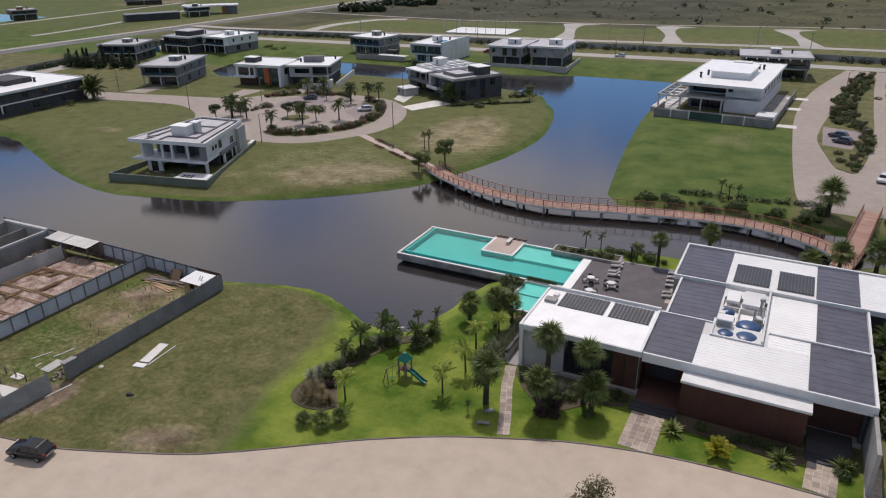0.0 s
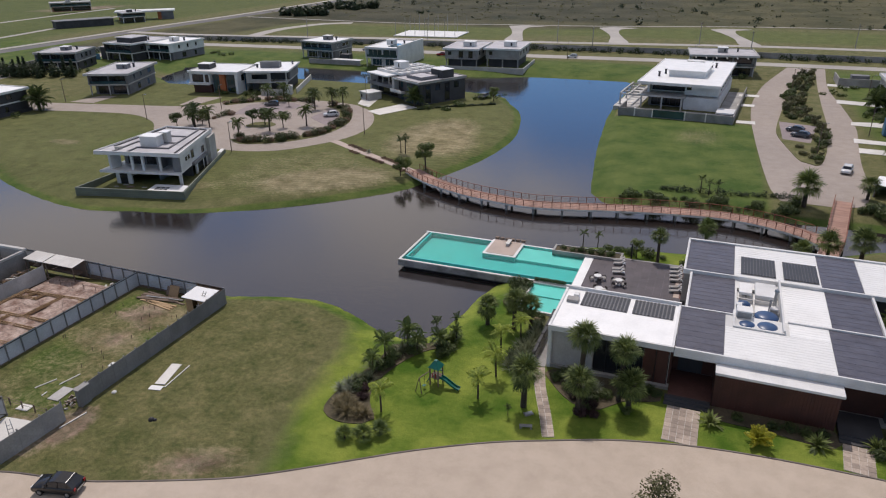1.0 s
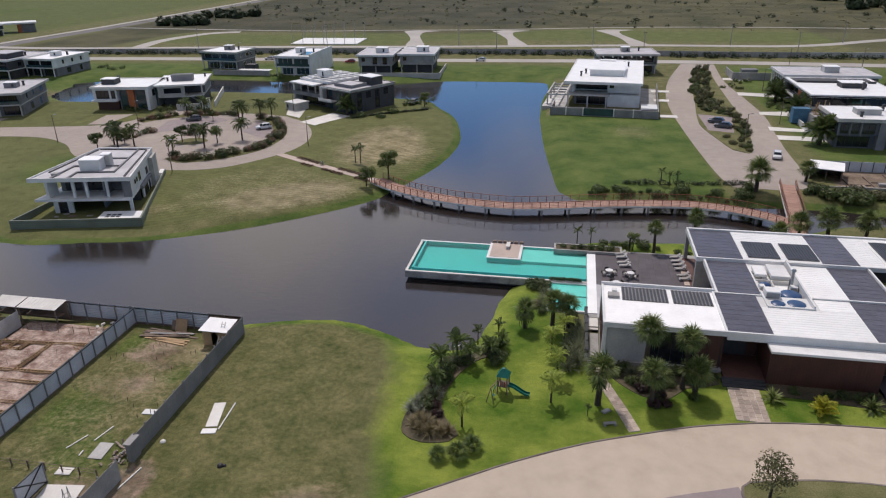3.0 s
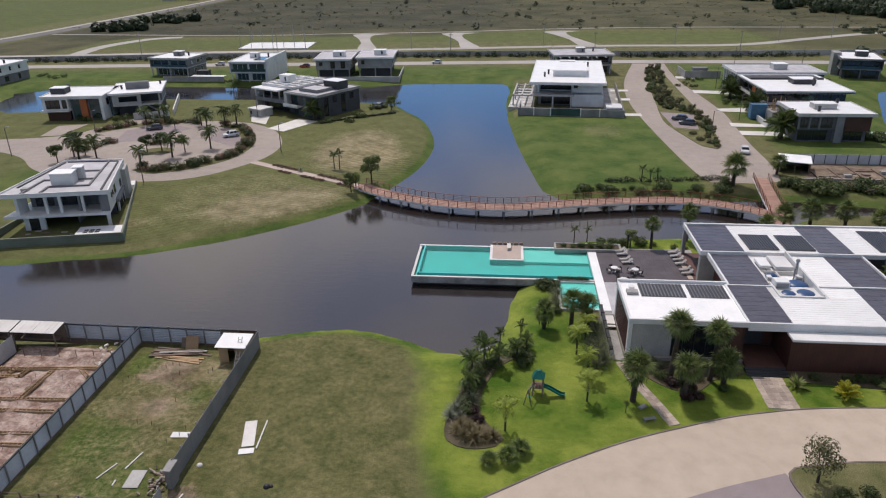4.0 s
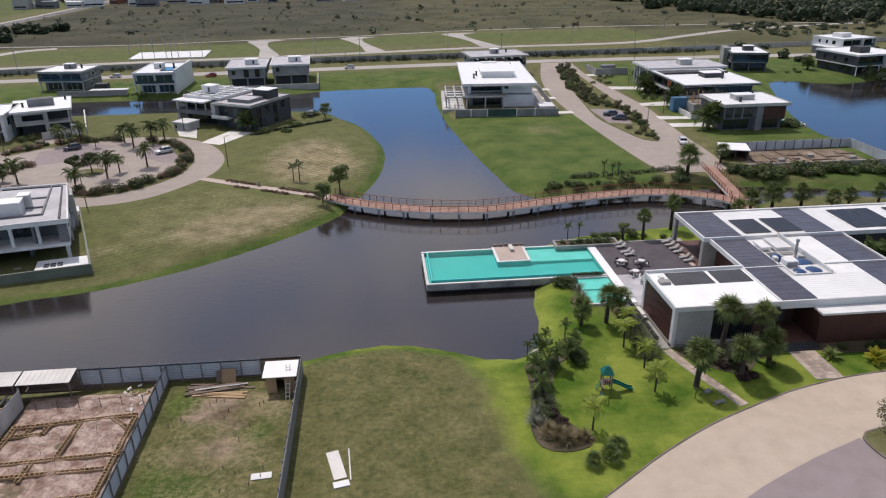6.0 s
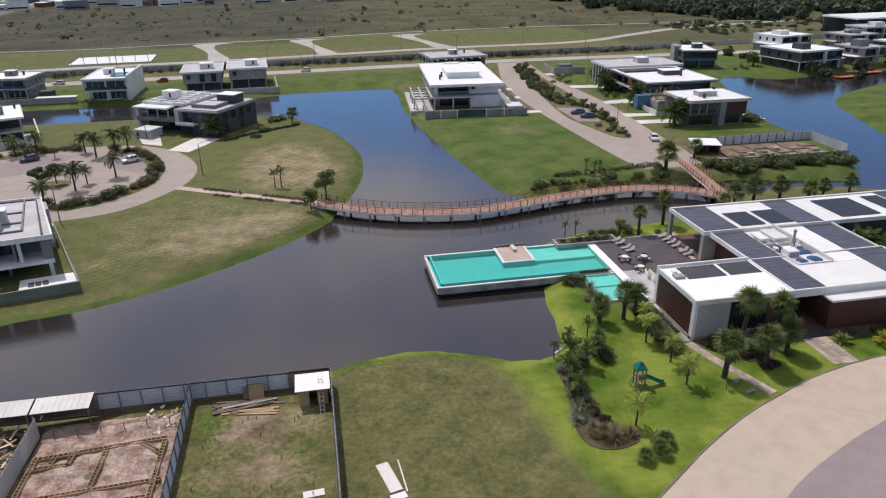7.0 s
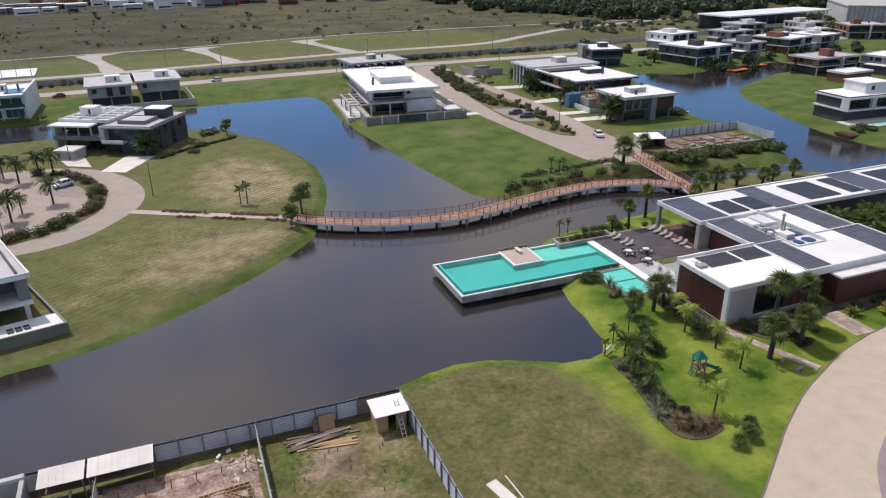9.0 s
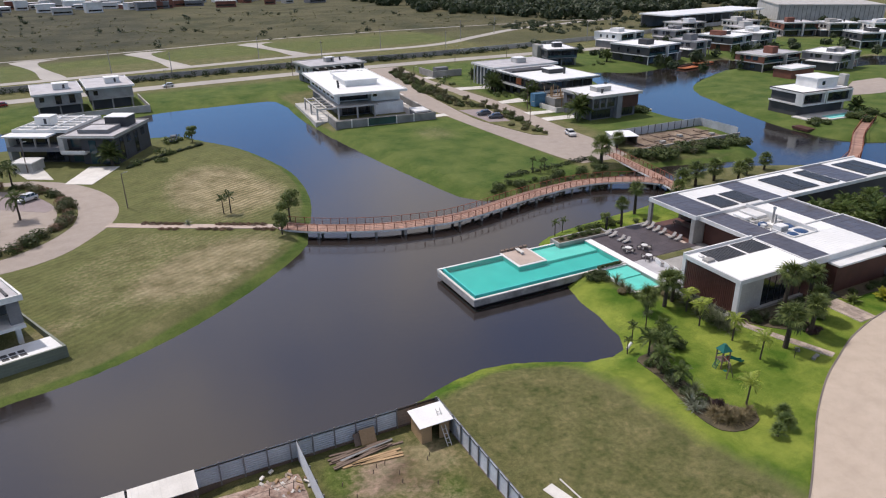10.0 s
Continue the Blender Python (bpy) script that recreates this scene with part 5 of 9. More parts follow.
W1.b("right_wall", WHITE, 14.9, 15.2, 1.0, 19.0, 3.55, 6.55, "white side wall")
W1.b("right_wall", WHITE, 14.9, 15.2, 8.5, 19.0, 0.3, 3.1)
W1.b("back_wall", WHITE, 2.5, 14.9, 18.7, 19.0, 0.3, 6.55)
W1.b("stair_wall", CONCL, 15.25, 16.3, 15.5, 19.6, 0.3, 6.3)
for a0, a1, z0, z1 in ((3.6, 4.4, 4.8, 5.6), (5.0, 5.8, 4.8, 5.6), (6.8, 8.2, 4.4, 6.0), (12.5, 14.0, 3.9, 5.2)):
    W1.w("E", 15.2, a0, a1, z0, z1, 1)
W1.w("E", 15.2, 9.5, 12.5, 0.5, 2.8, 2)
W1.w("E", 15.2, 13.2, 14.4, 0.5, 2.8, 1)
W1.b("ground_wall", WHITE, 2.4, 5.4, 1.2, 1.6, 0.3, 3.1)
W1.b("ground_wall", WHITE, 2.4, 2.7, 1.6, 4.5, 0.3, 3.1)
W1.b("ground_back_wall", DARKW, 2.7, 14.9, 7.0, 7.3, 0.3, 3.1)
W1.b("ground_partition", GREYW, 9.4, 9.7, 3.5, 7.0, 0.3, 3.1)
W1.b("column", WHITE, 14.4, 14.9, 1.2, 1.7, 0.3, 3.1)
W1.w("S", 1.2, 3.2, 4.6, 0.4, 2.6, 1)
W1.b("pool_deck", WHITE, 11.0, 16.8, -4.55, -1.0, -0.2, 1.5, "white pool deck slab")
# thin dark plates on the deck paint the shade inside open pits
for i in range(3):
    for j in range(2):
        W1.b("pool_pit", DARKW, 11.9 + 0.75 * i, 12.5 + 0.75 * i, -4.0 + 0.9 * j, -3.3 + 0.9 * j, 1.5, 1.51)
for q, lab in (((-0.4, 16.8, -4.8, -4.55), "grey-green ribbed sheet wall round the terrace"), ((16.8, 17.05, -4.8, 24.3), ""), ((-0.65, -0.4, -4.8, 21.0), "")):
    W1.b("garden_wall", GREENF, *q, -1.8, 1.55, lab)
for k in range(8):
    W1.b("wall_rib", GREENF, -0.6, 17.0, -4.84, -4.8, -1.4 + 0.36 * k, -1.24 + 0.36 * k)
    W1.b("wall_rib", GREENF, 17.05, 17.09, -4.8, 24.3, -1.4 + 0.36 * k, -1.24 + 0.36 * k)
W1.b("terrace_fill", GREYW, -0.4, 16.8, -4.55, 1.0, -1.2, -0.15)
W1.b("terrace_fill", GREYW, 15.25, 16.8, 1.0, 24.0, -1.0, 0.25)
W1.b("terrace_fill", GREYW, -0.4, 2.2, 1.0, 21.0, -1.0, 0.1)
W1.b("step_platform", WHITE, 15.3, 16.8, 21.4, 24.2, -0.3, 1.5)
# another pit drawn as a flat plate in the dark of its shade
W1.b("pit", DARKW, 15.5, 16.75, 14.0, 18.5, 0.26, 0.32)
W1.b("balcony_slab", GREYW, 15.2, 15.8, 6.6, 14.6, 3.0, 3.6, "grey balcony slab")
# dark bars just inside the roof edge paint the parapets' inner shade
for q in ((14.3, 14.6, 1.0, 18.2), (1.4, 14.3, 18.3, 18.6), (0.9, 1.2, 4.0, 18.2)):
    W1.b("upstand", DARKW, *q, 7.05, 7.22)
rs = random.Random(5)
for k in range(26):
    W1.b("rubble", random.Random(k).choice((CONC, WOODG, GREYW)), *(lambda x, y, s: (x, x + s * 1.8, y, y + s))(rs.uniform(3, 13.5), rs.uniform(-2.6, 6.3), rs.uniform(0.2, 0.7)), -0.14, 0.3 + rs.uniform(0.05, 0.3))

# the lot narrows away from the lake, and the house with it
for ob in W1.ob.children_recursive:
    for v in ob.data.vertices:
        p, q = v.co.x / 15.6, v.co.y / 19.4
        v.co.x, v.co.y = 17.2 * p - 0.4 * q - 6.6 * p * q, 3.65 * p + 20.25 * q - 2.25 * p * q

# the big white house on the east lawn
E1 = House("large white two-storey villa with deep eaves and concrete pergola", -29.3, 193.4, -4.5)
E1.b("upper_floor", WHITE, 1.8, 20.2, 5.2, 38.5, 3.6, 6.5)
E1.b("front_wall", WHITE, 11.6, 20.2, 2.2, 5.2, 3.6, 6.5)
E1.b("front_wall", WHITE, 1.8, 2.4, 2.2, 5.2, 3.6, 6.5)
E1.w("S", 5.2, 2.6, 11.4, 3.9, 6.3, 4)
E1.w("S", 2.2, 12.1, 13.3, 4.9, 5.7, 1)
E1.roof(-0.3, 21.0, -2.2, 40.0, 7.0, ROOFW, WHITE, 0.22, 0.5)
up = E1.b("raised_roof", WHITE, 6.0, 15.5, 9.0, 24.0, 7.05, 8.7, "raised white roof lantern")
E1.b("raised_cap", ROOFW, 5.6, 15.9, 8.6, 24.4, 8.7, 8.9, "", up)
E1.b("raised_roof", WHITE, 7.5, 12.5, 31.0, 34.0, 7.05, 8.2)
for x, y in ((3.6, 8.0), (4.6, 12.5), (15.2, 28.0), (16.4, 28.0)):
    E1.flue(x, y, 7.05, 1.2)
E1.b("floor_slab", CONCL, 0.5, 12.4, -1.6, 36, 3.2, 3.6, "grey floor slab over the veranda")
E1.b("ground_wall", WHITE, 11.8, 20.6, 0.6, 37, -0.2, 3.3)
E1.b("ground_wall", GREYW, 2.2, 11.8, 3.0, 37, -0.2, 3.2)
E1.w("S", 3.0, 3.0, 11.2, 0.2, 2.8, 5)
for x in (0.8, 6.2, 11.3):
    E1.b("column", CONCL, x, x + 0.4, -1.3, -0.9, -0.2, 3.2)
for k in range(5):
    E1.b("pergola_beam", CONCL, -5.0, 0.5, -0.6 + k * 4.0, -0.2 + k * 4.0, 2.9, 3.3, "concrete pergola beam")
for k in range(3):
    E1.b("pergola_beam", CONCL, -5.0 + k * 2.5, -4.6 + k * 2.5, -0.9, 16.2, 3.3, 3.55)
    E1.b("column", CONCL, -5.0, -4.6, -0.6 + k * 8, -0.2 + k * 8, -0.8, 2.9)
E1.b("lake_terrace", CONCL, -6.0, 0.4, -3.0, 26, -2.0, 0.25, "pale lakeside terrace")
E1.b("lake_terrace", COPING, -5.6, -1.4, 0.0, 9.0, 0.25, 0.35)
for i in range(6):
    E1.w("W", 1.8, 7 + i * 5.0, 10.2 + i * 5.0, 4.2, 6.2, 2)
    E1.w("E", 20.2, 8 + i * 5.0, 9.6 + i * 5.0, 4.2, 6.0, 1)
E1.b("garden_wall", WALLG, -2.6, 25.6, -12.2, -11.9, -0.3, 2.0, "grey concrete garden wall")
E1.b("garden_wall", WALLG, 25.3, 25.6, -11.9, 30.0, -0.3, 1.8)
E1.b("yard", CONC, -2.2, 25.2, -11.8, -1.8, -0.3, 0.05, "grey paved yard")
E1.b("yard", CONC, 20.8, 25.2, -1.8, 30, -0.3, 0.05)
E1.b("garden_wall", WALLG, -2.6, -2.3, -11.9, -3.0, -0.9, 2.0)
E1.b("glass_fence", GLASSB, 6.0, 14.0, -12.25, -12.2, 0.2, 2.05)
for x in (1.5, 6.0, 14.0, 19.0):
    E1.b("pier", COPING, x, x + 0.3, -12.3, -11.8, -0.3, 2.15)
E1.b("gate_roof", WHITE, 21.0, 25.2, -8.5, -3.0, 1.5, 1.9)
E1.b("gate_wall", GREYW, 21.2, 25.0, -8.3, -3.2, -0.2, 1.5)

E2 = modern_house("white villa with grey upper terrace behind a garden wall", -19.0, 246.8, 6, 20, 16, CONC, GREYW, 11, 6.6, ROOFG, None, 0.8)
for k in range(6):
    E2.b("pergola_beam", CONCL, 1 + k * 3.2, 1.3 + k * 3.2, -3.0, -0.4, 6.0, 6.3)

# grey house with a pergola roof by the roundabout
M1 = House("grey stepped two-storey house with white pergola roof", -108.0, 186.0, -30)
M1.b("ground_floor", DARKW, 1.5, 12.5, 2.5, 15.5, -0.2, 2.9)
M1.b("floor_slab", GREYW, 0.2, 13.2, 0.2, 16, 2.9, 3.9, "grey balcony band")
M1.b("upper_floor", DARKW, 1.0, 12.5, 2.8, 15.5, 3.9, 6.1)
M1.w("S", 2.8, 1.6, 12.0, 4.1, 6.0, 5)
M1.w("S", 2.5, 2.2, 11.6, 0.3, 2.6, 5)
M1.b("corner_wall", CONCL, 0.2, 0.9, 0.3, 3.0, -0.2, 6.1)
M1.b("corner_wall", CONCL, 12.4, 13.6, 0.0, 1.6, 2.6, 6.3)
for k in range(3):
    M1.b("column", CONC, 3.4 + 3.2 * k, 3.7 + 3.2 * k, 0.5, 0.8, 3.9, 6.1)
M1.b("eave", ROOFW, -0.2, 10.2, -0.4, 3.4, 6.1, 6.45, "white eave slab")
M1.roof(0.2, 13.0, 3.2, 18.5, 6.9, WHITE, WHITE, 0.25, 0.5)
for k in range(5):
    M1.b("roof_beam", WHITE, 1.0, 12.4, 5.2 + 2.6 * k, 5.6 + 2.6 * k, 6.95, 7.35, "white roof beam")
for x in (4.6, 8.8):
    M1.b("roof_beam", WHITE, x, x + 0.4, 3.6, 18.0, 7.0, 7.4)
M1.tank(3.6, 7.0, 7.3, 3.6, 3.0, 1.8, WHITE)
M1.b("tall_block", DARKW, 14.0, 25.0, 2.0, 17, -0.2, 6.0)
M1.b("corner_block", DARKW, 17.2, 24.9, 0.6, 2.0, -0.2, 5.6)
M1.b("glass_strip", GLASSB, 19.0, 20.6, 0.5, 0.6, 0.2, 5.4, "tall blue glass strip")
M1.b("glass_strip", GLASSB, 14.2, 17.0, 1.9, 1.98, 3.6, 5.4)
M1.roof(13.0, 25.3, 0.0, 17.4, 6.3, ROOFG, CONC, 0.25, 0.45)
M1.roof(15.5, 22.5, 3.0, 9.0, 7.0, ROOFG, GREYW, 0.2, 0.6)
M1.tank(18.6, 9.6, 6.35, 5.2, 4.2, 2.2, DARKW, False)
M1.b("balcony", CONCL, 13.6, 19.0, -1.6, 1.6, 2.7, 3.0)
M1.b("balcony_rail", WHITE, 13.6, 19.0, -1.6, -1.45, 3.0, 3.6)
for i in range(4):
    M1.w("E", 25.0, 2.6 + i * 3.4, 4.4 + i * 3.4, 3.6 if i % 2 else 0.4, 5.4, 1, GLASS)
M1.b("ground_wall", DARKW, 13.0, 14.0, 2.0, 16, -0.2, 6.0)
M1.b("car_port", WHITE, 4.6, 9.6, -6.5, -1.6, 1.95, 2.2, "white flat carport roof")
M1.b("car_port_wall", CONCL, 4.8, 9.4, -6.2, -5.9, -0.1, 1.95)
M1.b("car_port_wall", CONCL, 4.8, 5.1, -5.9, -1.8, -0.1, 1.95)
M1.b("car_port_wall", CONCL, 9.1, 9.4, -5.9, -1.8, -0.1, 1.95)
M1.b("wall_sign", BLACK, 5.3, 5.9, -6.26, -6.2, 0.5, 1.4, "black panel on the carport wall")
M1.b("teal_glazing", GLASSB, 14.2, 18.8, 1.9, 1.98, 0.3, 2.6)
M1.b("upper_terrace", DARKW, 13.6, 17.0, -0.2, 1.9, 3.0, 3.1)
M1.b("side_glazing", GLASSB, 21.4, 24.4, 0.5, 0.58, 0.4, 2.6)
M1.b("roof_fin", WHITE, 13.0, 25.4, -0.12, -0.02, 6.15, 6.4)

# twin houses and neighbours across the channel
for dx, dy, sd in ((-103.6, 236.8, 21), (-89.4, 241.0, 22)):
    T = House("unfinished grey block house with white roof slab, one of a pair", dx, dy, 4)
    T.b("ground_floor", DARKW, 1.0, 11.6, 2.2, 18, -0.2, 2.9)
    T.b("floor_slab", CONC, 0.2, 12.4, 0.6, 19, 2.9, 3.2)
    T.b("upper_floor", CONC, 0.2, 12.4, 0.8, 19, 3.2, 6.2, "bare grey block walls")
    T.roof(-0.5, 13.0, -0.3, 20, 6.6, ROOFG, WHITE, 0.2, 0.4)
    T.tank(5.6, 6.0, 6.65, 4.2, 3.2, 1.7, WHITE)
    T.w("S", 0.8, 1.4, 2.6, 4.3, 5.6, 1)
    if sd == 21:
        T.w("S", 0.8, 5.4, 7.0, 3.4, 5.8, 1)
        T.w("S", 0.8, 9.0, 10.6, 3.4, 5.8, 1)
    for k in range(3):
        T.b("column", CONC, 0.5 + 5.6 * k, 0.9 + 5.6 * k, 1.0, 1.4, -0.2, 2.9)
        T.w("E", 12.4, 3 + 5 * k, 4.4 + 5 * k, 4.2, 5.6, 1)
        T.w("W", 0.2, 3 + 5 * k, 4.4 + 5 * k, 4.2, 5.6, 1)
    if sd == 21:
        T.b("garden_wall", CONCL, -0.4, 30.0, -3.6, -3.3, -0.9, 1.2, "pale garden wall along the water")
        T.b("garden_wall", CONCL, 29.7, 30.0, -3.3, 18, -0.6, 1.2)

B1 = modern_house("white house with blue-tinted windows and roof terrace", -132.2, 230.5, 0, 13.2, 22, WHITE, WHITE, 31, 6.6, ROOFW, None, 0.2, "house", True, GLASSB, WHITE)
B1.b("gable_wall", WHITE, 12.9, 13.5, 0.0, 23, -0.2, 7.6, "tall white side wall")
B1.b("solar_panel", GLASSB, 7.5, 12.0, 4.0, 12.0, 6.7, 6.85)
B2 = modern_house("grey house with white roof tank across the channel", -166.5, 241.5, -6, 15, 14, GREYW, GREYW, 32, 6.3, ROOFW, None, 0.4, "house", True, GLASS, WHITE)
BW = House("low grey garden wall with white coping beside the channel", -157, 231.2, 0, "garden wall", "garden_wall", "")
BW.b("wall", CONC, 0, 22, 0, 0.3, -1.0, 1.5)
BW.b("coping", WHITE, 10, 22, -0.05, 3.0, 1.5, 1.62)
BW.b("shed", DARKW, 9, 13, 8, 11, -0.2, 2.3)

# houses round the west road
RH1 = House("white house with tall red-brown entrance panel", -160.8, 168.6, 9)
RH1.b("ground_floor", RUST, 0.5, 6.5, 1.5, 14, -0.2, 2.6)
RH1.b("upper_floor", WHITE, 0.0, 6.8, 0.6, 15, 3.0, 6.2)
RH1.b("floor_slab", WHITE, -0.2, 7.0, -0.6, 15, 2.6, 3.0)
RH1.b("entrance_block", GREYW, 6.8, 15.2, 2.0, 15, -0.2, 5.8)
RH1.b("accent_panel", ORANGE, 9.6, 11.4, 1.2, 2.0, -0.1, 5.6, "tall red-brown panel")
RH1.b("frame_wall", WHITE, 15.2, 16.0, 0.4, 15.2, -0.2, 6.3)
RH1.b("frame_top", WHITE, 6.8, 15.2, 0.4, 15.2, 5.8, 6.3)
RH1.roof(-0.4, 16.2, 0.2, 15.5, 6.4, ROOFW, WHITE, 0.25, 0.3)
RH1.tank(0.8, 5.0, 6.45, 3.8, 3.2, 1.5, DARKW, False)
RH1.flue(4.2, 9, 6.45, 1.8)
RH1.w("S", 0.6, 0.9, 4.6, 3.3, 5.6, 3)
RH1.w("S", 0.6, 5.2, 6.4, 3.3, 5.6, 2)
RH1.w("S", 2.0, 7.2, 9.4, 0.2, 5.4, 2, GLASSB)
RH1.w("S", 2.0, 11.8, 14.9, 0.2, 5.4, 3, GLASSB)
for k in range(3):
    RH1.w("E", 16.0, 3 + 4 * k, 4.6 + 4 * k, 3.6, 5.4, 1)
    RH1.w("W", 0.0, 3 + 4 * k, 4.6 + 4 * k, 3.6, 5.4, 1)
RH2 = House("grey unfinished house with white roof and open upper veranda", -144.0, 174.4, 21)
RH2.b("ground_floor", DARKW, 1.0, 12.2, 3.0, 16.8, -0.2, 2.8)
RH2.b("floor_slab", CONCL, 0.0, 12.5, 0.4, 17, 2.8, 3.2)
RH2.b("side_wall", CONCL, 0.0, 0.5, 0.4, 17, 3.2, 5.9)
RH2.b("front_wall", CONCL, 0.5, 1.6, 0.5, 0.9, 3.2, 5.9)
RH2.b("front_wall", CONCL, 6.4, 7.4, 0.5, 0.9, -0.2, 5.9)
RH2.b("front_wall", CONCL, 1.6, 6.4, 0.5, 0.9, 3.2, 3.9)
RH2.b("front_wall", CONCL, 1.6, 6.4, 0.5, 0.9, 5.4, 5.9)
RH2.b("room_back", DARKW, 0.5, 12.0, 4.6, 4.9, 3.2, 5.9)
RH2.b("side_wall", GREYW, 12.0, 12.5, 4.6, 17, 3.2, 5.9)
RH2.b("back_wall", GREYW, 0.5, 12.0, 16.7, 17, 3.2, 5.9)
RH2.b("column", CONCL, 12.0, 12.4, 0.5, 0.9, -0.2, 5.9)
part("stair_flight", Geo().bar((7.6, 2.4, 3.3), (11.6, 2.4, 0.4), 1.1, 0.25), CONC, RH2.ob, "bare concrete stair flight")
part("brace", Geo().bar((7.8, 1.2, 3.4), (11.8, 1.2, 5.6), 0.12, 0.12), DARKW, RH2.ob)
RH2.roof(-0.8, 13.2, -0.4, 17.4, 6.4, ROOFW, WHITE, 0.15, 0.35)
RH2.b("tank_house", GREYW, 3.2, 9.2, 6.0, 9.0, 6.45, 8.2)
RH2.b("tank_rail", CONC, 3.2, 9.2, 6.0, 6.1, 8.2, 8.5)
RH2.flue(2.0, 7.0, 6.45, 0.9)
RH2.flue(11.8, 13.0, 6.45, 0.9)
RH2.b("front_fence", CONCL, 5.5, 12.0, -5.0, -4.8, -0.1, 1.9, "pale front boundary wall")
RH2.b("gate_cabin", WHITE, 12.2, 14.4, -3.6, -1.4, -0.1, 2.6, "small white gate cabin")
RH2.b("side_fence", COPING, 15.4, 15.7, -2, 22, -0.2, 1.6, "pale boundary wall")
RH2.b("netting", NETTING, -1.0, -0.9, 2, 9, 0.2, 5.5, "blue construction netting")
L2 = modern_house("grey two-storey house with pale concrete roof", -187.6, 155.2, 21, 12, 22, GREYW, GREYW, 42, 6.3, ROOFG, None, 0.9)
L1 = modern_house("dark timber-clad house with wide white roof slab", -212.5, 107.5, 2, 26, 26, DARKW, DARKW, 43, 6.2, ROOFW, None, 0.8)
L1.b("garden_hedge_wall", DARKW, 26.2, 26.5, -2, 26, -0.5, 1.0)
L1.b("upper_block", DARKW, 8, 18, 8, 16, 6.25, 7.6)
L3 = modern_house("white-roofed grey house behind tall cypress trees", -242.5, 183, 22, 15, 16, GREYW, DARKW, 44, 6.3, ROOFG)
L4 = modern_house("black two-storey house with white roof edges", -238, 211, -2, 14, 22, DARKW, DARKW, 45, 6.6, ROOFG)
L4.b("upper_block", DARKW, 3.0, 11.0, 4.0, 12.0, 6.65, 8.4, "stepped black upper block")
L4.b("upper_block_roof", ROOFG, 2.6, 11.4, 3.6, 12.4, 8.4, 8.65)
L4.b("side_wing", DARKW, -4.6, 0.1, 2.0, 10.0, -0.2, 4.6)
L4.b("side_wing_roof", CONC, -5.0, 0.3, 1.6, 10.4, 4.6, 4.9)
L4.b("netting", NETTING, -9.0, -4.0, 0.6, 0.7, -0.1, 2.2, "blue construction netting")
L5 = modern_house("white house with a glazed front behind the black house", -223.5, 218, -2, 12, 20, WHITE, GREYW, 46, 6.2, ROOFW)

# houses along the east road and the far lake
R1 = House("white villa with a row of tall thin columns", 32.6, 210.0, 0)
R1.b("body", SLATE, 1.0, 25, 1.0, 15, -0.2, 6.2)
for k in range(7):
    R1.b("column", WHITE, 0.0, 0.35, 0.6 + k * 2.3, 0.95 + k * 2.3, -0.2, 6.3, "tall white fin")
R1.roof(-0.4, 25.5, 0.2, 16, 6.8, ROOFG, WHITE, 0.2, 0.5)
R1.tank(12, 6, 6.85, 4, 3.6, 1.6, CONCL, False)
R1.b("front_box", GREYW, 12, 18, -2.5, 1.0, 3.2, 6.0)
R1.w("S", 1.0, 2.0, 11.0, 0.3, 5.6, 5)
R2 = House("dark house with broad white roof and pale balcony band", 32.8, 183.2, 0)
R2.b("ground_floor", DARKW, 1.0, 20, 1.5, 24, -0.2, 2.8)
R2.b("floor_slab", WHITE, -0.4, 20.6, 0.0, 25, 2.8, 3.3, "white balcony band")
R2.b("upper_floor", DARKW, 0.6, 20, 1.2, 24, 3.3, 5.9)
R2.roof(-0.8, 21.4, -0.6, 25.5, 6.5, ROOFW, WHITE, 0.15, 0.55)
R2.b("roof_band", BLACK, -0.85, 21.45, -0.66, -0.6, 6.05, 6.3, "black roof edge band")
R2.b("roof_band", BLACK, -0.86, -0.8, -0.6, 25.5, 6.05, 6.3)
R2.b("roof_terrace", DARKW, 0.4, 20.4, 17.5, 24.6, 6.555, 6.6, "dark roof terrace")
R2.b("terrace_wall", DARKW, 0.4, 20.4, 17.2, 17.5, 6.555, 7.1)
R2.tank(9.5, 10, 6.55, 6, 4, 1.3, DARKW, False)
R2.flue(14, 8, 6.55, 1.9)
for k in range(5):
    R2.w("S", 1.2, 1.2 + 3.8 * k, 4.6 + 3.8 * k, 3.6, 5.7, 2)
    R2.w("W", 0.6, 2.5 + 4.2 * k, 5.6 + 4.2 * k, 3.6, 5.7, 2)
    R2.w("W", 1.0, 2.5 + 4.2 * k, 5.0 + 4.2 * k, 0.3, 2.5, 2)
R2.b("accent_panel", ORANGE, 0.5, 0.62, 12, 15, 3.5, 5.6)
R3 = House("grey house with a red-brown clad side and flat white roof", 28.8, 155.4, 0)
R3.b("ground_floor", SLATE, 2.0, 17.4, 1.4, 13, -0.2, 3.0)
R3.b("upper_floor", SLATE, 1.6, 11.5, 0.4, 13.2, 3.0, 6.0)
R3.b("clad_block", RUST, 11.5, 17.8, 0.8, 13.2, 2.6, 6.0, "red-brown clad upper block")
R3.b("frame_pier", GREYW, 9.9, 11.6, 0.0, 2.0, -0.2, 6.2)
R3.roof(1.2, 18.4, -0.2, 14.0, 6.6, ROOFW, CONCL, 0.18, 0.55)
R3.tank(6.5, 5, 6.65, 5, 3, 1.2, CONCL, False)
R3.flue(13.5, 10, 6.65, 1.3)
R3.flue(6.8, 3, 6.65, 1.0)
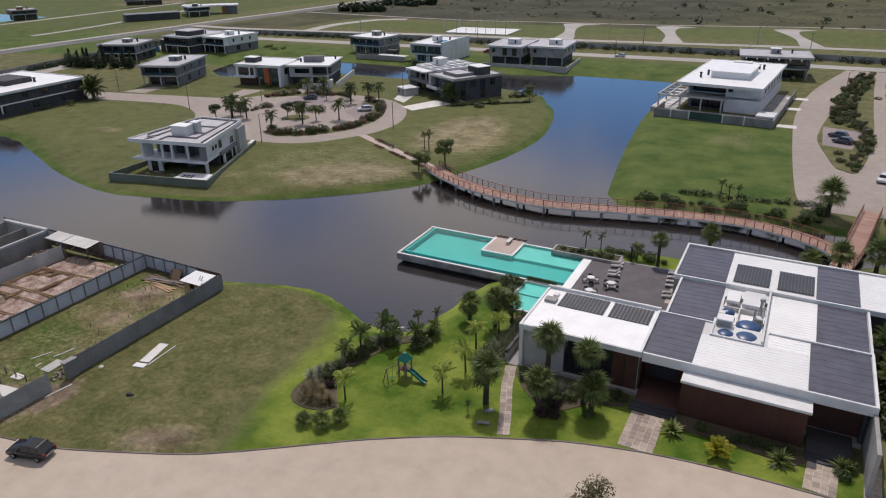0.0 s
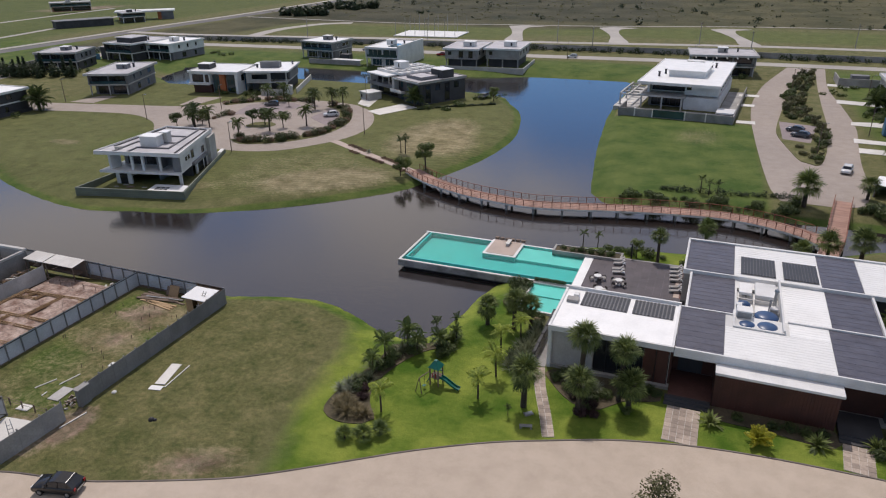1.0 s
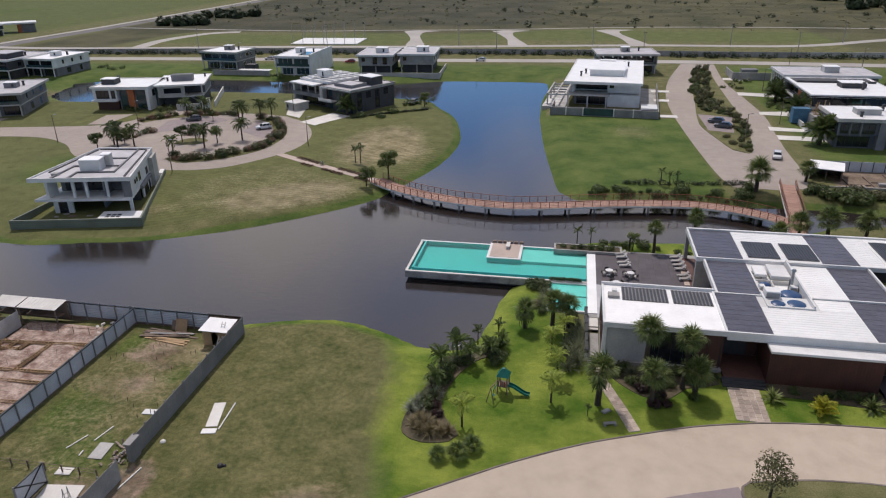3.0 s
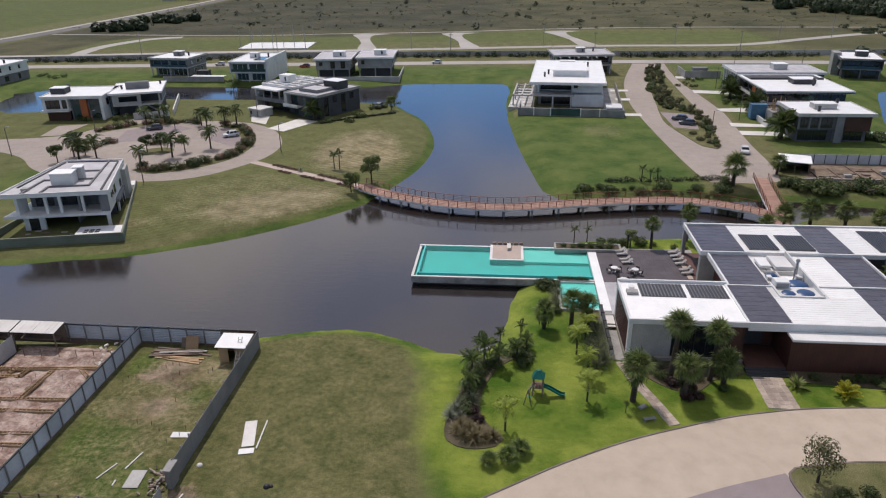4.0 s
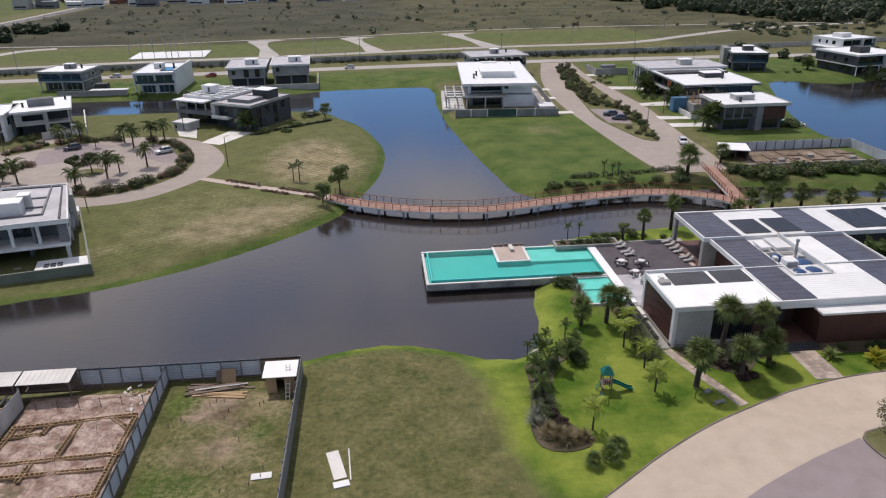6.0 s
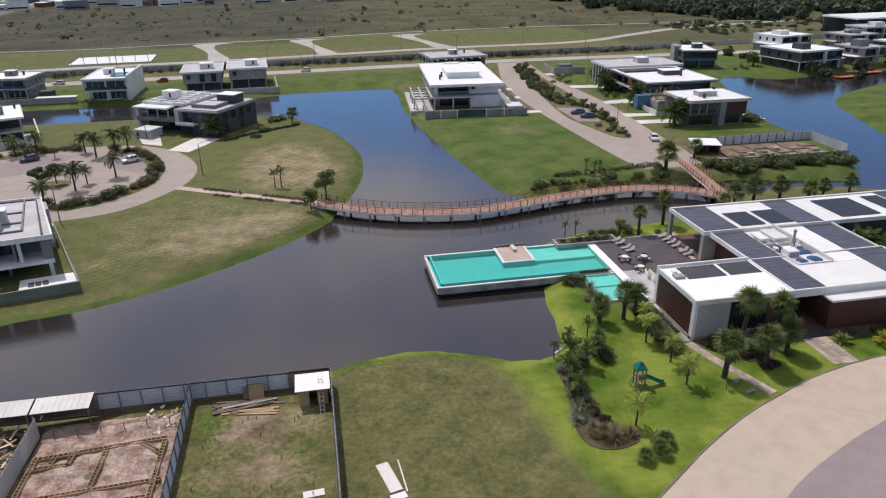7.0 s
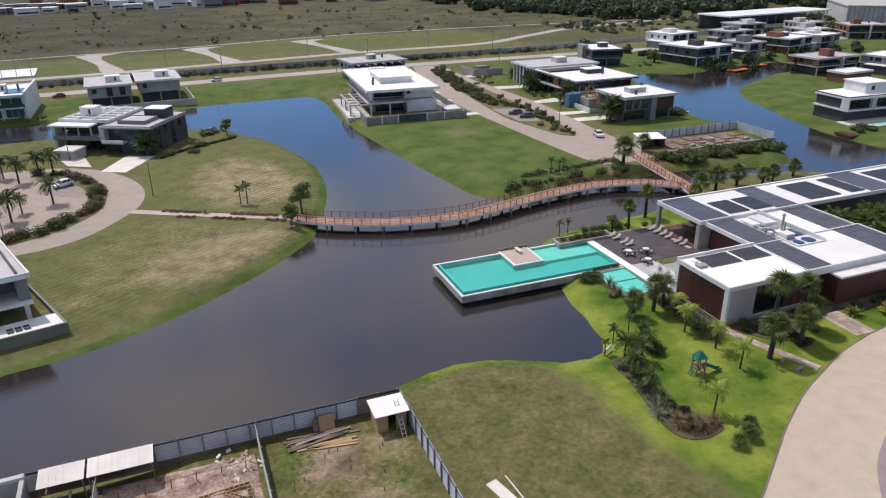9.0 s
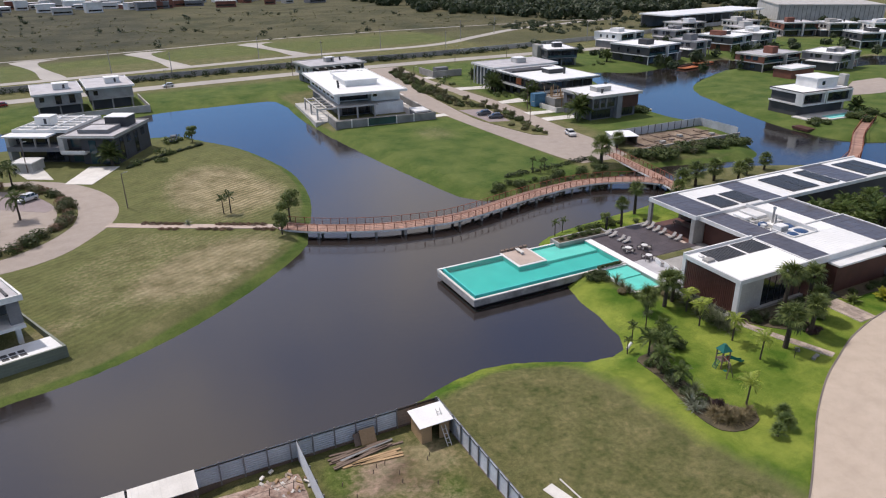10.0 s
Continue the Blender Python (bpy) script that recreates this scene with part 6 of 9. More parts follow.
for a0, a1 in ((2.2, 3.8), (4.4, 6.0), (6.6, 9.2)):
    R3.w("S", 0.4, a0, a1, 3.4, 5.6, 2)
for x in (1.6, 4.0, 6.2):
    R3.b("window_pier", GREYW, x, x + 0.3, 0.1, 0.4, 3.1, 5.9)
R3.w("S", 1.4, 2.4, 8.8, 0.3, 2.6, 4)
R3.w("S", 1.4, 12.5, 16.6, 0.3, 2.4, 3)
for k in range(3):
    R3.w("W", 1.6, 2 + 3.6 * k, 4.4 + 3.6 * k, 3.5, 5.5, 2)
R3.b("pool_terrace", COPING, 19.0, 25.5, 3.0, 9.5, -0.2, 0.35)
R3.b("pool", POOLL, 21.0, 25.0, 4.0, 8.5, 0.35, 0.4)
BS = House("scaffolded building shell wrapped in blue netting", 31.0, 171.5, 0, "building shell", "building_shell", "")
BS.b("shell", CONC, 0, 12, 2, 9, -0.2, 3.0)
BS.b("netting", NETTING, -3.6, 0.4, 7.0, 9.4, 0.2, 3.9, "blue construction netting")
rb = random.Random(77)
for k in range(16):
    x, y = 0.7 + 3.4 * rb.random(), 1.6 + 7.0 * rb.random()
    part("timber_post", Geo().bar((x, y, -0.2), (x + rb.uniform(-.5, .5), y, rb.uniform(3.6, 6.0)), 0.16, 0.16), WOOD, BS.ob, "raw timber prop")
for k in range(5):
    BS.b("timber_beam", WOOD, 0.4, 4.4, 1.6 + 1.5 * k, 1.75 + 1.5 * k, 3.0 + 0.3 * (k % 2), 3.2 + 0.3 * (k % 2))
BS.b("site_wall", COPING, -2.0, 8.0, -2.0, -1.75, -0.2, 1.4)
BS.b("site_wall", COPING, -2.25, -2.0, -2.0, 6.5, -0.2, 1.4)
LOT = thing("building_lot", "fenced building lot with corrugated sheets and bare soil", "building lot")
for k in range(13):
    part("fence_sheet", Geo().box(23.5 + k * 2.2, 25.65 + k * 2.2, 138.2, 138.28, -0.2, 2.0), FENCE, LOT)
    part("fence_post", Geo().box(23.4 + k * 2.2, 23.5 + k * 2.2, 138.1, 138.2, -0.2, 2.1), BLACK, LOT)
for k in range(6):
    part("fence_sheet", Geo().box(52.1, 52.18, 126 + k * 2.05, 128 + k * 2.05, -0.2, 2.0), FENCE, LOT)
# open-fronted site shelter, turned with the lot's entrance
def shelter(u, v):
    return (18.9 + 0.951 * u + 0.309 * v, 132.2 - 0.309 * u + 0.951 * v)


hut = part("shelter", Geo().prism([shelter(0, 0), shelter(0.12, 0), shelter(0.12, 5.6), shelter(0, 5.6)], -0.3, 2.2), CONCL, LOT, "open-fronted site shelter with pale side wall")
part("back_wall", Geo().prism([shelter(0.12, 5.48), shelter(5.6, 5.48), shelter(5.6, 5.6), shelter(0.12, 5.6)], -0.3, 2.2), WOODG, hut)
part("end_wall", Geo().prism([shelter(5.48, 0.1), shelter(5.6, 0.1), shelter(5.6, 5.48), shelter(5.48, 5.48)], -0.3, 2.2), WOODG, hut)
for u in (0.2, 2.8, 5.3):
    part("post", Geo().prism([shelter(u, 0), shelter(u + 0.12, 0), shelter(u + 0.12, 0.12), shelter(u, 0.12)], -0.3, 2.2), WOODG, hut)
part("roof", Geo().prism([shelter(-0.3, -0.3), shelter(5.8, -0.3), shelter(5.8, 5.8), shelter(-0.3, 5.8)], 2.2, 2.32), ROOFW, hut, "white sheet roof")
for k in range(6):
    part("foundation_beam", Geo().box(25 + k * 4.2, 25.25 + k * 4.2, 126.5 + (k % 3), 136.5 - 2 * (k % 2), -0.1, 0.22), WOODG, LOT)
    part("foundation_beam", Geo().box(25.4 + k * 4.2, 29.0 + k * 4.2, 129.0 + 1.9 * (k % 3), 129.25 + 1.9 * (k % 3), -0.1, 0.2), WOODG, LOT)
    part("debris", Geo().box(26.2 + k * 4.0, 27.6 + k * 4.0, 127.4 + 1.3 * (k % 4), 128.3 + 1.3 * (k % 4), -0.1, 0.35 + 0.2 * (k % 2)), CONC if k % 2 else RUSTY, LOT)
part("low_wall", Geo().box(19.4, 52, 125.0, 125.3, -0.6, 0.9), CONC, LOT, "grey lot wall")

R4 = modern_house("dark house with pale stair tower and white bands", 75.2, 241.2, -14, 12.5, 18, DARKW, DARKW, 51, 6.4, ROOFW, None, 0.3, "house", True, None, None, GREYW)
R4.b("stair_tower", CONC, -1.4, 1.0, 8, 14, -0.2, 7.4)
LOWH = House("low unfinished grey walls on a lawn beside the road", 24.5, 241, 0, "wall", "unfinished_wall", "")
LOWH.b("wall", CONC, 0, 12, 0, 0.3, -0.2, 2.4)
LOWH.b("wall", CONC, 0, 0.3, 0.3, 12, -0.2, 2.4)
LOWH.b("wall", GREYW, 4, 9, 5, 8, -0.2, 2.6)
far_list = [("white block house at the end of the lake", 137, 270.5, 14, 18, 16, WHITE, WHITE, 61), ("black house with white balcony bands by the water", 112.3, 224.6, 10, 20, 20, DARKW, DARKW, 62),
            ("grey house with a white roof by the water", 143.8, 230.5, 12, 11, 14, GREYW, GREYW, 63), ("dark house with a brick side wall", 168.9, 234, 14, 17, 18, DARKW, BRICK, 64),
            ("pale grey house with a white roof", 190, 237, 14, 16, 16, CONCL, GREYW, 65), ("red-brown house with white roof slabs by the lake", 134.2, 188.0, 3, 21, 13, BRICK, DARKW, 66),
            ("grey house with a large white roof", 160.5, 176, 12, 16, 15, GREYW, CONC, 67),
            ("grey house with red-brown upper floor", 236, 262, -25, 18, 16, BRICK, GREYW, 68), ("grey house in a dense row", 254, 249, -25, 16, 15, CONC, GREYW, 69),
            ("white house in a dense row", 270, 236, -25, 16, 15, WHITE, GREYW, 70), ("grey house among trees", 168, 268, 10, 16, 14, GREYW, CONC, 71), ("white house in a dense row", 206, 262, -10, 15, 14, CONCL, GREYW, 72),
            ("white house in a dense row", 288, 222, -25, 16, 14, WHITE, CONC, 73), ("dark house in a dense row", 225, 212, -20, 17, 14, DARKW, GREYW, 74), ("grey house in a dense row", 196, 292, 0, 16, 14, CONC, GREYW, 75), ("pale house in a dense row", 228, 285, -10, 15, 13, CONCL, WHITE, 76)]
for lab, x, y, a, w, d, m1, m2, sd in far_list:
    hh = random.Random(sd).uniform(5.8, 6.8)
    FH_ = modern_house(lab, x, y, a, w, d, m1, m2, sd, hh, random.Random(sd + 5).choice((ROOFW, ROOFG)), None, random.Random(sd + 9).choice((0.05, 0.1, 0.5)))
    rq = random.Random(sd + 3)
    u0, v0 = rq.uniform(0.1, 0.5) * w, rq.uniform(0.2, 0.45) * d
    FH_.b("stair_block", rq.choice((m1, m2, WHITE)), u0, u0 + rq.uniform(3, 6), v0, v0 + rq.uniform(3, 6), hh - 0.3, hh + rq.uniform(1.4, 2.6))
    sx = -3.4 if sd % 2 else w
    FH_.b("lower_wing", rq.choice((m1, GREYW, DARKW)), sx, sx + 3.4, 1.5, d * 0.75, -0.2, 3.0)
    FH_.b("lower_wing_roof", rq.choice((ROOFW, ROOFG)), sx - 0.2, sx + 3.6, 1.2, d * 0.75 + 0.3, 3.0, 3.25)
    FH_.b("terrace_fin", rq.choice((WHITE, CONCL)), w * 0.55, w * 0.55 + 0.4, -0.9, 0.6, -0.2, hh)
H6 = House("low brick annex with white roof beside the lake house", 131, 173.5, 4, "annex", "annex", "")
H6.b("body", BRICK, 0, 13, 0, 7, -0.2, 3.0)
H6.roof(-0.3, 13.3, -0.3, 7.3, 3.3, ROOFW)
H8 = House("white house with two large framed upper verandas and a chimney", 81.5, 131.5, -3)
H8.b("ground_floor", DARKW, 0.6, 18, 1.5, 11, -0.2, 3.0)
for x0, x1 in ((0.0, 8.6), (9.0, 19.0)):
    H8.b("frame_base", WHITE, x0, x1, -0.4, 11, 3.0, 3.4)
    H8.b("frame_top", WHITE, x0, x1, -0.4, 11, 6.0, 6.5)
    H8.b("frame_side", WHITE, x0, x0 + 0.4, -0.4, 2.0, 3.4, 6.0)
    H8.b("frame_side", WHITE, x1 - 0.4, x1, -0.4, 2.0, 3.4, 6.0)
    # dark wall and glass near the front stand in for the verandas' shaded depth
    H8.b("inner_wall", DARKW, x0 + 0.4, x1 - 0.4, 0.5, 0.8, 3.4, 6.0)
    H8.w("S", 0.5, x0 + 0.5, x1 - 0.5, 3.45, 5.95, 3)
H8.b("upper_core", DARKW, 0.5, 18.5, 2.2, 10.6, 3.6, 6.0)
H8.roof(0, 19, 0, 11.2, 6.6, ROOFW, DARKW, 0.15, 0.1)
H8.b("roof_room", WHITE, 8.5, 16.5, 3, 10, 6.65, 9.2)
H8.w("S", 3.0, 10.5, 11.6, 7.4, 8.5, 1)
H8.b("roof_room_cap", ROOFW, 8.2, 16.8, 2.7, 10.3, 9.2, 9.4)
H8.b("chimney", CONCL, 19.2, 20.8, 3, 5, -0.2, 9.6)
H8.b("terrace", COPING, -1, 19, -6, 1.5, -0.3, 0.25)
H8.b("pool", POOLL, 6, 17.5, -5.2, -2.2, 0.25, 0.3)
H8.b("lake_deck", RUST, -8, -1, -10, -5, -0.9, -0.3, "timber lake deck")
for x, y, a in ((121, 213, 10), (135, 219, 8)):
    dk = thing("boat_deck", "small reddish timber deck standing at the water", "deck", pose(x, y, 0, 0, 0, a), "lake decks")
    part("platform", Geo().box(0, 9, 0, 4, -1.0, -0.7), ORANGE, dk)
    part("bench", Geo().box(1, 8, 3, 3.5, -0.7, -0.1), RUST, dk)

hall = thing("market_hall", "long open hall with a white sheet roof on steel posts", "hall", pose(211, 316, 0, 0, 0, 6))
part("roof", Geo().box(0, 85, 0, 24, 7.2, 7.9), ROOFW, hall)
for k in range(12):
    part("post", Geo().box(1 + k * 7.4, 1.4 + k * 7.4, 1, 1.4, -0.2, 7.2), GREYW, hall)
part("back_wall", Geo().box(0, 85, 22, 22.4, -0.2, 7.2), GREYW, hall)
ware = thing("warehouse", "large pale ribbed warehouse with a low pitched roof", "warehouse", pose(300, 318, 0, 0, 0, -38))
part("body", Geo().prism([(0, 0), (60, 0), (60, 60), (0, 60)], -0.2, 9.5), CONCL, ware)
for k in range(24):
    part("rib", Geo().box(1.2 + k * 2.5, 1.5 + k * 2.5, -0.12, 0, 0, 9.4), GREYW, ware)
part("roof", Geo().box(-0.6, 60.6, -0.6, 60.6, 9.5, 10.2), CONCL, ware)
# far town, seen beyond the pasture
rt = random.Random(8)
for k in range(84):
    x, y = -360 + k * 5.6 + rt.uniform(-4, 4), 665 + rt.uniform(-25, 90) + k * 0.4
    tb = thing("far_building", "small pale building of the distant town", "building", pose(x, y, 0, 0, 0, rt.uniform(-20, 20)), "distant town")
    w, d, h = rt.uniform(8, 18), rt.uniform(8, 14), rt.uniform(3.5, 8)
    part("body", Geo().box(0, w, 0, d, -0.2, h), rt.choice((WHITE, WHITE, CONCL, CONCL, GREYW, BRICK)), tb)
    part("roof", Geo().box(-0.4, w + 0.4, -0.4, d + 0.4, h, h + 0.3), rt.choice((ROOFW, ROOFG, ROOFG)), tb)
    part("window_band", Geo().box(1, w - 1, -0.1, 0, 1.2, 2.4), GLASS, tb)
gate = thing("gatehouse", "white and orange gatehouse by the highway", "gatehouse", pose(-352, 330, 0, 0, 0, 40))
part("roof", Geo().box(0, 34, 0, 12, 4.6, 5.4), WHITE, gate)
for x in (2, 12, 24):
    part("pier", Geo().box(x, x + 2.4, 2, 9, -0.2, 4.6), ORANGE, gate)
part("office", Geo().box(26, 33, 2, 10, -0.2, 4.6), GREYW, gate)
gate2 = thing("low_building", "low dark building by the highway", "building", pose(-352, 288, 0, 0, 0, 60))
part("body", Geo().box(0, 30, 0, 9, -0.2, 3.6), DARKW, gate2)
part("roof", Geo().box(-0.5, 30.5, -0.5, 9.5, 3.6, 4.0), GREYW, gate2)
slabw = thing("sports_court", "white roofless court with tall lighting poles", "court", pose(-160, 313, 0, 0, 0, 4))
part("floor", Geo().box(0, 32, 0, 22, 0.05, 0.4), WHITE, slabw)
for k in range(14):
    part("pole", Geo().tube((1 + (k % 7) * 5, 0.6 + 20.8 * (k // 7), 0.4), (1 + (k % 7) * 5, 0.6 + 20.8 * (k // 7), 8.5), 0.13, 0.09, 6), STEEL, slabw)
# boundary walls at the back of the estate
bw = thing("boundary_wall", "long grey concrete boundary wall behind the back road", "wall", kind="structure")
bl = dense([(-248, 60), (-247.5, 146), (-249.5, 160), (-252, 178), (-258, 215), (-262, 262), (-250, 272), (-219, 277), (-134, 287), (-40, 293), (30, 293), (80, 295.5), (158, 304), (196, 312), (260, 322)], 8, False)
for p, q in zip(bl, bl[1:]):
    part("panel", Geo().bar((*p, 0.95), (*q, 0.95), 0.2, 2.3), CONCL if p[0] > 60 else CONC, bw)

for x, y, a, w, d, m1, m2, sd, lab in ((-425, 268, 70, 14, 12, BRICK, DARKW, 81, "dark red house on the lots across the highway"), (-338, 322, 60, 13, 11, DARKW, DARKW, 82, "black house beside the highway"), (-446, 366, 50, 26, 14, CONCL, BRICK, 83, "pale building with a red base across the highway")):
    modern_house(lab, x, y, a, w, d, m1, m2, sd, 5.6, ROOFG, None, 0.2)

# ---- plants ----
def xf(points, m):
    return [tuple(m @ Vector(p)) for p in points]


def fan_leaf(g, m, r=1.1, stalk=0.75, blades=17, rng=random):
    """A palmate leaf: a stalk, then stiff pointed blades joined near its end."""
    g.face(xf([(0, -0.035, 0), (stalk, -0.025, 0.05), (stalk, 0.025, 0.05), (0, 0.035, 0)], m))
    step = radians(205) / (blades - 1)
    for i in range(blades):
        a = radians(-102.5) + step * i
        c, s = math.cos(a), math.sin(a)
        L = r * (0.68 + 0.36 * math.cos(a * 0.75)) * (0.86 + 0.28 * ((i * 7) % 5) / 5)
        q = 0.58 * L
        w = q * math.tan(step / 2) * 0.84
        up = 0.07 * r if i % 2 else -0.02 * r
        mid = (stalk + c * q, s * q, 0.05 + up)
        g.face(xf([(stalk, 0, 0.05), (mid[0] + s * w, mid[1] - c * w, mid[2]), (stalk + c * L, s * L, -0.24 * r), (mid[0] - s * w, mid[1] + c * w, mid[2])], m))


def feather_leaf(g, m, length=2.0, droop=0.9, pairs=15):
    """A pinnate leaf: an arching rib with narrow leaflets on both sides."""
    def rib(t):
        return Vector((length * t * (1 - 0.18 * t * droop), 0, length * (0.42 * t - 0.62 * droop * t * t)))
    lw, lwid = 0.27 * length, 0.04 * length
    prev = rib(0)
    for i in range(1, pairs + 1):
        t = i / pairs
        p = rib(t)
        g.face(xf([prev + Vector((0, -0.018, 0)), p + Vector((0, -0.014, 0)), p + Vector((0, 0.014, 0)), prev + Vector((0, 0.018, 0))], m))
        L = lw * math.sin(math.pi * min(0.97, 0.18 + 0.8 * t)) + 0.03 * length
        for s in (-1, 1):
            tip = p + Vector((0.42 * L, s * L * 0.85, -0.30 * L))
            mid = p + Vector((0.22 * L, s * L * 0.5, -0.03 * L))
            g.face(xf([p, mid + Vector((-lwid, 0, 0)), tip, mid + Vector((lwid, 0, 0))], m))
        prev = p


def palm_trunk(h, r0, r1, rng, lean=0.0):
    g = Geo()
    n = max(5, int(h / 0.28))
    for i in range(n):
        z0, z1 = h * i / n - 0.15, h * (i + 1) / n - 0.15
        ra = r0 + (r1 - r0) * i / n
        x0, x1 = lean * (i / n) ** 2, lean * ((i + 1) / n) ** 2
        g.tube((x0, 0, z0), (x1, 0, z1 + 0.03), ra * 0.92, ra * 1.1, 8)
    return g


def frond_poses(n, rng, lo, hi):
    out = []
    for i in range(n):
        yaw = i * 137.5 + rng.uniform(-22, 22)
        el = lo + (hi - lo) * ((i + 0.5) / n)
        out.append((yaw, el + rng.uniform(-12, 12), rng.uniform(0.78, 1.18)))
    return out


def make_palm(name, label, kind, h, n, seed, single, size=1.0, mat=None, lo=-50, hi=82, r0=0.24, droop=0.9, group="palms", at=(0, 0)):
    """kind: fan or feather. single: each leaf an object of its own."""
    rng = random.Random(seed)
    ob = thing(name, label, "palm", pose(at[0], at[1], 0), group)
    part("trunk", palm_trunk(h, r0, r0 * 0.72, rng), TRUNK, ob)
    mat = mat or (L_FAN if kind == "fan" else L_FEA)

    def leaf(g, m):
        if kind == "fan":
            fan_leaf(g, m, 0.98 * size, 0.78 * size)
        else:
            feather_leaf(g, m, 2.0 * size, droop)
    if single:
        meshes = []
        for k in range(2):
            g = Geo()
            leaf(g, Matrix.Identity(4))
            meshes.append(g.mesh("frond", mat))
        for i, (yaw, el, s) in enumerate(frond_poses(n, rng, lo, hi)):
            place("frond", meshes[i % 2], pose(0, 0, h - 0.05, 0, -el, yaw) @ pose(0, 0, 0, rng.uniform(-35, 35)) @ Matrix.Scale(s, 4), ob)
    else:
        g = Geo()
        for yaw, el, s in frond_poses(n, rng, lo, hi):
            leaf(g, pose(0, 0, h - 0.05, 0, -el, yaw) @ pose(0, 0, 0, rng.uniform(-25, 25)) @ Matrix.Scale(s, 4))
        part("crown", g, mat, ob)
    return ob


def cloud(g, cx, cy, cz, rx, ry, rz, n, size, rng, shell=0.45):
    """Leaves scattered through a rounded body, facing outwards unevenly."""
    r = np.random.default_rng(rng.randrange(1 << 30))
    d = r.normal(size=(n, 3))
    d *= (r.uniform(shell ** 3, 1, (n, 1)) ** (1 / 3)) / np.linalg.norm(d, axis=1, keepdims=True)
    p = np.array((cx, cy, cz)) + d * np.array((rx, ry, rz))
    p[:, 2] = np.maximum(0.02, p[:, 2])
    nrm = d / np.linalg.norm(d, axis=1, keepdims=True) + r.uniform((-.7, -.7, -.3), (.7, .7, .9), (n, 3))
    u = np.cross(nrm, r.normal(size=(n, 3)))
    u /= np.linalg.norm(u, axis=1, keepdims=True)
    w = np.cross(nrm, u)
    w /= np.linalg.norm(w, axis=1, keepdims=True)
    s = size * r.uniform(0.6, 1.35, (n, 1))
    k = len(g.v)
    g.v += [tuple(v) for v in np.stack([p - u * s, p + w * s * 0.55, p + u * s * 1.15, p - w * s * 0.55], 1).reshape(-1, 3).tolist()]
    g.f += [(k + 4 * i, k + 4 * i + 1, k + 4 * i + 2, k + 4 * i + 3) for i in range(n)]


def make_shrub(name, label, r, h, n, size, mat, seed, lobes=4, group="shrubs"):
    rng = random.Random(seed)
    ob = thing(name, label, "shrub", None, group)
    g, st = Geo(), Geo()
    for k in range(lobes):
        a = 6.28 * k / lobes + rng.uniform(-.4, .4)
        d = r * rng.uniform(0.25, 0.55)
        x, y = d * math.cos(a), d * math.sin(a)
        hh = h * rng.uniform(0.65, 1.0)
        cloud(g, x, y, hh * 0.52, r * 0.62, r * 0.62, hh * 0.5, n // lobes, size, rng)
        st.tube((x * 0.2, y * 0.2, -0.1), (x, y, hh * 0.6), 0.04, 0.02, 5)
    part("crown", g, mat, ob)
    part("woody_base", st, TRUNK, ob)
    return ob


def make_spiky(name, label, n, length, mat, seed, lo=5, hi=80, width=0.07, group="spiky plants", trunk=0.0):
    rng = random.Random(seed)
    ob = thing(name, label, "plant", None, group)
    g = Geo()
    for yaw, el, s in frond_poses(n, rng, lo, hi):
        m = pose(0, 0, trunk + 0.05, 0, -el, yaw) @ Matrix.Scale(s, 4)
        L = length
        g.face(xf([(0, -width / 2, 0), (L * 0.5, -width, 0.06 * L), (L * 0.5, width, 0.06 * L), (0, width / 2, 0)], m))
        g.face(xf([(L * 0.5, -width, 0.06 * L), (L, 0, -0.12 * L), (L * 0.5, width, 0.06 * L)], m))
    part("foliage", g, mat, ob)
    part("stem", Geo().tube((0, 0, -0.2), (0, 0, trunk + 0.12), 0.16, 0.12, 7), TRUNK, ob)
    return ob


def make_tree(name, label, h, r, n, size, mat, seed, group="trees", sparse=0.5):
    rng = random.Random(seed)
    ob = thing(name, label, "tree", None, group)
    t, g = Geo(), Geo()
    t.tube((0, 0, -0.2), (0.05, 0, h * 0.45), 0.035 * h, 0.024 * h, 8)
    for k in range(7):
        a = 6.28 * k / 7 + rng.uniform(-.3, .3)
        e = Vector((math.cos(a) * r * rng.uniform(.45, .8), math.sin(a) * r * rng.uniform(.45, .8), h * rng.uniform(.55, .92)))
        t.tube((0.05, 0, h * rng.uniform(.32, .46)), tuple(e), 0.014 * h, 0.006 * h, 5)
        q = r * rng.uniform(.45, .62)
        cloud(g, e.x, e.y, e.z, q, q, q * 0.8, n // 8, size, rng, sparse)
    cloud(g, 0, 0, h * 0.85, r * .45, r * .45, h * .14, n // 8, size, rng, sparse)
    part("trunk", t, TRUNK, ob)
    part("crown", g, mat, ob)
    return ob


EDGES = [(np.array(p), np.roll(np.array(p), -1, 0)) for p in LANDS]


def height_at(x, y):
    """Height of the ground at one place."""
    best = 1e9
    for a, b in EDGES:
        e = b - a
        q = np.array((x, y)) - a
        t = np.clip((q * e).sum(1) / ((e * e).sum(1) + 1e-12), 0, 1)[:, None]
        d = float(np.hypot(*(q - t * e).T).min())
        hit = ((a[:, 1] > y) != (b[:, 1] > y)) & (x < e[:, 0] * (y - a[:, 1]) / (e[:, 1] + 1e-12) + a[:, 0])
        best = min(best, -d if hit.sum() % 2 else d)
    return float(ground_z(np.array([best]))[0])


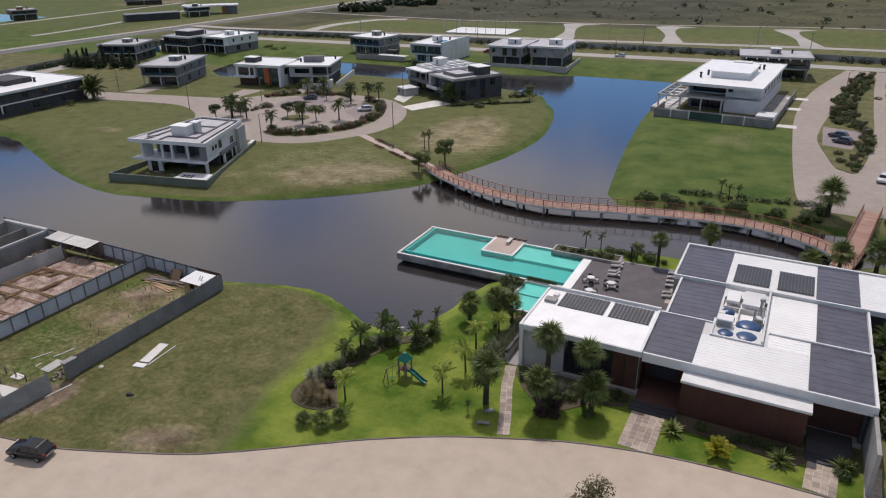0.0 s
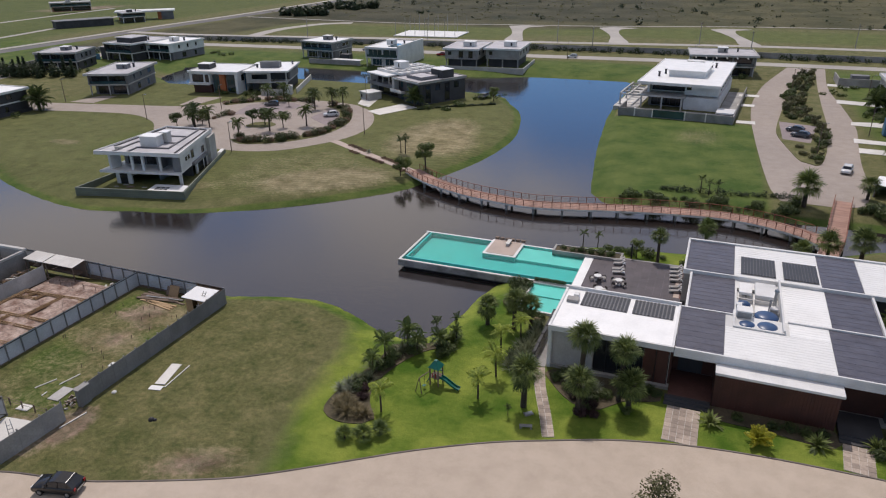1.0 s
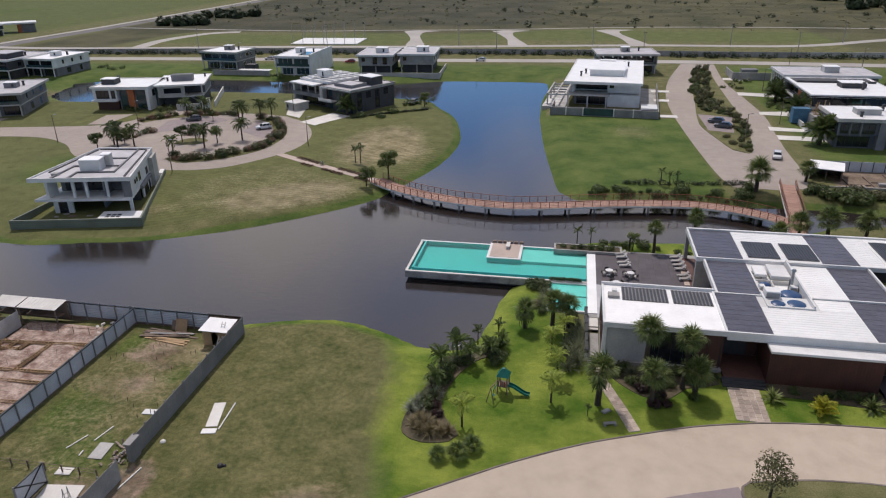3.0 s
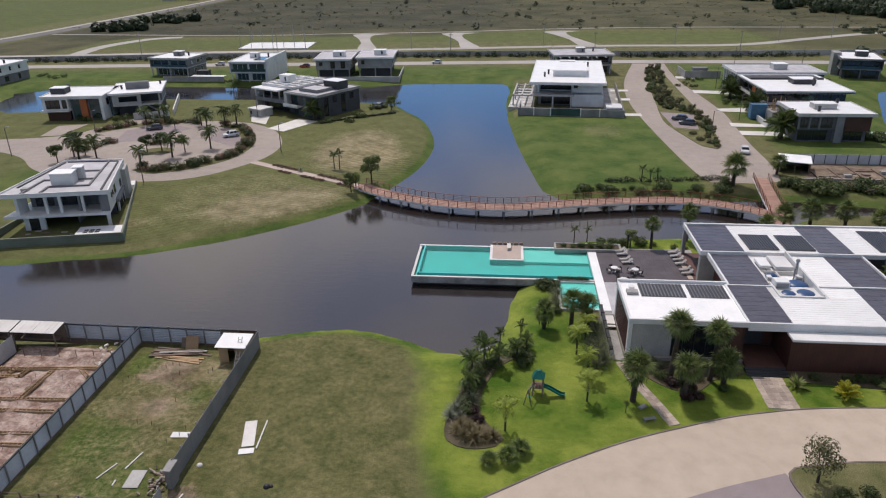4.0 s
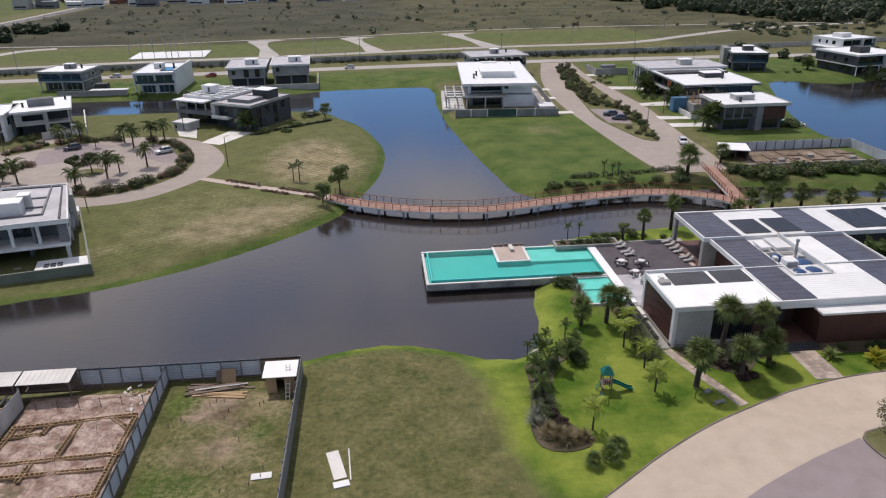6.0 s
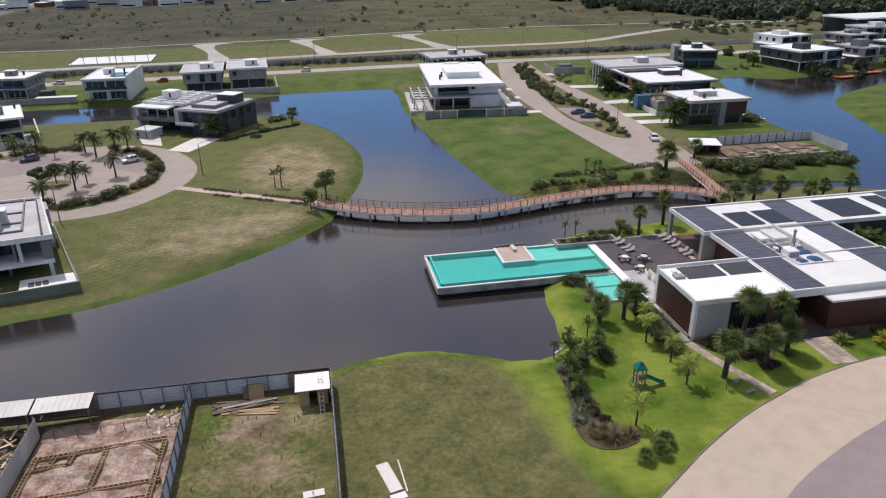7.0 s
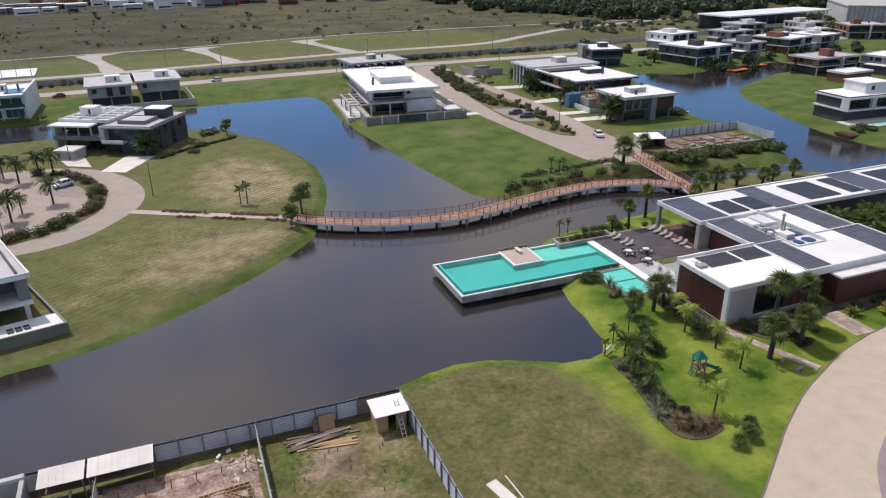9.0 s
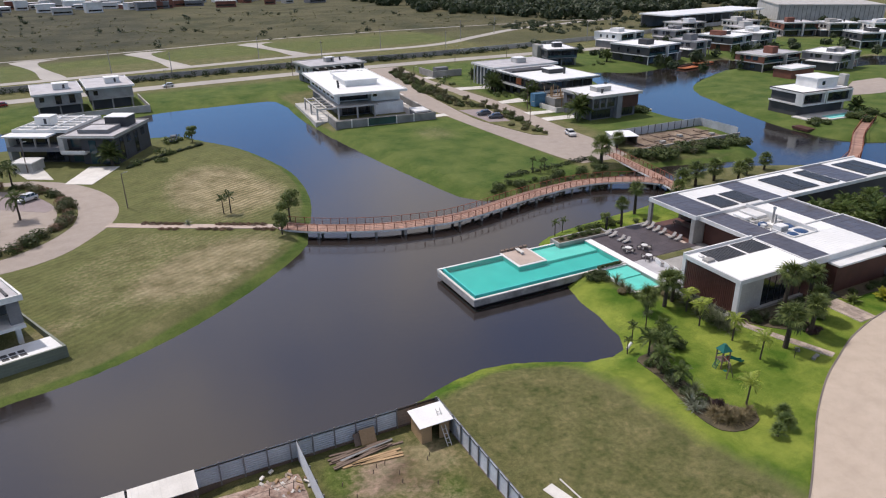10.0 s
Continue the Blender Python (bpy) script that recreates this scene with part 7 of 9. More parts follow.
def spread(proto, spots, seed):
    """Copies of a plant at (x, y, scale), the first being the plant itself."""
    rng = random.Random(seed)
    for i, (x, y, s) in enumerate(spots):
        z = min(0.0, height_at(x, y))
        if -28.0 < x < -18.5 and 88.5 < y < 90.7:
            z = 0.62
        m = pose(x, y, z, rng.uniform(-2, 2), rng.uniform(-2, 2), rng.uniform(0, 360))
        if i == 0:
            proto.matrix_basis = m
            proto.scale = (s, s, s)
            base = s
        else:
            copy_thing(proto, m @ Matrix.Scale(s / base, 4))


FANL = "dense fan palm with a rough brown trunk on the lawn"
spread(make_palm("fan_palm", FANL, "fan", 4.0, 44, 1, True, 1.08, None, -50, 86, 0.3), [(-22.4, 52.0, 1.04), (-17.2, 52.7, 0.94), (-27.5, 66.2, 0.92), (-25.6, 66.8, 0.8)], 1)
spread(make_palm("fan_palm", "short dense fan palm on the lawn", "fan", 2.9, 42, 101, True, 1.12, None, -50, 86, 0.3), [(-12.7, 55.2, 0.95), (-30.7, 66.0, 0.84)], 101)
spread(make_palm("fan_palm", "tall fan palm beside the clubhouse wall", "fan", 6.5, 42, 2, True, 1.05, None, -50, 86, 0.3), [(-17.8, 56.5, 1.0), (-13.8, 56.2, 0.9)], 2)
spread(make_palm("fan_palm", "fan palm with a bare trunk beside the terrace", "fan", 4.6, 38, 102, True, 1.0, None, -50, 86, 0.28), [(-13.6, 91.2, 0.84), (-7.6, 94.8, 1.0)], 102)
spread(make_palm("fan_palm", "dense fan palm at the water's edge", "fan", 2.7, 38, 3, True, 1.15, None, -50, 86, 0.28), [(7.3, 122.6, 1.4), (17.8, 130.0, 0.95), (8.8, 100.2, 1.0), (13.2, 101.2, 1.1), (19, 102.0, 1.0), (23, 99.6, 0.9), (27.5, 101.5, 0.8), (33.7, 102.4, 0.85), (5.2, 97.5, 0.8)], 3)
spread(make_palm("feather_palm", "slender palm with light green feathery leaves on the lawn", "feather", 2.9, 13, 4, True, 0.82, None, -22, 62, 0.11, 1.25), [(-27.0, 51.6, 0.95), (-35.2, 46.3, 0.95), (-26.5, 56.0, 1.0), (-27.3, 60.4, 1.0), (-26.0, 63.9, 0.9)], 4)
spread(make_palm("feather_palm", "slender palm with drooping feathery leaves in the planting bed", "feather", 2.6, 18, 5, True, 0.95, L_TRE, -30, 65, 0.12, 1.1), [(-37.6, 58.0, 0.95), (-34.0, 58.6, 0.75), (-38.8, 54.6, 0.95), (-38.9, 51.8, 0.8), (-36.0, 57.0, 0.8), (-32.9, 61.2, 0.6)], 5)
spread(make_palm("feather_palm", "leafy palm with drooping fronds on the roundabout", "feather", 3.4, 16, 6, False, 1.08, L_SHR, -38, 55, 0.15, 1.3),
       [(-126.8, 135.0, 1.2), (-130.0, 133.4, 1.35), (-132.4, 135.6, 1.3), (-128.6, 131.6, 1.1), (-113.0, 128.5, 1.1), (-109.8, 136.3, 1.3), (-108.7, 140.5, 0.9), (-104.0, 143.8, 1.25), (-112.1, 161.2, 1.3), (-115.6, 166.0, 1.1), (-108.8, 165.2, 1.25), (-106.4, 166.8, 1.2),
        (-126.7, 168.3, 1.2), (-130.4, 165.6, 1.15), (-121.0, 162.0, 0.6)], 6)
spread(make_palm("feather_palm", "large feathery palm beside a house", "feather", 2.6, 38, 7, False, 1.8, L_SHR, -38, 76, 0.4), [(28.2, 158.5, 1.3), (30.0, 184.5, 1.15), (29.6, 205.0, 1.1), (30.8, 209.0, 1.1), (-87.4, 173.4, 1.0), (-185.0, 135.0, 1.25), (104, 240, 0.9), (160, 224, 0.9), (100, 128, 0.8), (36, 231, 0.7), (120, 222, .8)], 7)
spread(make_palm("slim_palm", "short slim palm with a small crown by the shore", "feather", 2.4, 11, 8, False, 0.55, L_SHR, -25, 65, 0.09, 1.1), [(-24.8, 94.3, 1.0), (-22.7, 95.2, 0.9), (-71.5, 129.7, 1.2), (-70.3, 129.5, 1.35), (-9.5, 124.0, 1.15), (-8.0, 123.2, 1.0), (-6.6, 123.8, 0.9), (-38.5, 60.4, .8), (-33.5, 63, .9), (-35.9, 62.6, 0.85), (-23.4, 50.0, 0.45)], 8)
spread(make_tree("tree", "small tree with an open light crown on the traffic island", 3.6, 1.5, 1500, 0.10, L_BRO, 9), [(-8.7, 41.2, 1.12), (-3.0, 36.0, 0.9)], 9)
spread(make_palm("dwarf_palm", "low bushy dwarf fan palm on the lawn", "fan", 0.5, 24, 61, True, 0.62, L_TRE, 5, 80, 0.16, 0.9, "dwarf palms"), [(-34.9, 42.0, 1.1), (-33.7, 43.2, 1.0), (-36.6, 41.4, 0.95)], 61)
spread(make_tree("tree", "dense round dark tree on the roundabout", 4.0, 1.5, 1100, 0.18, L_SHR, 109, "roundabout trees", 0.3), [(-114.6, 141.3, 1.1), (-117.6, 140.2, 1.0), (-133.4, 131.0, 1.0), (-130.6, 137.0, 0.9)], 109)
spread(make_tree("tree", "dense dark tree standing at the end of the bridge", 3.6, 1.25, 1300, 0.13, L_FAN, 10, "trees", 0.3), [(-61.9, 120.8, 1.5), (-64.3, 117.0, 0.85), (-68.5, 186.5, 1.1), (-16.6, 91.6, 0.75), (-64.8, 115.0, 1.0)], 10)
cyp = thing("cypress", "tall narrow dark cypress beside a house", "tree", None, "cypresses")
gcy = Geo()
for k in range(6):
    cloud(gcy, 0, 0, 0.8 + k * 0.95, 0.9 - 0.1 * k, 0.9 - 0.1 * k, 0.8, 150, 0.22, random.Random(60 + k), 0.3)
part("crown", gcy, L_WOO, cyp)
part("trunk", Geo().tube((0, 0, -0.2), (0, 0, 1.2), 0.14, 0.1, 7), TRUNK, cyp)
spread(cyp, [(-238.7, 171, 1.0), (-243, 176.7, 1.0), (-236.5, 173.5, 1.1), (-233.5, 176, 0.9), (-230.6, 175.6, 1.3), (-227, 176.5, 0.9), (-222, 177, 1.2), (-219, 177.6, 1.0), (-246, 173, 1.0)], 11)

sh_g = make_shrub("shrub", "rounded dark green shrub", 0.9, 1.2, 620, 0.10, L_SHR, 12, 5)
bed = [(-38.9, 56.4), (-38.0, 55.4), (-38.6, 53.0), (-39.2, 50.6), (-39.2, 48.8), (-38.0, 53.6), (-36.3, 57.2), (-33.6, 58.6), (-32.6, 59.0), (-33.2, 57.6)]
spots = [(x, y, 0.75 + 0.45 * ((i * 7) % 5) / 5) for i, (x, y) in enumerate(bed)]
spots += [(-38.2, 54.4, 1.0), (-37.0, 57.0, 0.9)]
spots += [(-30.7, 77.4, 1.1), (-29.8, 77.3, 1.25), (-28.9, 77.0, 1.15), (-30.3, 76.5, 0.9), (-29.2, 75.8, 0.8), (-25.0, 67.4, 1.0), (-25.2, 69.4, 0.9), (-28.9, 69.9, 0.8), (-24.8, 64.4, 0.9), (-25.6, 60.4, 1.1), (-25.0, 61.8, 1.0)]
spots += [(-18.8, 56.3, 0.9), (-16.4, 55.2, 1.0), (-15.1, 56.4, 0.9), (-12.4, 57.4, 1.0), (-11.3, 58.6, 0.9), (-14.0, 58.8, 1.0), (-10.4, 58.4, 0.7), (-16.8, 53.6, 0.8), (-20.4, 57.8, 0.9), (-19.6, 58.9, 0.9), (-12.8, 54.6, 0.7)]
spots += [(0.4, 57.0, 0.75), (1.8, 57.2, 0.85), (3.2, 56.8, 0.8), (-2.8, 57.2, 0.7), (4.6, 57.3, 0.7), (9.3, 57.4, 0.9), (8.9, 55.8, 0.8)]
spots += [(-8.6, 38.2, 1.0), (-10.2, 37.4, 0.8), (-7.2, 39.4, 1.0), (-9.4, 36.6, 0.9), (-5.0, 40.0, 0.9), (-6.2, 37.4, 1.1)]
spots += [(-26.8, 89.8, 0.55), (-25.4, 89.5, 0.6), (-24.2, 89.8, 0.7), (-22.8, 89.5, 0.8), (-21.4, 89.7, 0.85), (-20.0, 89.5, 0.8), (-19.2, 92.6, 1.0), (-17.6, 92.4, 1.1), (-20.8, 93.0, 0.9), (-15.0, 92.4, 1.3), (-13.0, 92.4, 0.6), (-10.2, 91.4, 0.7), (-8.6, 91.0, 0.6)]
spots += [(x, 118.0 + 1.6 * ((k * 5) % 4) / 3, (0.75, 1.5, 0.6, 1.05, 1.7, 0.8, 0.55)[k % 7]) for k, x in enumerate(np.arange(-22.5, 7.5, 1.5))]
spots += [(5.8, 122.2, 1.3), (6.6, 125.0, 1.2), (4.2, 120.8, 1.2), (16.2, 122.4, 1.2), (17.6, 124.5, 1.2)]
spread(sh_g, spots, 12)
rsp = random.Random(21)
med = []
for x, y in dense([(17.6, 258), (14.6, 240), (12.4, 226), (10.8, 212), (10.6, 202), (11.0, 192), (14.6, 184), (14.6, 176), (13.6, 168), (12.6, 160), (11.2, 153)], 1.25, False):
    for off in ((-1.7, 1.2) if y > 188 else (0.2,)):
        med.append((x + off + rsp.uniform(-1.0, 1.0), y + rsp.uniform(-.6, .6), rsp.uniform(0.7, 1.5) * (1.0 if y > 165 else 0.85)))
rsp.shuffle(med)
spread(make_shrub("shrub", "dark green shrub of a mixed border", 1.1, 1.2, 420, 0.16, L_SHR, 13, 5),
       [(rsp.uniform(18, 48), 119.0 + rsp.uniform(0, 5), rsp.uniform(0.7, 1.9)) for _ in range(34)] +
       med[0::4] +
       [(12.5 + rsp.uniform(0, 16), rsp.uniform(61, 77.5), rsp.uniform(1.2, 1.9)) for _ in range(22)] +
       [(50 + rsp.uniform(-3, 3), 163 + rsp.uniform(-6, 2), 1.3) for _ in range(8)] + [(96 + rsp.uniform(-5, 7), 120 + rsp.uniform(-5, 5), rsp.uniform(1, 1.8)) for _ in range(14)] + [(76 + rsp.uniform(-3, 6), 124 + rsp.uniform(-2, 3), 1.2) for _ in range(6)], 13)
ring = dense([(-113, 127.8), (-109.6, 125.8), (-105, 127.6), (-101, 131), (-98, 135.5), (-96.8, 140), (-96.6, 146), (-97.6, 151), (-99.6, 156), (-102.4, 161), (-106, 164.6), (-110, 166.5)], 1.15, False)
nest = dense([(-140, 158), (-137, 162), (-131, 166.5), (-124, 168.6), (-117, 168.4)], 1.2, False) + dense([(-119, 146.5), (-116.4, 148.4), (-113, 149)], 1.1, False) + dense([(-133.5, 140), (-131, 144), (-130, 148)], 1.1, False)
beds = [(x + rsp.uniform(-.9, .9), y + rsp.uniform(-.9, .9), rsp.uniform(0.7, 1.8)) for x, y in ring + ring[::2] + nest if rsp.random() < 0.9]
spread(make_shrub("shrub", "brownish shrub of a road-side border", 0.9, 0.95, 420, 0.12, L_BRO, 14, 5), med[1::4] + [(rsp.uniform(18, 49), 119.0 + rsp.uniform(0, 5.5), rsp.uniform(0.8, 2.2)) for _ in range(26)] + [(8.3, 196, 1.2), (8.4, 192, 1.1), (9.4, 156, 1.2), (9.0, 162, 1.1), (11.8, 150.5, 1.0), (12.6, 172, 1.1)], 14)
spread(make_shrub("shrub", "green shrub of a road-side border", 0.95, 1.05, 420, 0.13, L_SHR, 15, 5), med[2::4], 15)
spread(make_tree("tree", "small bushy tree with a thin crown on the median", 2.6, 1.15, 520, 0.15, L_BRO, 116, "median trees", 0.3), [(x, y, s * 0.68) for x, y, s in med[3::4]], 116)
spread(make_shrub("low_hedge", "low reddish clipped hedge along the path", 1.0, 0.42, 420, 0.10, L_RED, 24, 6, "path hedges"),
       [(-84.6 + 1.1 * k, 131.3 - 0.66 * k, 0.8) for k in range(6)] + [(-73.2 + 1.1 * k, 124.7 - 0.63 * k, 0.8) for k in range(7)] + [(-82.4 + 1.1 * k, 127.2 - 0.64 * k, 0.7) for k in range(3)] + [(-76.5 + 1.1 * k, 123.9 - 0.62 * k, 0.75) for k in range(5)] + [(-68 + 1.1 * k, 119.3 - 0.62 * k, 0.8) for k in range(3)], 24)
for pts in (ring, nest[:18]):
    le_, ri_ = strip_pts(pts, 3.4)
    sheet("planting_bed", le_ + ri_[::-1], -0.1, 0.09, GRASS, "curved grassy planting bed on the roundabout", "planting bed")
spread(make_shrub("grass_clump", "tall dry ornamental grass clump in the mulch bed", 1.0, 1.3, 700, 0.16, L_DRY, 15, 5, "grasses"), [(-39.4, 45.4, 0.6), (-37.8, 45.0, 0.65), (-36.8, 45.2, 0.55), (-38.6, 46.2, 0.6), (-29.9, 71.8, 0.7), (-25.2, 68.4, 0.7)], 15)
spread(make_spiky("silver_plant", "silvery spiky yucca in the planting bed", 60, 1.15, L_SILV, 16, 5, 85, 0.05), [(-40.6, 47.9, 1.0), (-16.2, 57.0, 1.15), (-40.2, 48.8, 1.1), (-39.6, 47.9, 0.9), (-78.0, 127.2, 0.9)], 16)
spread(make_spiky("cycad", "grey-green cycad with arching stiff leaves", 44, 1.45, L_FAN, 17, -5, 80, 0.13), [(-5.2, 55.6, 1.0), (4.0, 55.6, 1.0), (-34.3, 60.2, 1.25), (-33.2, 60.9, 1.1), (-7.9, 37.4, 1.2), (8.8, 57.0, 0.9)], 17)
spread(make_palm("yellow_palm", "low bushy palm with bright yellow leaves", "feather", 0.35, 26, 18, True, 0.85, L_YEL, 5, 80, 0.12, 0.8, "yellow palms"), [(-1.0, 54.2, 1.0)], 18)

# hedges, pasture bushes and woods
def stuff_cloud(name, label, spots, leaf, mat, seed, per=60, category="bushes"):
    rng = random.Random(seed)
    g = Geo()
    for x, y, r, h in spots:
        cloud(g, x, y, h * 0.45, r, r, h * 0.55, per, leaf * max(0.6, r / 1.5), rng, 0.3)
    return solo(name, g, mat, label, category, kind="stuff")


rh = random.Random(31)
hl = dense([(-246.2, 60), (-245.6, 146), (-247.6, 160), (-250, 178), (-256, 215), (-259, 260), (-248, 269), (-219, 274), (-134, 284), (-40, 290.2), (30, 290.4), (80, 292), (120, 296)], 2.4, False)
stuff_cloud("hedge", "uneven dark hedge along the boundary wall", [(x + rh.uniform(-.6, .6), y + rh.uniform(-1, .4), rh.uniform(1.1, 1.9), rh.uniform(1.4, 2.8)) for x, y in hl if rh.random() < 0.86], 0.33, L_WOO, 31, 70, "hedge")
stuff_cloud("bank_hedge", "low dark hedge along the lawn above the footbridge", [(x + rh.uniform(-.3, .3), y + rh.uniform(-.3, .3), rh.uniform(0.6, 1.0), rh.uniform(0.7, 1.4)) for x, y in dense([(-16, 123.6), (-6, 124.5), (5.8, 126.2)], 0.8, False)], 0.24, L_WOO, 33, 70, "hedge")
stuff_cloud("pasture_bushes", "scattered dark bushes on the rough pasture", [(rh.uniform(-300, 260), 395 + 420 * rh.random() ** 1.3, *(lambda r: (r, r * rh.uniform(.9, 1.6)))(rh.choice((0.8, 1.1, 1.4, 1.8, 2.6)))) for _ in range(210)], 0.36, L_WOO, 32, 46)
stuff_cloud("pasture_tussocks", "low brown grass tussocks on the rough pasture", [(rh.uniform(-300, 260), 388 + 220 * rh.random(), rh.uniform(0.6, 2.2), rh.uniform(0.3, 0.6)) for _ in range(800)], 0.3, L_BRO, 33, 14, "grass")
stuff_cloud("field_trees", "dark clumps of trees beside the highway", [(-262 + rh.uniform(-16, 16), 395 + rh.uniform(-8, 10), rh.uniform(2, 4), rh.uniform(3, 6)) for _ in range(16)] + [(-252 + rh.uniform(-18, 18), 442 + rh.uniform(-10, 10), rh.uniform(2, 4), rh.uniform(3, 6)) for _ in range(14)] + [(-268, 388, 2.4, 4)], 0.6, L_WOO, 34, 110, "trees")
stuff_cloud("border_shrubs", "mixed olive-brown shrubs of the roundabout borders", [(x, y, 0.85 * q, 1.1 * q) for x, y, q in beds[::3]], 0.17, L_BRO, 38, 420, "shrubs")
stuff_cloud("border_shrubs", "green shrubs of the roundabout borders", [(x, y, 0.85 * q, 1.2 * q) for x, y, q in beds[1::3]], 0.17, L_SHR, 39, 420, "shrubs")
stuff_cloud("border_shrubs", "low reddish shrubs of the roundabout borders", [(x, y, 0.85 * q, 0.9 * q) for x, y, q in beds[2::3]], 0.17, L_RED, 40, 420, "shrubs")
sheet("planting_bed", dense([(-118.6, 138.6), (-115.6, 138.0), (-112.6, 139.6), (-112.2, 142.4), (-115.0, 144.0), (-118.4, 142.6)], 0.8), -0.1, 0.10, GRASS, "small grassy bed under the roundabout trees", "planting bed")
woods = []
while len(woods) < 640:
    x, y = rh.uniform(150, 470), rh.uniform(396, 680)
    if y - 396 > (190 - x) * 3.0:
        woods.append((x, y, rh.uniform(3, 6), rh.uniform(5, 9)))
stuff_cloud("scrub", "low dark scrub before the wood", [(rh.uniform(140, 330), rh.uniform(335, 402), rh.uniform(1.2, 3.2), rh.uniform(1.0, 2.8)) for _ in range(170)], 0.26, L_WOO, 45, 110, "scrub")
stuff_cloud("woods", "dense dark wood behind the estate", woods, 0.38, L_WOO, 35, 170, "wood")
stuff_cloud("garden_trees", "dark garden trees between the far houses", [(rh.uniform(100, 330), rh.uniform(190, 300), rh.uniform(1.5, 3), rh.uniform(2.5, 5)) for _ in range(90)] , 0.55, L_WOO, 36, 70, "trees")
stuff_cloud("yard_bushes", "low dark bushes round the houses by the lake", [(x + rh.uniform(-3, 3), y + rh.uniform(-2, 2), rh.uniform(0.7, 1.4), rh.uniform(0.8, 1.8)) for x, y in ((-72, 188), (-76, 178), (-80, 172), (-70, 192), (-186, 104), (-187, 112), (-188, 120), (-186, 128), (-118, 228), (-130, 228), (-150, 172), (-142, 171), (-132, 173), (-205, 182), (-215, 184), (-225, 186), (-200, 236), (-206, 240), (29, 200), (31, 196), (-3, 246), (50, 158), (26, 236), (22, 226), (40, 235), (95, 236), (70, 236)) for _ in range(4)], 0.35, L_SHR, 37, 60)
mulch = dense([(-39.4, 57.8), (-38.6, 58.3), (-37.4, 58.4), (-34.0, 60.6), (-33.0, 60.0), (-35.6, 57.6), (-37.2, 54), (-37.8, 50), (-36.9, 47.2), (-35.3, 45.0), (-36.1, 43.9), (-38.6, 43.4), (-40.6, 44.4), (-41.0, 47), (-40.3, 50.5), (-39.6, 54)], 0.8)
sheet("planting_bed", mulch, -0.1, 0.07, MULCH, "curved planting bed of brown mulch on the lawn", "planting bed")
sheet("planting_bed", dense([(-21.2, 59.4), (-20.8, 57.0), (-18.0, 54.2), (-15.4, 54.0), (-13.4, 56.2), (-9.9, 57.6), (-9.9, 59.5)], 1.0), -0.1, 0.06, MULCH, "dark planting bed along the clubhouse wall", "planting bed")
sheet("planting_bed", dense([(-5.4, 58.5), (-5.3, 56.6), (0, 56.2), (5.4, 55.8), (5.5, 58.5)], 1.0), -0.1, 0.06, MULCH, "dark planting bed along the clubhouse wall", "planting bed")

# grey grasses along the stair wall, purple shrubs under the palms, hedge by the grey house
spread(make_spiky("ornamental_grass", "grey-green fountain grass along the stair wall", 110, 1.75, L_GRAS, 41, 15, 88, 0.035, "fountain grasses"),
       [(-24.6, 65.3, 1.0), (-24.3, 63.9, 1.1), (-24.4, 62.6, 1.0), (-24.5, 61.2, 1.15), (-24.9, 60.0, 1.1), (-25.6, 58.9, 1.05), (-24.5, 58.6, 1.1), (-25.4, 57.6, 0.9), (-24.4, 67.0, 0.8), (-29.0, 72.6, 0.85), (-28.9, 71.4, 0.8), (-28.6, 74.4, 0.9),
        (-25.6, 62.4, 0.8), (-18.9, 57.6, 0.8), (-16.6, 56.4, 1.0), (-39.8, 49.6, 0.8), (-38.6, 50.2, 0.9), (-37.6, 56.6, 0.9), (-36.2, 57.6, 0.8), (-39.4, 52.4, 0.8)], 41)
spread(make_shrub("shrub", "dark purple shrub under the palms", 0.85, 0.9, 620, 0.10, L_PURP, 42, 5), [(-18.6, 56.6, 1.0), (-17.9, 55.2, 1.05), (-16.9, 52.7, 1.1), (-16.2, 54.4, 1.0), (-15.6, 52.9, 0.8), (-38.4, 48.9, 0.9), (-37.8, 47.6, 0.9)], 42)
dome_spots = [(-39.8, 45.6), (-39.0, 44.9), (-38.0, 44.7), (-37.0, 44.8), (-36.3, 45.1), (-38.6, 45.8), (-37.6, 45.7), (-39.4, 46.6)]
spread(make_spiky("grass_clump", "dry tan ornamental grass clump in the mulch bed", 120, 1.25, L_DRY, 43, 5, 85, 0.035, "dry grasses"), [(x, y, 0.8 + 0.3 * (k % 3) / 2) for k, (x, y) in enumerate(dome_spots)], 43)
spread(make_shrub("hedge_shrub", "dark shrub of a hedge beside the grey house", 1.0, 1.1, 420, 0.15, L_WOO, 44, 5, "house hedge"), [(x, y, 0.42 + 0.25 * (k % 3) / 2) for k, (x, y) in enumerate(dense([(-84.6, 169.4), (-79.0, 174.6), (-73.6, 178.1), (-67.0, 182.4)], 0.75, False))], 44)

spread(make_palm("feather_palm", "leafy palm crowded into the garden court", "feather", 2.4, 20, 71, False, 0.95, L_TRE, -20, 75, 0.14, 1.0, "court palms"),
       [(12.6 + 1.9 * (k % 9) + 0.6 * math.sin(k * 2.3), 69.5 + 2.7 * (k // 9) + 0.7 * math.cos(k * 1.7), 1.0 + 0.45 * ((k * 5) % 7) / 6) for k in range(27)], 71)
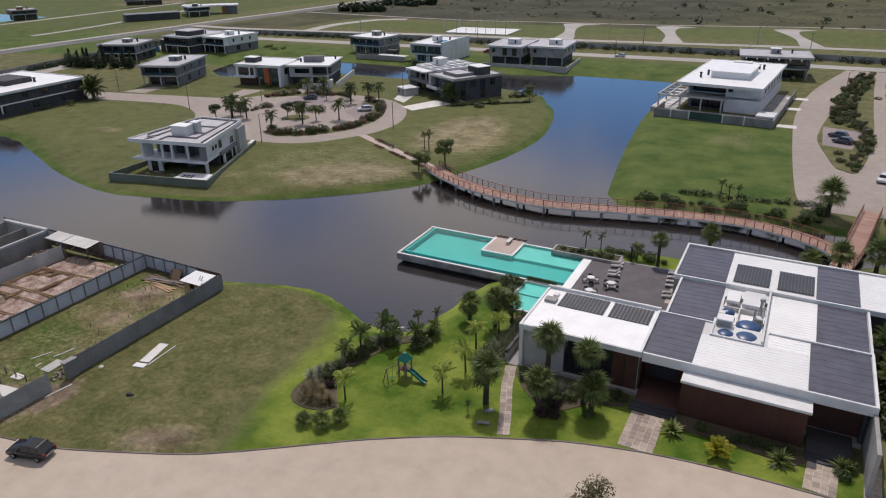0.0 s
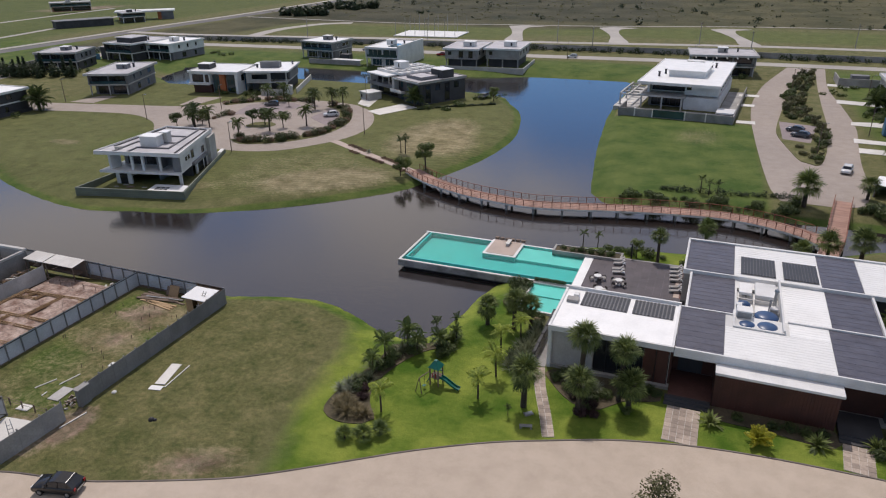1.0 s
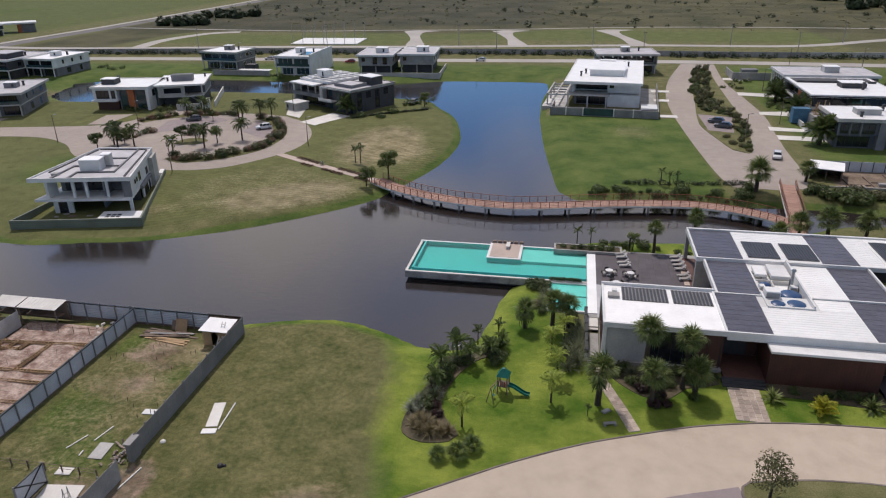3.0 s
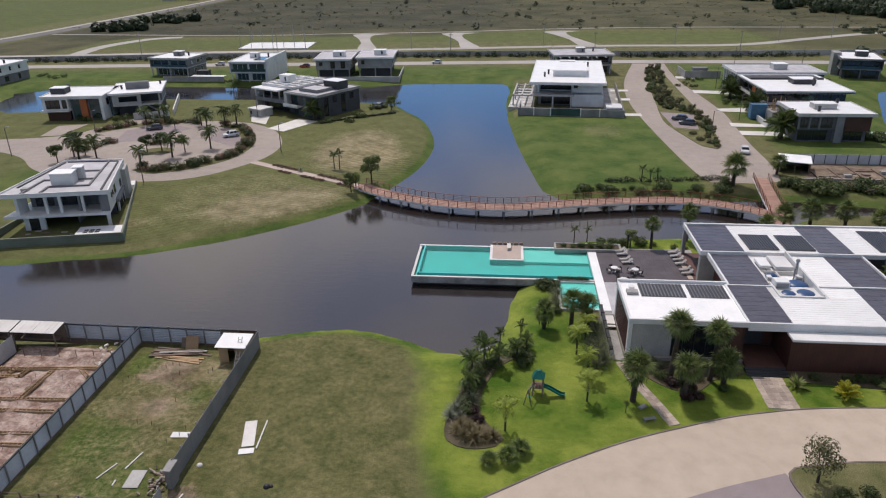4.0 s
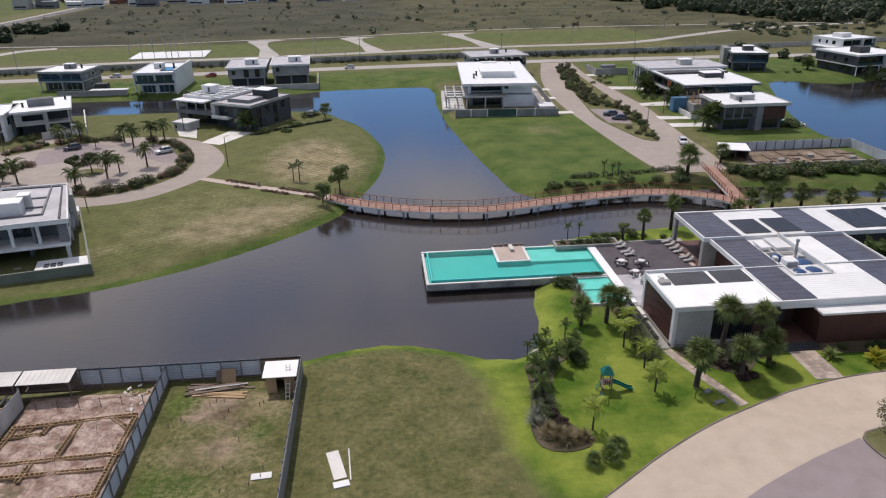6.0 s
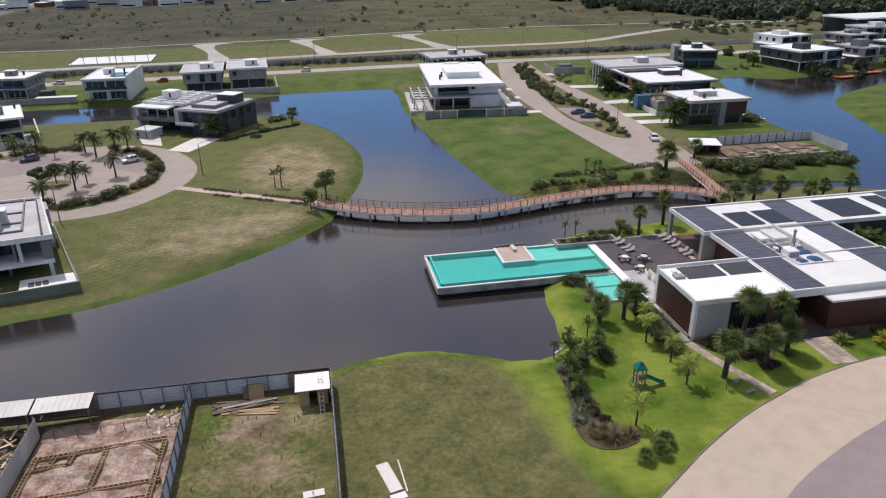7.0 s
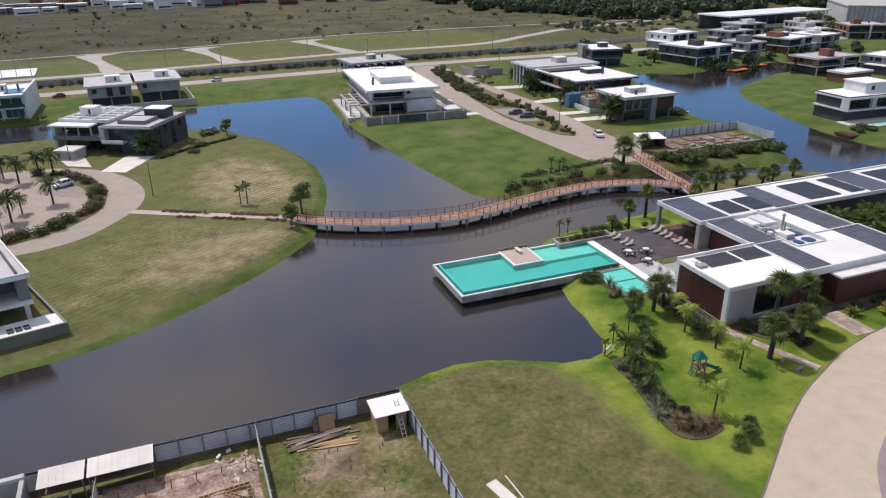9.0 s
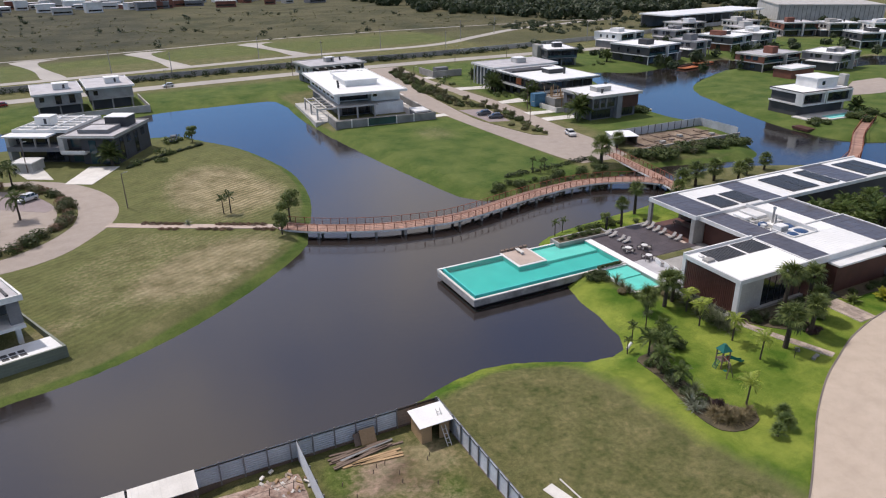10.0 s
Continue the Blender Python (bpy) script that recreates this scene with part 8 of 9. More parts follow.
stuff_cloud("yard_trees", "dense dark trees and shrubs beside the grey house", [(x + rh.uniform(-1.5, 1.5), y + rh.uniform(-1.5, 1.5), rh.uniform(1.5, 2.5), rh.uniform(2.8, 5.6)) for x, y in ((-241, 172.5), (-236.5, 172), (-239, 173.6), (-231, 174.2), (-227, 176), (-221.3, 178.2), (-233.5, 174), (-243.5, 171)) for _ in range(3)], 0.3, L_WOO, 72, 130, "trees")
stuff_cloud("clipped_hedge", "low dark clipped hedge between the two pools", [(-28.2 + 0.3 * k, 78.8, 0.28, 0.55) for k in range(14)], 0.16, L_SHR, 73, 60, "hedge").location.z = 0.4

# ---- stone paths ----
def stone_path(name, label, line, width, seed, cell=0.58):
    rng = random.Random(seed)
    ln = dense(line, 0.25, False)
    le, ri = strip_pts(ln, width)
    ob = sheet(name, le + ri[::-1], -0.1, 0.045, COPING, label, "path")
    pts = [Vector(p) for p in ln]
    run = [0.0]
    for a, b in zip(pts, pts[1:]):
        run.append(run[-1] + (b - a).length)
    st = Geo().box(-0.5, 0.5, -0.5, 0.5, 0, 0.03).mesh("paver", STONE)
    rows = int(run[-1] / cell)
    cols = max(2, round(width / cell))
    for r in range(rows):
        s = (r + 0.5) * run[-1] / rows
        i = next(k for k in range(len(run) - 1) if run[k + 1] >= s)
        a, b = pts[i], pts[i + 1]
        d = (b - a).normalized()
        here = a + d * (s - run[i])
        n = Vector((-d.y, d.x))
        yaw = math.degrees(math.atan2(d.y, d.x))
        for c in range(cols):
            off = (c + 0.5) / cols - 0.5
            p = here + n * off * width
            place("paver", st, pose(p.x, p.y, 0.04, 0, 0, yaw + rng.uniform(-1.5, 1.5)) @ Matrix.Diagonal((run[-1] / rows * rng.uniform(0.93, 0.97), width / cols * rng.uniform(0.93, 0.97), 1, 1)), ob)


stone_path("path_side", "narrow path of pinkish stone pavers across the lawn", [(-19.0, 48.3), (-20.2, 51.8), (-21.6, 55.6), (-22.6, 59.2)], 1.15, 1, 0.6)
stone_path("path_entrance", "wide entrance path of mixed pink and brown stone pavers", [(-7.7, 51.7), (-7.65, 57.2)], 3.1, 2, 0.62)
stone_path("path_service", "second entrance path of stone pavers", [(7.1, 53.0), (7.4, 56.8)], 2.5, 3, 0.62)
stone_path("path_end", "narrow paved strip beside the end wall", [(11.0, 53.0), (11.2, 58.5)], 1.3, 4, 0.6)

# ---- terrace furniture ----
def lounger(m, first=None):
    if first:
        return copy_thing(first, m)
    ob = thing("sun_lounger", "pale sun lounger with raised back on the terrace", "sun lounger", m, "terrace loungers")
    part("frame", Geo().box(-0.33, 0.33, -0.95, 0.95, 0.25, 0.31), WHITE, ob)
    part("mattress", Geo().box(-0.31, 0.31, -0.92, 0.28, 0.31, 0.40), FABRIC, ob, "", 0.02)
    back = Geo().box(-0.31, 0.31, 0, 0.78, -0.04, 0.05)
    b = place("backrest", back.mesh("backrest", FABRIC), pose(0, 0.28, 0.36, 42, 0, 0), ob)
    for x in (-0.28, 0.28):
        for y in (-0.8, 0.7):
            part("leg", Geo().box(x - 0.03, x + 0.03, y - 0.03, y + 0.03, 0, 0.25), STEEL, ob)
    return ob


LZ = 0.42
lg = None
for x, y, yaw in ((-18.6, 88.6, -78), (-18.4, 87.5, -78), (-18.3, 85.6, -78), (-18.1, 84.6, -78), (-10.9, 88.6, -78), (-10.8, 87.3, -78), (-10.7, 86.0, -78), (-10.6, 84.7, -78), (-10.5, 82.6, -78), (-10.4, 81.5, -78)):
    ob = lounger(pose(x, y, LZ, 0, 0, yaw) @ Matrix.Scale(1.0 if lg else 0.86, 4), lg)
    lg = lg or ob


def table_set(x, y, seed):
    ob = thing("round_table", "small round white table on the terrace", "table", pose(x, y, LZ), "terrace tables")
    part("tabletop", Geo().tube((0, 0, 0.70), (0, 0, 0.75), 0.5, 0.5, 16), WHITE, ob)
    part("pedestal", Geo().tube((0, 0, 0.03), (0, 0, 0.70), 0.05, 0.05, 8), STEEL, ob)
    part("foot", Geo().tube((0, 0, 0), (0, 0, 0.03), 0.28, 0.28, 12), STEEL, ob)
    for k in range(4):
        a = radians(seed * 20 + 90 * k)
        ch = thing("armchair", "dark wicker armchair with a pale cushion", "chair", pose(x + 0.8 * math.cos(a), y + 0.8 * math.sin(a), LZ, 0, 0, math.degrees(a) - 90), "terrace chairs")
        part("seat", Geo().box(-0.24, 0.24, -0.26, 0.22, 0.36, 0.46), COPING, ch, "pale cushion", 0.02)
        part("backrest", Geo().box(-0.26, 0.26, 0.22, 0.27, 0.36, 0.74), WICKER, ch)
        part("arm", Geo().box(-0.28, -0.25, -0.24, 0.24, 0.56, 0.60), WICKER, ch)
        part("arm", Geo().box(0.25, 0.28, -0.24, 0.24, 0.56, 0.60), WICKER, ch)
        for lx in (-0.26, 0.26):
            for ly in (-0.22, 0.24):
                part("leg", Geo().box(lx - 0.02, lx + 0.02, ly - 0.02, ly + 0.02, 0, 0.57 if ly < 0 else 0.36), WICKER, ch)


table_set(-20.4, 81.6, 1)
table_set(-17.6, 81.2, 3)
table_set(-19.6, 78.0, 2)
for k in range(3):
    sf = thing("garden_sofa", "white cushioned garden sofa on the pale paving", "sofa", pose(-19.4 + k * 0.1, 75.8 - 1.7 * k, LZ, 0, 0, 80), "terrace sofas")
    part("base", Geo().box(-0.7, 0.7, -0.4, 0.4, 0, 0.28), WHITE, sf)
    part("cushion", Geo().box(-0.66, 0.66, -0.38, 0.3, 0.28, 0.45), FABRIC, sf, "", 0.03)
    part("backrest", Geo().box(-0.7, 0.7, 0.3, 0.42, 0.28, 0.8), WHITE, sf, "", 0.03)
bt = thing("dining_table", "long timber dining table under the loggia", "table", pose(-6.2, 84.5, 0.44))
part("tabletop", Geo().box(-0.5, 0.5, -2.2, 2.2, 0.7, 0.76), WOODG, bt)
for x in (-0.4, 0.4):
    for y in (-2, 2):
        part("leg", Geo().box(x - 0.05, x + 0.05, y - 0.05, y + 0.05, 0, 0.7), WOODG, bt)
shower = thing("deck_post", "dark timber shower post at the edge of the terrace", "shower post", pose(-17.2, 90.6, 0))
part("post", Geo().box(-0.1, 0.1, -0.1, 0.1, 0, 2.4), BLACK, shower)
part("head", Geo().box(-0.35, 0.1, -0.12, 0.12, 2.4, 2.5), BLACK, shower)

# ---- playground ----
pg = thing("playground_tower", "dark green play tower with teal roof and slide on the lawn", "play tower", pose(-31.9, 52.6, 0, 0, 0, -8) @ Matrix.Scale(0.80, 4))
for x in (-0.6, 0.6):
    for y in (-0.6, 0.6):
        part("post", Geo().box(x - 0.07, x + 0.07, y - 0.07, y + 0.07, -0.1, 2.75), WOODG, pg)
part("platform", Geo().box(-0.7, 0.7, -0.7, 0.7, 1.15, 1.25), WOODG, pg)
rf = Geo()
for i in range(4):
    a, b = [((-0.8, -0.8), (0.8, -0.8), (0.8, 0.8), (-0.8, 0.8))[(i + k) % 4] for k in (0, 1)]
    rf.face([(*a, 2.65), (*b, 2.65), (b[0] * 0.25, b[1] * 0.25, 3.5), (a[0] * 0.25, a[1] * 0.25, 3.5)])
rf.box(-0.2, 0.2, -0.2, 0.2, 3.48, 3.56)
part("roof", rf, TEAL, pg, "teal pyramid roof")
for k in range(5):
    part("baluster", Geo().box(-0.5 + k * 0.24, -0.4 + k * 0.24, -0.66, -0.6, 1.25, 1.9), REDTAIL if k % 2 else WOODG, pg)
part("rail", Geo().box(-0.6, 0.6, 0.58, 0.66, 1.7, 1.85), TEAL, pg)
sl = Geo()
prev = None
for i in range(13):
    t = i / 12
    x, z = 0.7 + 2.7 * t, 1.22 - 1.0 * (t * t * (3 - 2 * t)) + (0.05 if i > 10 else 0)
    if prev:
        px, pz = prev
        sl.bar((px, -0.1, pz), (x + 0.02, -0.1, z), 0.55, 0.05)
        sl.bar((px, -0.4, pz + 0.12), (x + 0.02, -0.4, z + 0.12), 0.06, 0.26)
        sl.bar((px, 0.2, pz + 0.12), (x + 0.02, 0.2, z + 0.12), 0.06, 0.26)
    prev = (x, z)
part("slide", sl, TEAL, pg, "teal plastic slide")
lad = Geo()
for k in range(5):
    lad.bar((-0.75 - 0.13 * (4 - k), -0.3, 0.25 * k + 0.1), (-0.75 - 0.13 * (4 - k), 0.3, 0.25 * k + 0.1), 0.06, 0.06)
lad.bar((-1.3, -0.33, 0), (-0.7, -0.33, 1.2), 0.06, 0.06).bar((-1.3, 0.33, 0), (-0.7, 0.33, 1.2), 0.06, 0.06)
part("ladder", lad, TEAL, pg)
part("swing_beam", Geo().bar((-0.6, -0.7, 2.1), (-1.0, -2.6, 2.1), 0.1, 0.1), WOODG, pg)
part("swing_leg", Geo().bar((-1.0, -2.6, 2.1), (-1.5, -2.8, 0), 0.09, 0.09), WOODG, pg)
part("swing_leg", Geo().bar((-1.0, -2.6, 2.1), (-0.5, -2.9, 0), 0.09, 0.09), WOODG, pg)
part("swing_seat", Geo().box(-1.05, -0.65, -1.9, -1.5, 0.45, 0.5), TEAL, pg)
part("swing_rope", Geo().bar((-0.8, -1.6, 2.1), (-0.85, -1.7, 0.5), 0.03, 0.03), BLACK, pg)
bn = thing("stone_bench", "low pale stone bench in the shade of a palm", "bench", pose(-21.3, 48.9, 0, 0, 0, 15))
part("seat", Geo().box(-0.6, 0.6, -0.2, 0.2, 0.22, 0.3), CONC, bn, "", 0.02)
for x in (-0.5, 0.5):
    part("foot", Geo().box(x - 0.1, x + 0.1, -0.2, 0.2, 0, 0.22), CONC, bn)
mh = thing("utility_box", "small grey utility cover on the lawn", "utility cover", pose(-21.6, 51.0, 0, 0, 0, 40))
part("frame", Geo().box(-0.45, 0.45, -0.25, 0.25, 0, 0.12), CONC, mh)
part("lid", Geo().box(-0.4, 0.4, -0.2, 0.2, 0.12, 0.16), STEEL, mh)
pp = thing("drain_pipe", "white drain pipe end at the lake bank", "pipe", pose(-38.4, 60.6, -0.35, 0, 0, 20))
part("pipe", Geo().tube((0, 0, 0.1), (1.5, 0.3, 0.15), 0.16, 0.16, 10), WHITE, pp)

# ---- building site ----
FH = 2.15


def corrugated(w, h, mat, name="sheet"):
    g = Geo()
    n = 9
    prof = []
    for i in range(n * 4 + 1):
        z = h * i / (n * 4)
        prof.append((0.022 * (1 if (i % 4) in (1, 2) else -1), z))
    for d in (0, 1):
        for y, z in prof:
            g.v.append((-w / 2, y + 0.01 * d, z))
            g.v.append((w / 2, y + 0.01 * d, z))
    k = len(prof)
    for i in range(k - 1):
        g.f.append((2 * i, 2 * i + 1, 2 * i + 3, 2 * i + 2))
        o = 2 * k
        g.f.append((o + 2 * i, o + 2 * i + 2, o + 2 * i + 3, o + 2 * i + 1))
    return g.mesh(name, mat)


def sheet_fence(label, p, q, side, outer=None, skip=(), pw=2.0, rusty=0):
    """A fence of corrugated sheets from p to q, its posts standing on one side (1 left, -1 right)."""
    a, b = Vector(p), Vector(q)
    d = b - a
    n = max(1, round(d.length / pw))
    yaw = math.degrees(math.atan2(d.y, d.x))
    ob = thing("sheet_fence", label, "fence", pose(a.x, a.y, 0, 0, 0, yaw), "site fences")
    w = d.length / n
    pane = corrugated(w - 0.01, FH, FENCE)
    rust = corrugated(w - 0.01, FH, RUSTY)
    dark = Geo().box(-w / 2 + 0.005, w / 2 - 0.005, -0.015, 0.015, 0, FH + 0.02).mesh("outer_sheet", outer) if outer else None
    post = Geo().box(-0.06, 0.06, -0.05, 0.05, -0.3, FH + 0.06).mesh("post", FENCEB)
    for i in range(n + 1):
        if i in skip:
            continue
        if i < n:
            place("sheet", rust if i >= n - rusty else pane, pose(w * (i + 0.5), 0, -0.05), ob)
            if outer:
                place("outer_sheet", dark, pose(w * (i + 0.5), -side * 0.06, -0.05), ob)
        place("post", post, pose(w * i, side * 0.085, 0), ob)
    part("top_rail", Geo().box(0, d.length, side * 0.05 - 0.03, side * 0.05 + 0.03, FH - 0.25, FH - 0.17), BLACK, ob)
    part("foot_board", Geo().box(0, d.length, side * 0.05 - 0.06, side * 0.05 + 0.06, -0.6, 0.06), WOODG, ob)
    return ob


sheet_fence("bluish corrugated steel fence along the water", (-110, 59.9), (-63.9, 59.5), -1, None, (), 2.1, 2)
sheet_fence("bluish corrugated steel fence between two building lots", (-78.0, 30.0), (-78.0, 59.4), -1)
sheet_fence("dark grey painted sheet fence along the lawn", (-63.7, 37.6), (-63.7, 59.4), 1, FENCEB, (), 1.7)
sheet_fence("weathered grey sheet fence beside the site gate", (-63.6, 27.4), (-63.3, 34.2), 1, CONC, (), 2.2)
sheet_fence("pale concrete-coloured fence of the neighbouring site", (-92.2, 28), (-91.6, 56.4), 1, CONCL)
dirt = Geo()
rd = random.Random(4)
nx_, ny_ = 27, 56
for j in range(ny_ + 1):
    for i in range(nx_ + 1):
        x, y = -91.4 + 13.2 * i / nx_, 29.5 + 28.4 * j / ny_
        e = min(i, nx_ - i, j, ny_ - j)
        z = 0.02 + min(e, 3) / 3 * (0.12 + 0.34 * noise.fractal(Vector((x * 0.35, y * 0.35, 1)), 0.8, 2.1, 4) + 0.5 * max(0, noise.noise(Vector((x * 0.2, y * 0.2, 7))) - 0.1) * (1 if y > 53.5 else 0.3))
        dirt.v.append((x, y, z if e else -0.1))
for j in range(ny_):
    for i in range(nx_):
        k = j * (nx_ + 1) + i
        dirt.f.append((k, k + 1, k + nx_ + 2, k + nx_ + 1))
solo("site_soil", dirt, SOIL, "churned reddish soil of the building site", "soil", kind="structure", smooth=True)


def ladder_beam(p, q, ob, z=0.28):
    """A trench beam: two timber rails with cross pieces, ladder-like."""
    a, b = Vector(p), Vector(q)
    d = (b - a).normalized()
    n = Vector((-d.y, d.x)) * 0.19
    L = (b - a).length
    for s in (-1, 1):
        u, v = a + n * s, b + n * s
        part("rail", Geo().bar((u.x, u.y, z), (v.x, v.y, z), 0.05, 0.22), WOOD, ob)
    g = Geo()
    for k in range(int(L / 0.42)):
        c = a + d * (0.21 + 0.42 * k)
        u, v = c - n * 1.12, c + n * 1.12
        g.bar((u.x, u.y, z + 0.13), (v.x, v.y, z + 0.13), 0.06, 0.05)
    part("lattice", g, WOOD, ob)["kind"] = "stuff"
    part("trench", Geo().bar((a.x, a.y, 0.16), (b.x, b.y, 0.16), 0.36, 0.1), MULCH, ob)


fw = thing("formwork", "timber formwork of foundation beams laid over the soil", "formwork")
for p, q in (((-91.0, 52.4), (-79.4, 53.4)), ((-91, 51.0), (-87.6, 51.2)), ((-89.2, 51.2), (-88.9, 53.0)), ((-87.6, 51.2), (-87.4, 53.0)), ((-84.6, 52.6), (-84.9, 47.2)), ((-79.5, 53.2), (-79.7, 41.0)), ((-81.6, 53.0), (-79.8, 51.4)),
             ((-91, 47.0), (-79.0, 47.6)), ((-86.8, 46.9), (-87, 44.6)), ((-91, 45.2), (-79.6, 45.6)), ((-91, 41.4), (-79.6, 42.2)), ((-91, 40.0), (-79.6, 40.5)), ((-91, 36.2), (-79.6, 36.8)), ((-91, 33.0), (-79.6, 33.4)), ((-90.8, 47), (-90.6, 53))):
    ladder_beam(p, q, fw)
for k in range(60):
    x, y = rd.uniform(-90.5, -79), rd.uniform(34, 53)
    part("rebar", Geo().bar((x, y, 0.1), (x + rd.uniform(-.1, .1), y + rd.uniform(-.1, .1), rd.uniform(0.5, 0.9)), 0.03, 0.03), RUSTY, fw)
rub = thing("rubble_heap", "scattered broken bricks and boards by the fence", "rubble")
for k in range(60):
    x, y, s = rd.gauss(-80.4, 1.3), rd.gauss(56.2, 1.0), rd.uniform(0.08, 0.3)
    part("brick", Geo().bar((x, y, 0.1), (x + rd.uniform(-.4, .4), y + rd.uniform(.1, .4), 0.16 + s * 0.3), s, s * 0.6), rd.choice((STONE, WOOD, COPING)), rub)
for x0, x1, nm in ((-96.0, -92.4, 0), (-92.2, -86.9, 1)):
    sh = thing("lean_to_shed", "open lean-to shed with white sheet roof against the fence", "shed", None, "site sheds")
    part("roof", Geo().bar(((x0 + x1) / 2, 57.0, 2.2), ((x0 + x1) / 2, 59.3, 2.45), x1 - x0, 0.05), COPING, sh)
    for k in range(int((x1 - x0) / 0.55)):
        part("rib", Geo().bar((x0 + 0.3 + k * 0.55, 57.0, 2.235), (x0 + 0.3 + k * 0.55, 59.3, 2.485), 0.06, 0.03), COPING, sh)
    for x in (x0 + 0.15, x1 - 0.15):
        part("post", Geo().box(x - 0.06, x + 0.06, 57.1, 57.22, -0.1, 2.18), WOODG, sh)
    part("back_board", Geo().box(x0 + 0.1, x1 - 0.1, 59.2, 59.3, 0, 2.3), WOODG, sh)
    part("workbench", Geo().box(x0 + 0.3, x1 - 0.3, 57.9, 58.8, 0.75, 0.85), WOODG, sh)
hut = thing("site_hut", "small plywood hut with white roof and dark doorway", "hut")
part("wall", Geo().box(-67.0, -66.0, 56.0, 56.06, 0, 2.0), WOOD, hut)
part("wall", Geo().box(-65.2, -64.2, 56.0, 56.06, 0, 2.0), WOOD, hut)
part("wall", Geo().box(-67.06, -67.0, 56.0, 58.4, 0, 2.0), WOOD, hut)
part("wall", Geo().box(-64.2, -64.14, 56.0, 58.4, 0, 2.0), WOOD, hut)
part("wall", Geo().box(-67.0, -64.2, 58.34, 58.4, 0, 2.0), WOOD, hut)
part("roof", Geo().bar((-65.6, 55.7, 2.03), (-65.6, 58.6, 2.2), 3.5, 0.06), ROOFW, hut, "white sheet roof")
ldr = thing("ladder", "pale timber ladder leaning on the hut roof", "ladder")
for x in (-65.0, -64.6):
    part("rail", Geo().bar((x, 54.6, 0.0), (x, 57.2, 2.6), 0.07, 0.07), COPING, ldr)
for k in range(8):
    t = (k + 0.7) / 8.4
    part("rung", Geo().bar((-65.0, 54.6 + 2.6 * t, 2.6 * t), (-64.6, 54.6 + 2.6 * t, 2.6 * t), 0.06, 0.06), COPING, ldr)
for k, (x, y, L, yaw, m) in enumerate(((-73, 58.0, 5.4, 3, WOODG), (-72.6, 57.7, 5.8, 5, WOODG), (-73.2, 57.4, 5.0, 1, WOODG), (-72.4, 57.1, 5.6, 4, WOODG), (-71.9, 56.5, 5.6, -3, WOOD), (-72.2, 56.2, 5.2, -2, WOOD), (-71.5, 56.0, 4.8, -5, WOOD), (-72.0, 57.5, 5.4, 7, STEEL), (-71.6, 57.9, 4.6, 2, WOODG), (-73.4, 57.0, 4.4, 12, WOODG), (-71.0, 57.3, 5.0, -4, WOODG), (-72.8, 56.8, 5.6, 8, WOODG), (-73.6, 58.2, 3.6, -6, WOODG), (-71.2, 55.7, 4.0, -9, WOOD))):
    solo("plank", Geo().box(-L / 2, L / 2, -0.12, 0.12, 0, 0.09), m, "long loose timber plank on the grass", "plank", pose(x, y, 0.02 + 0.1 * (k in (1, 3, 7, 9, 11)), 0, 0, yaw), "stacked planks")
plyw = thing("plywood_stack", "plywood sheets leaning against the fence", "plywood")
part("sheet", Geo().bar((-71.4, 58.4, 0.0), (-71.4, 59.1, 1.3), 1.5, 0.05), WOOD, plyw)
part("sheet", Geo().bar((-72.4, 58.6, 0.0), (-72.4, 59.2, 1.0), 0.7, 0.05), WOODG, plyw)
for x, y, w, d, yaw, m, lab in ((-59.4, 44.0, 1.15, 3.8, 14, COPING, "long pale board lying on the grass"), (-58.85, 41.5, 1.4, 0.75, 12, WHITE, "short white board lying on the grass"), (-65.9, 43.3, 1.8, 0.8, 4, WHITE, "white board lying on the grass"),
                                (-67.3, 37.2, 1.35, 2.2, 4, CONCL, "pale fibre board leaning on rubble"), (-68.8, 34.2, 1.4, 0.9, 5, COPING, "grey sheet lying on the soil"), (-67.2, 30.6, 3.4, 4.2, 8, COPING, "pale sheet covering the site entrance")):
    solo("board", Geo().box(-w / 2, w / 2, -d / 2, d / 2, 0.02, 0.09), m, lab, "board", pose(x, y, 0.0, 0, 0, yaw), "loose boards", bevel=0.01)
for x, y, L, yaw in ((-58.2, 44.0, 4.2, 94), (-70.3, 38.0, 2.2, 68), (-68.55, 39.5, 2.3, 77), (-62.55, 34.4, 2.8, 80), (-68.9, 36.6, 0.7, 95)):
    solo("batten", Geo().box(-L / 2, L / 2, -0.06, 0.06, 0.02, 0.1), COPING, "thin pale loose batten on the grass", "batten", pose(x, y, 0, 0, 0, yaw), "loose battens")
gp = thing("gate_rubble", "brick and metal rubble in the fence opening", "rubble")
for k in range(40):
    x, y = rd.uniform(-66.0, -64.0), rd.uniform(35.4, 38.6)
    part("brick", Geo().bar((x, y, 0.06), (x + rd.uniform(-.5, .5), y + rd.uniform(-.4, .4), rd.uniform(0.1, 0.5)), 0.16, 0.12), rd.choice((STONE, RUSTY, CONC)), gp)
cab = thing("site_cabinet", "grey box on the end of the dark fence", "cabinet", pose(-63.65, 36.9, 0))
part("box", Geo().box(-0.25, 0.25, -0.65, 0.65, 0.0, 1.95), FENCEB, cab, "", 0.03)
part("cap", Geo().box(-0.36, 0.36, -0.75, 0.75, 1.95, 2.07), CONC, cab)
gt = thing("site_gate", "open steel gate with cross braces and pale sheet", "gate", pose(-69.4, 29.6, 0, 0, 0, 88))
part("sheet", Geo().box(0, 3.0, -0.03, 0.03, 0.2, 2.2), FENCE, gt)
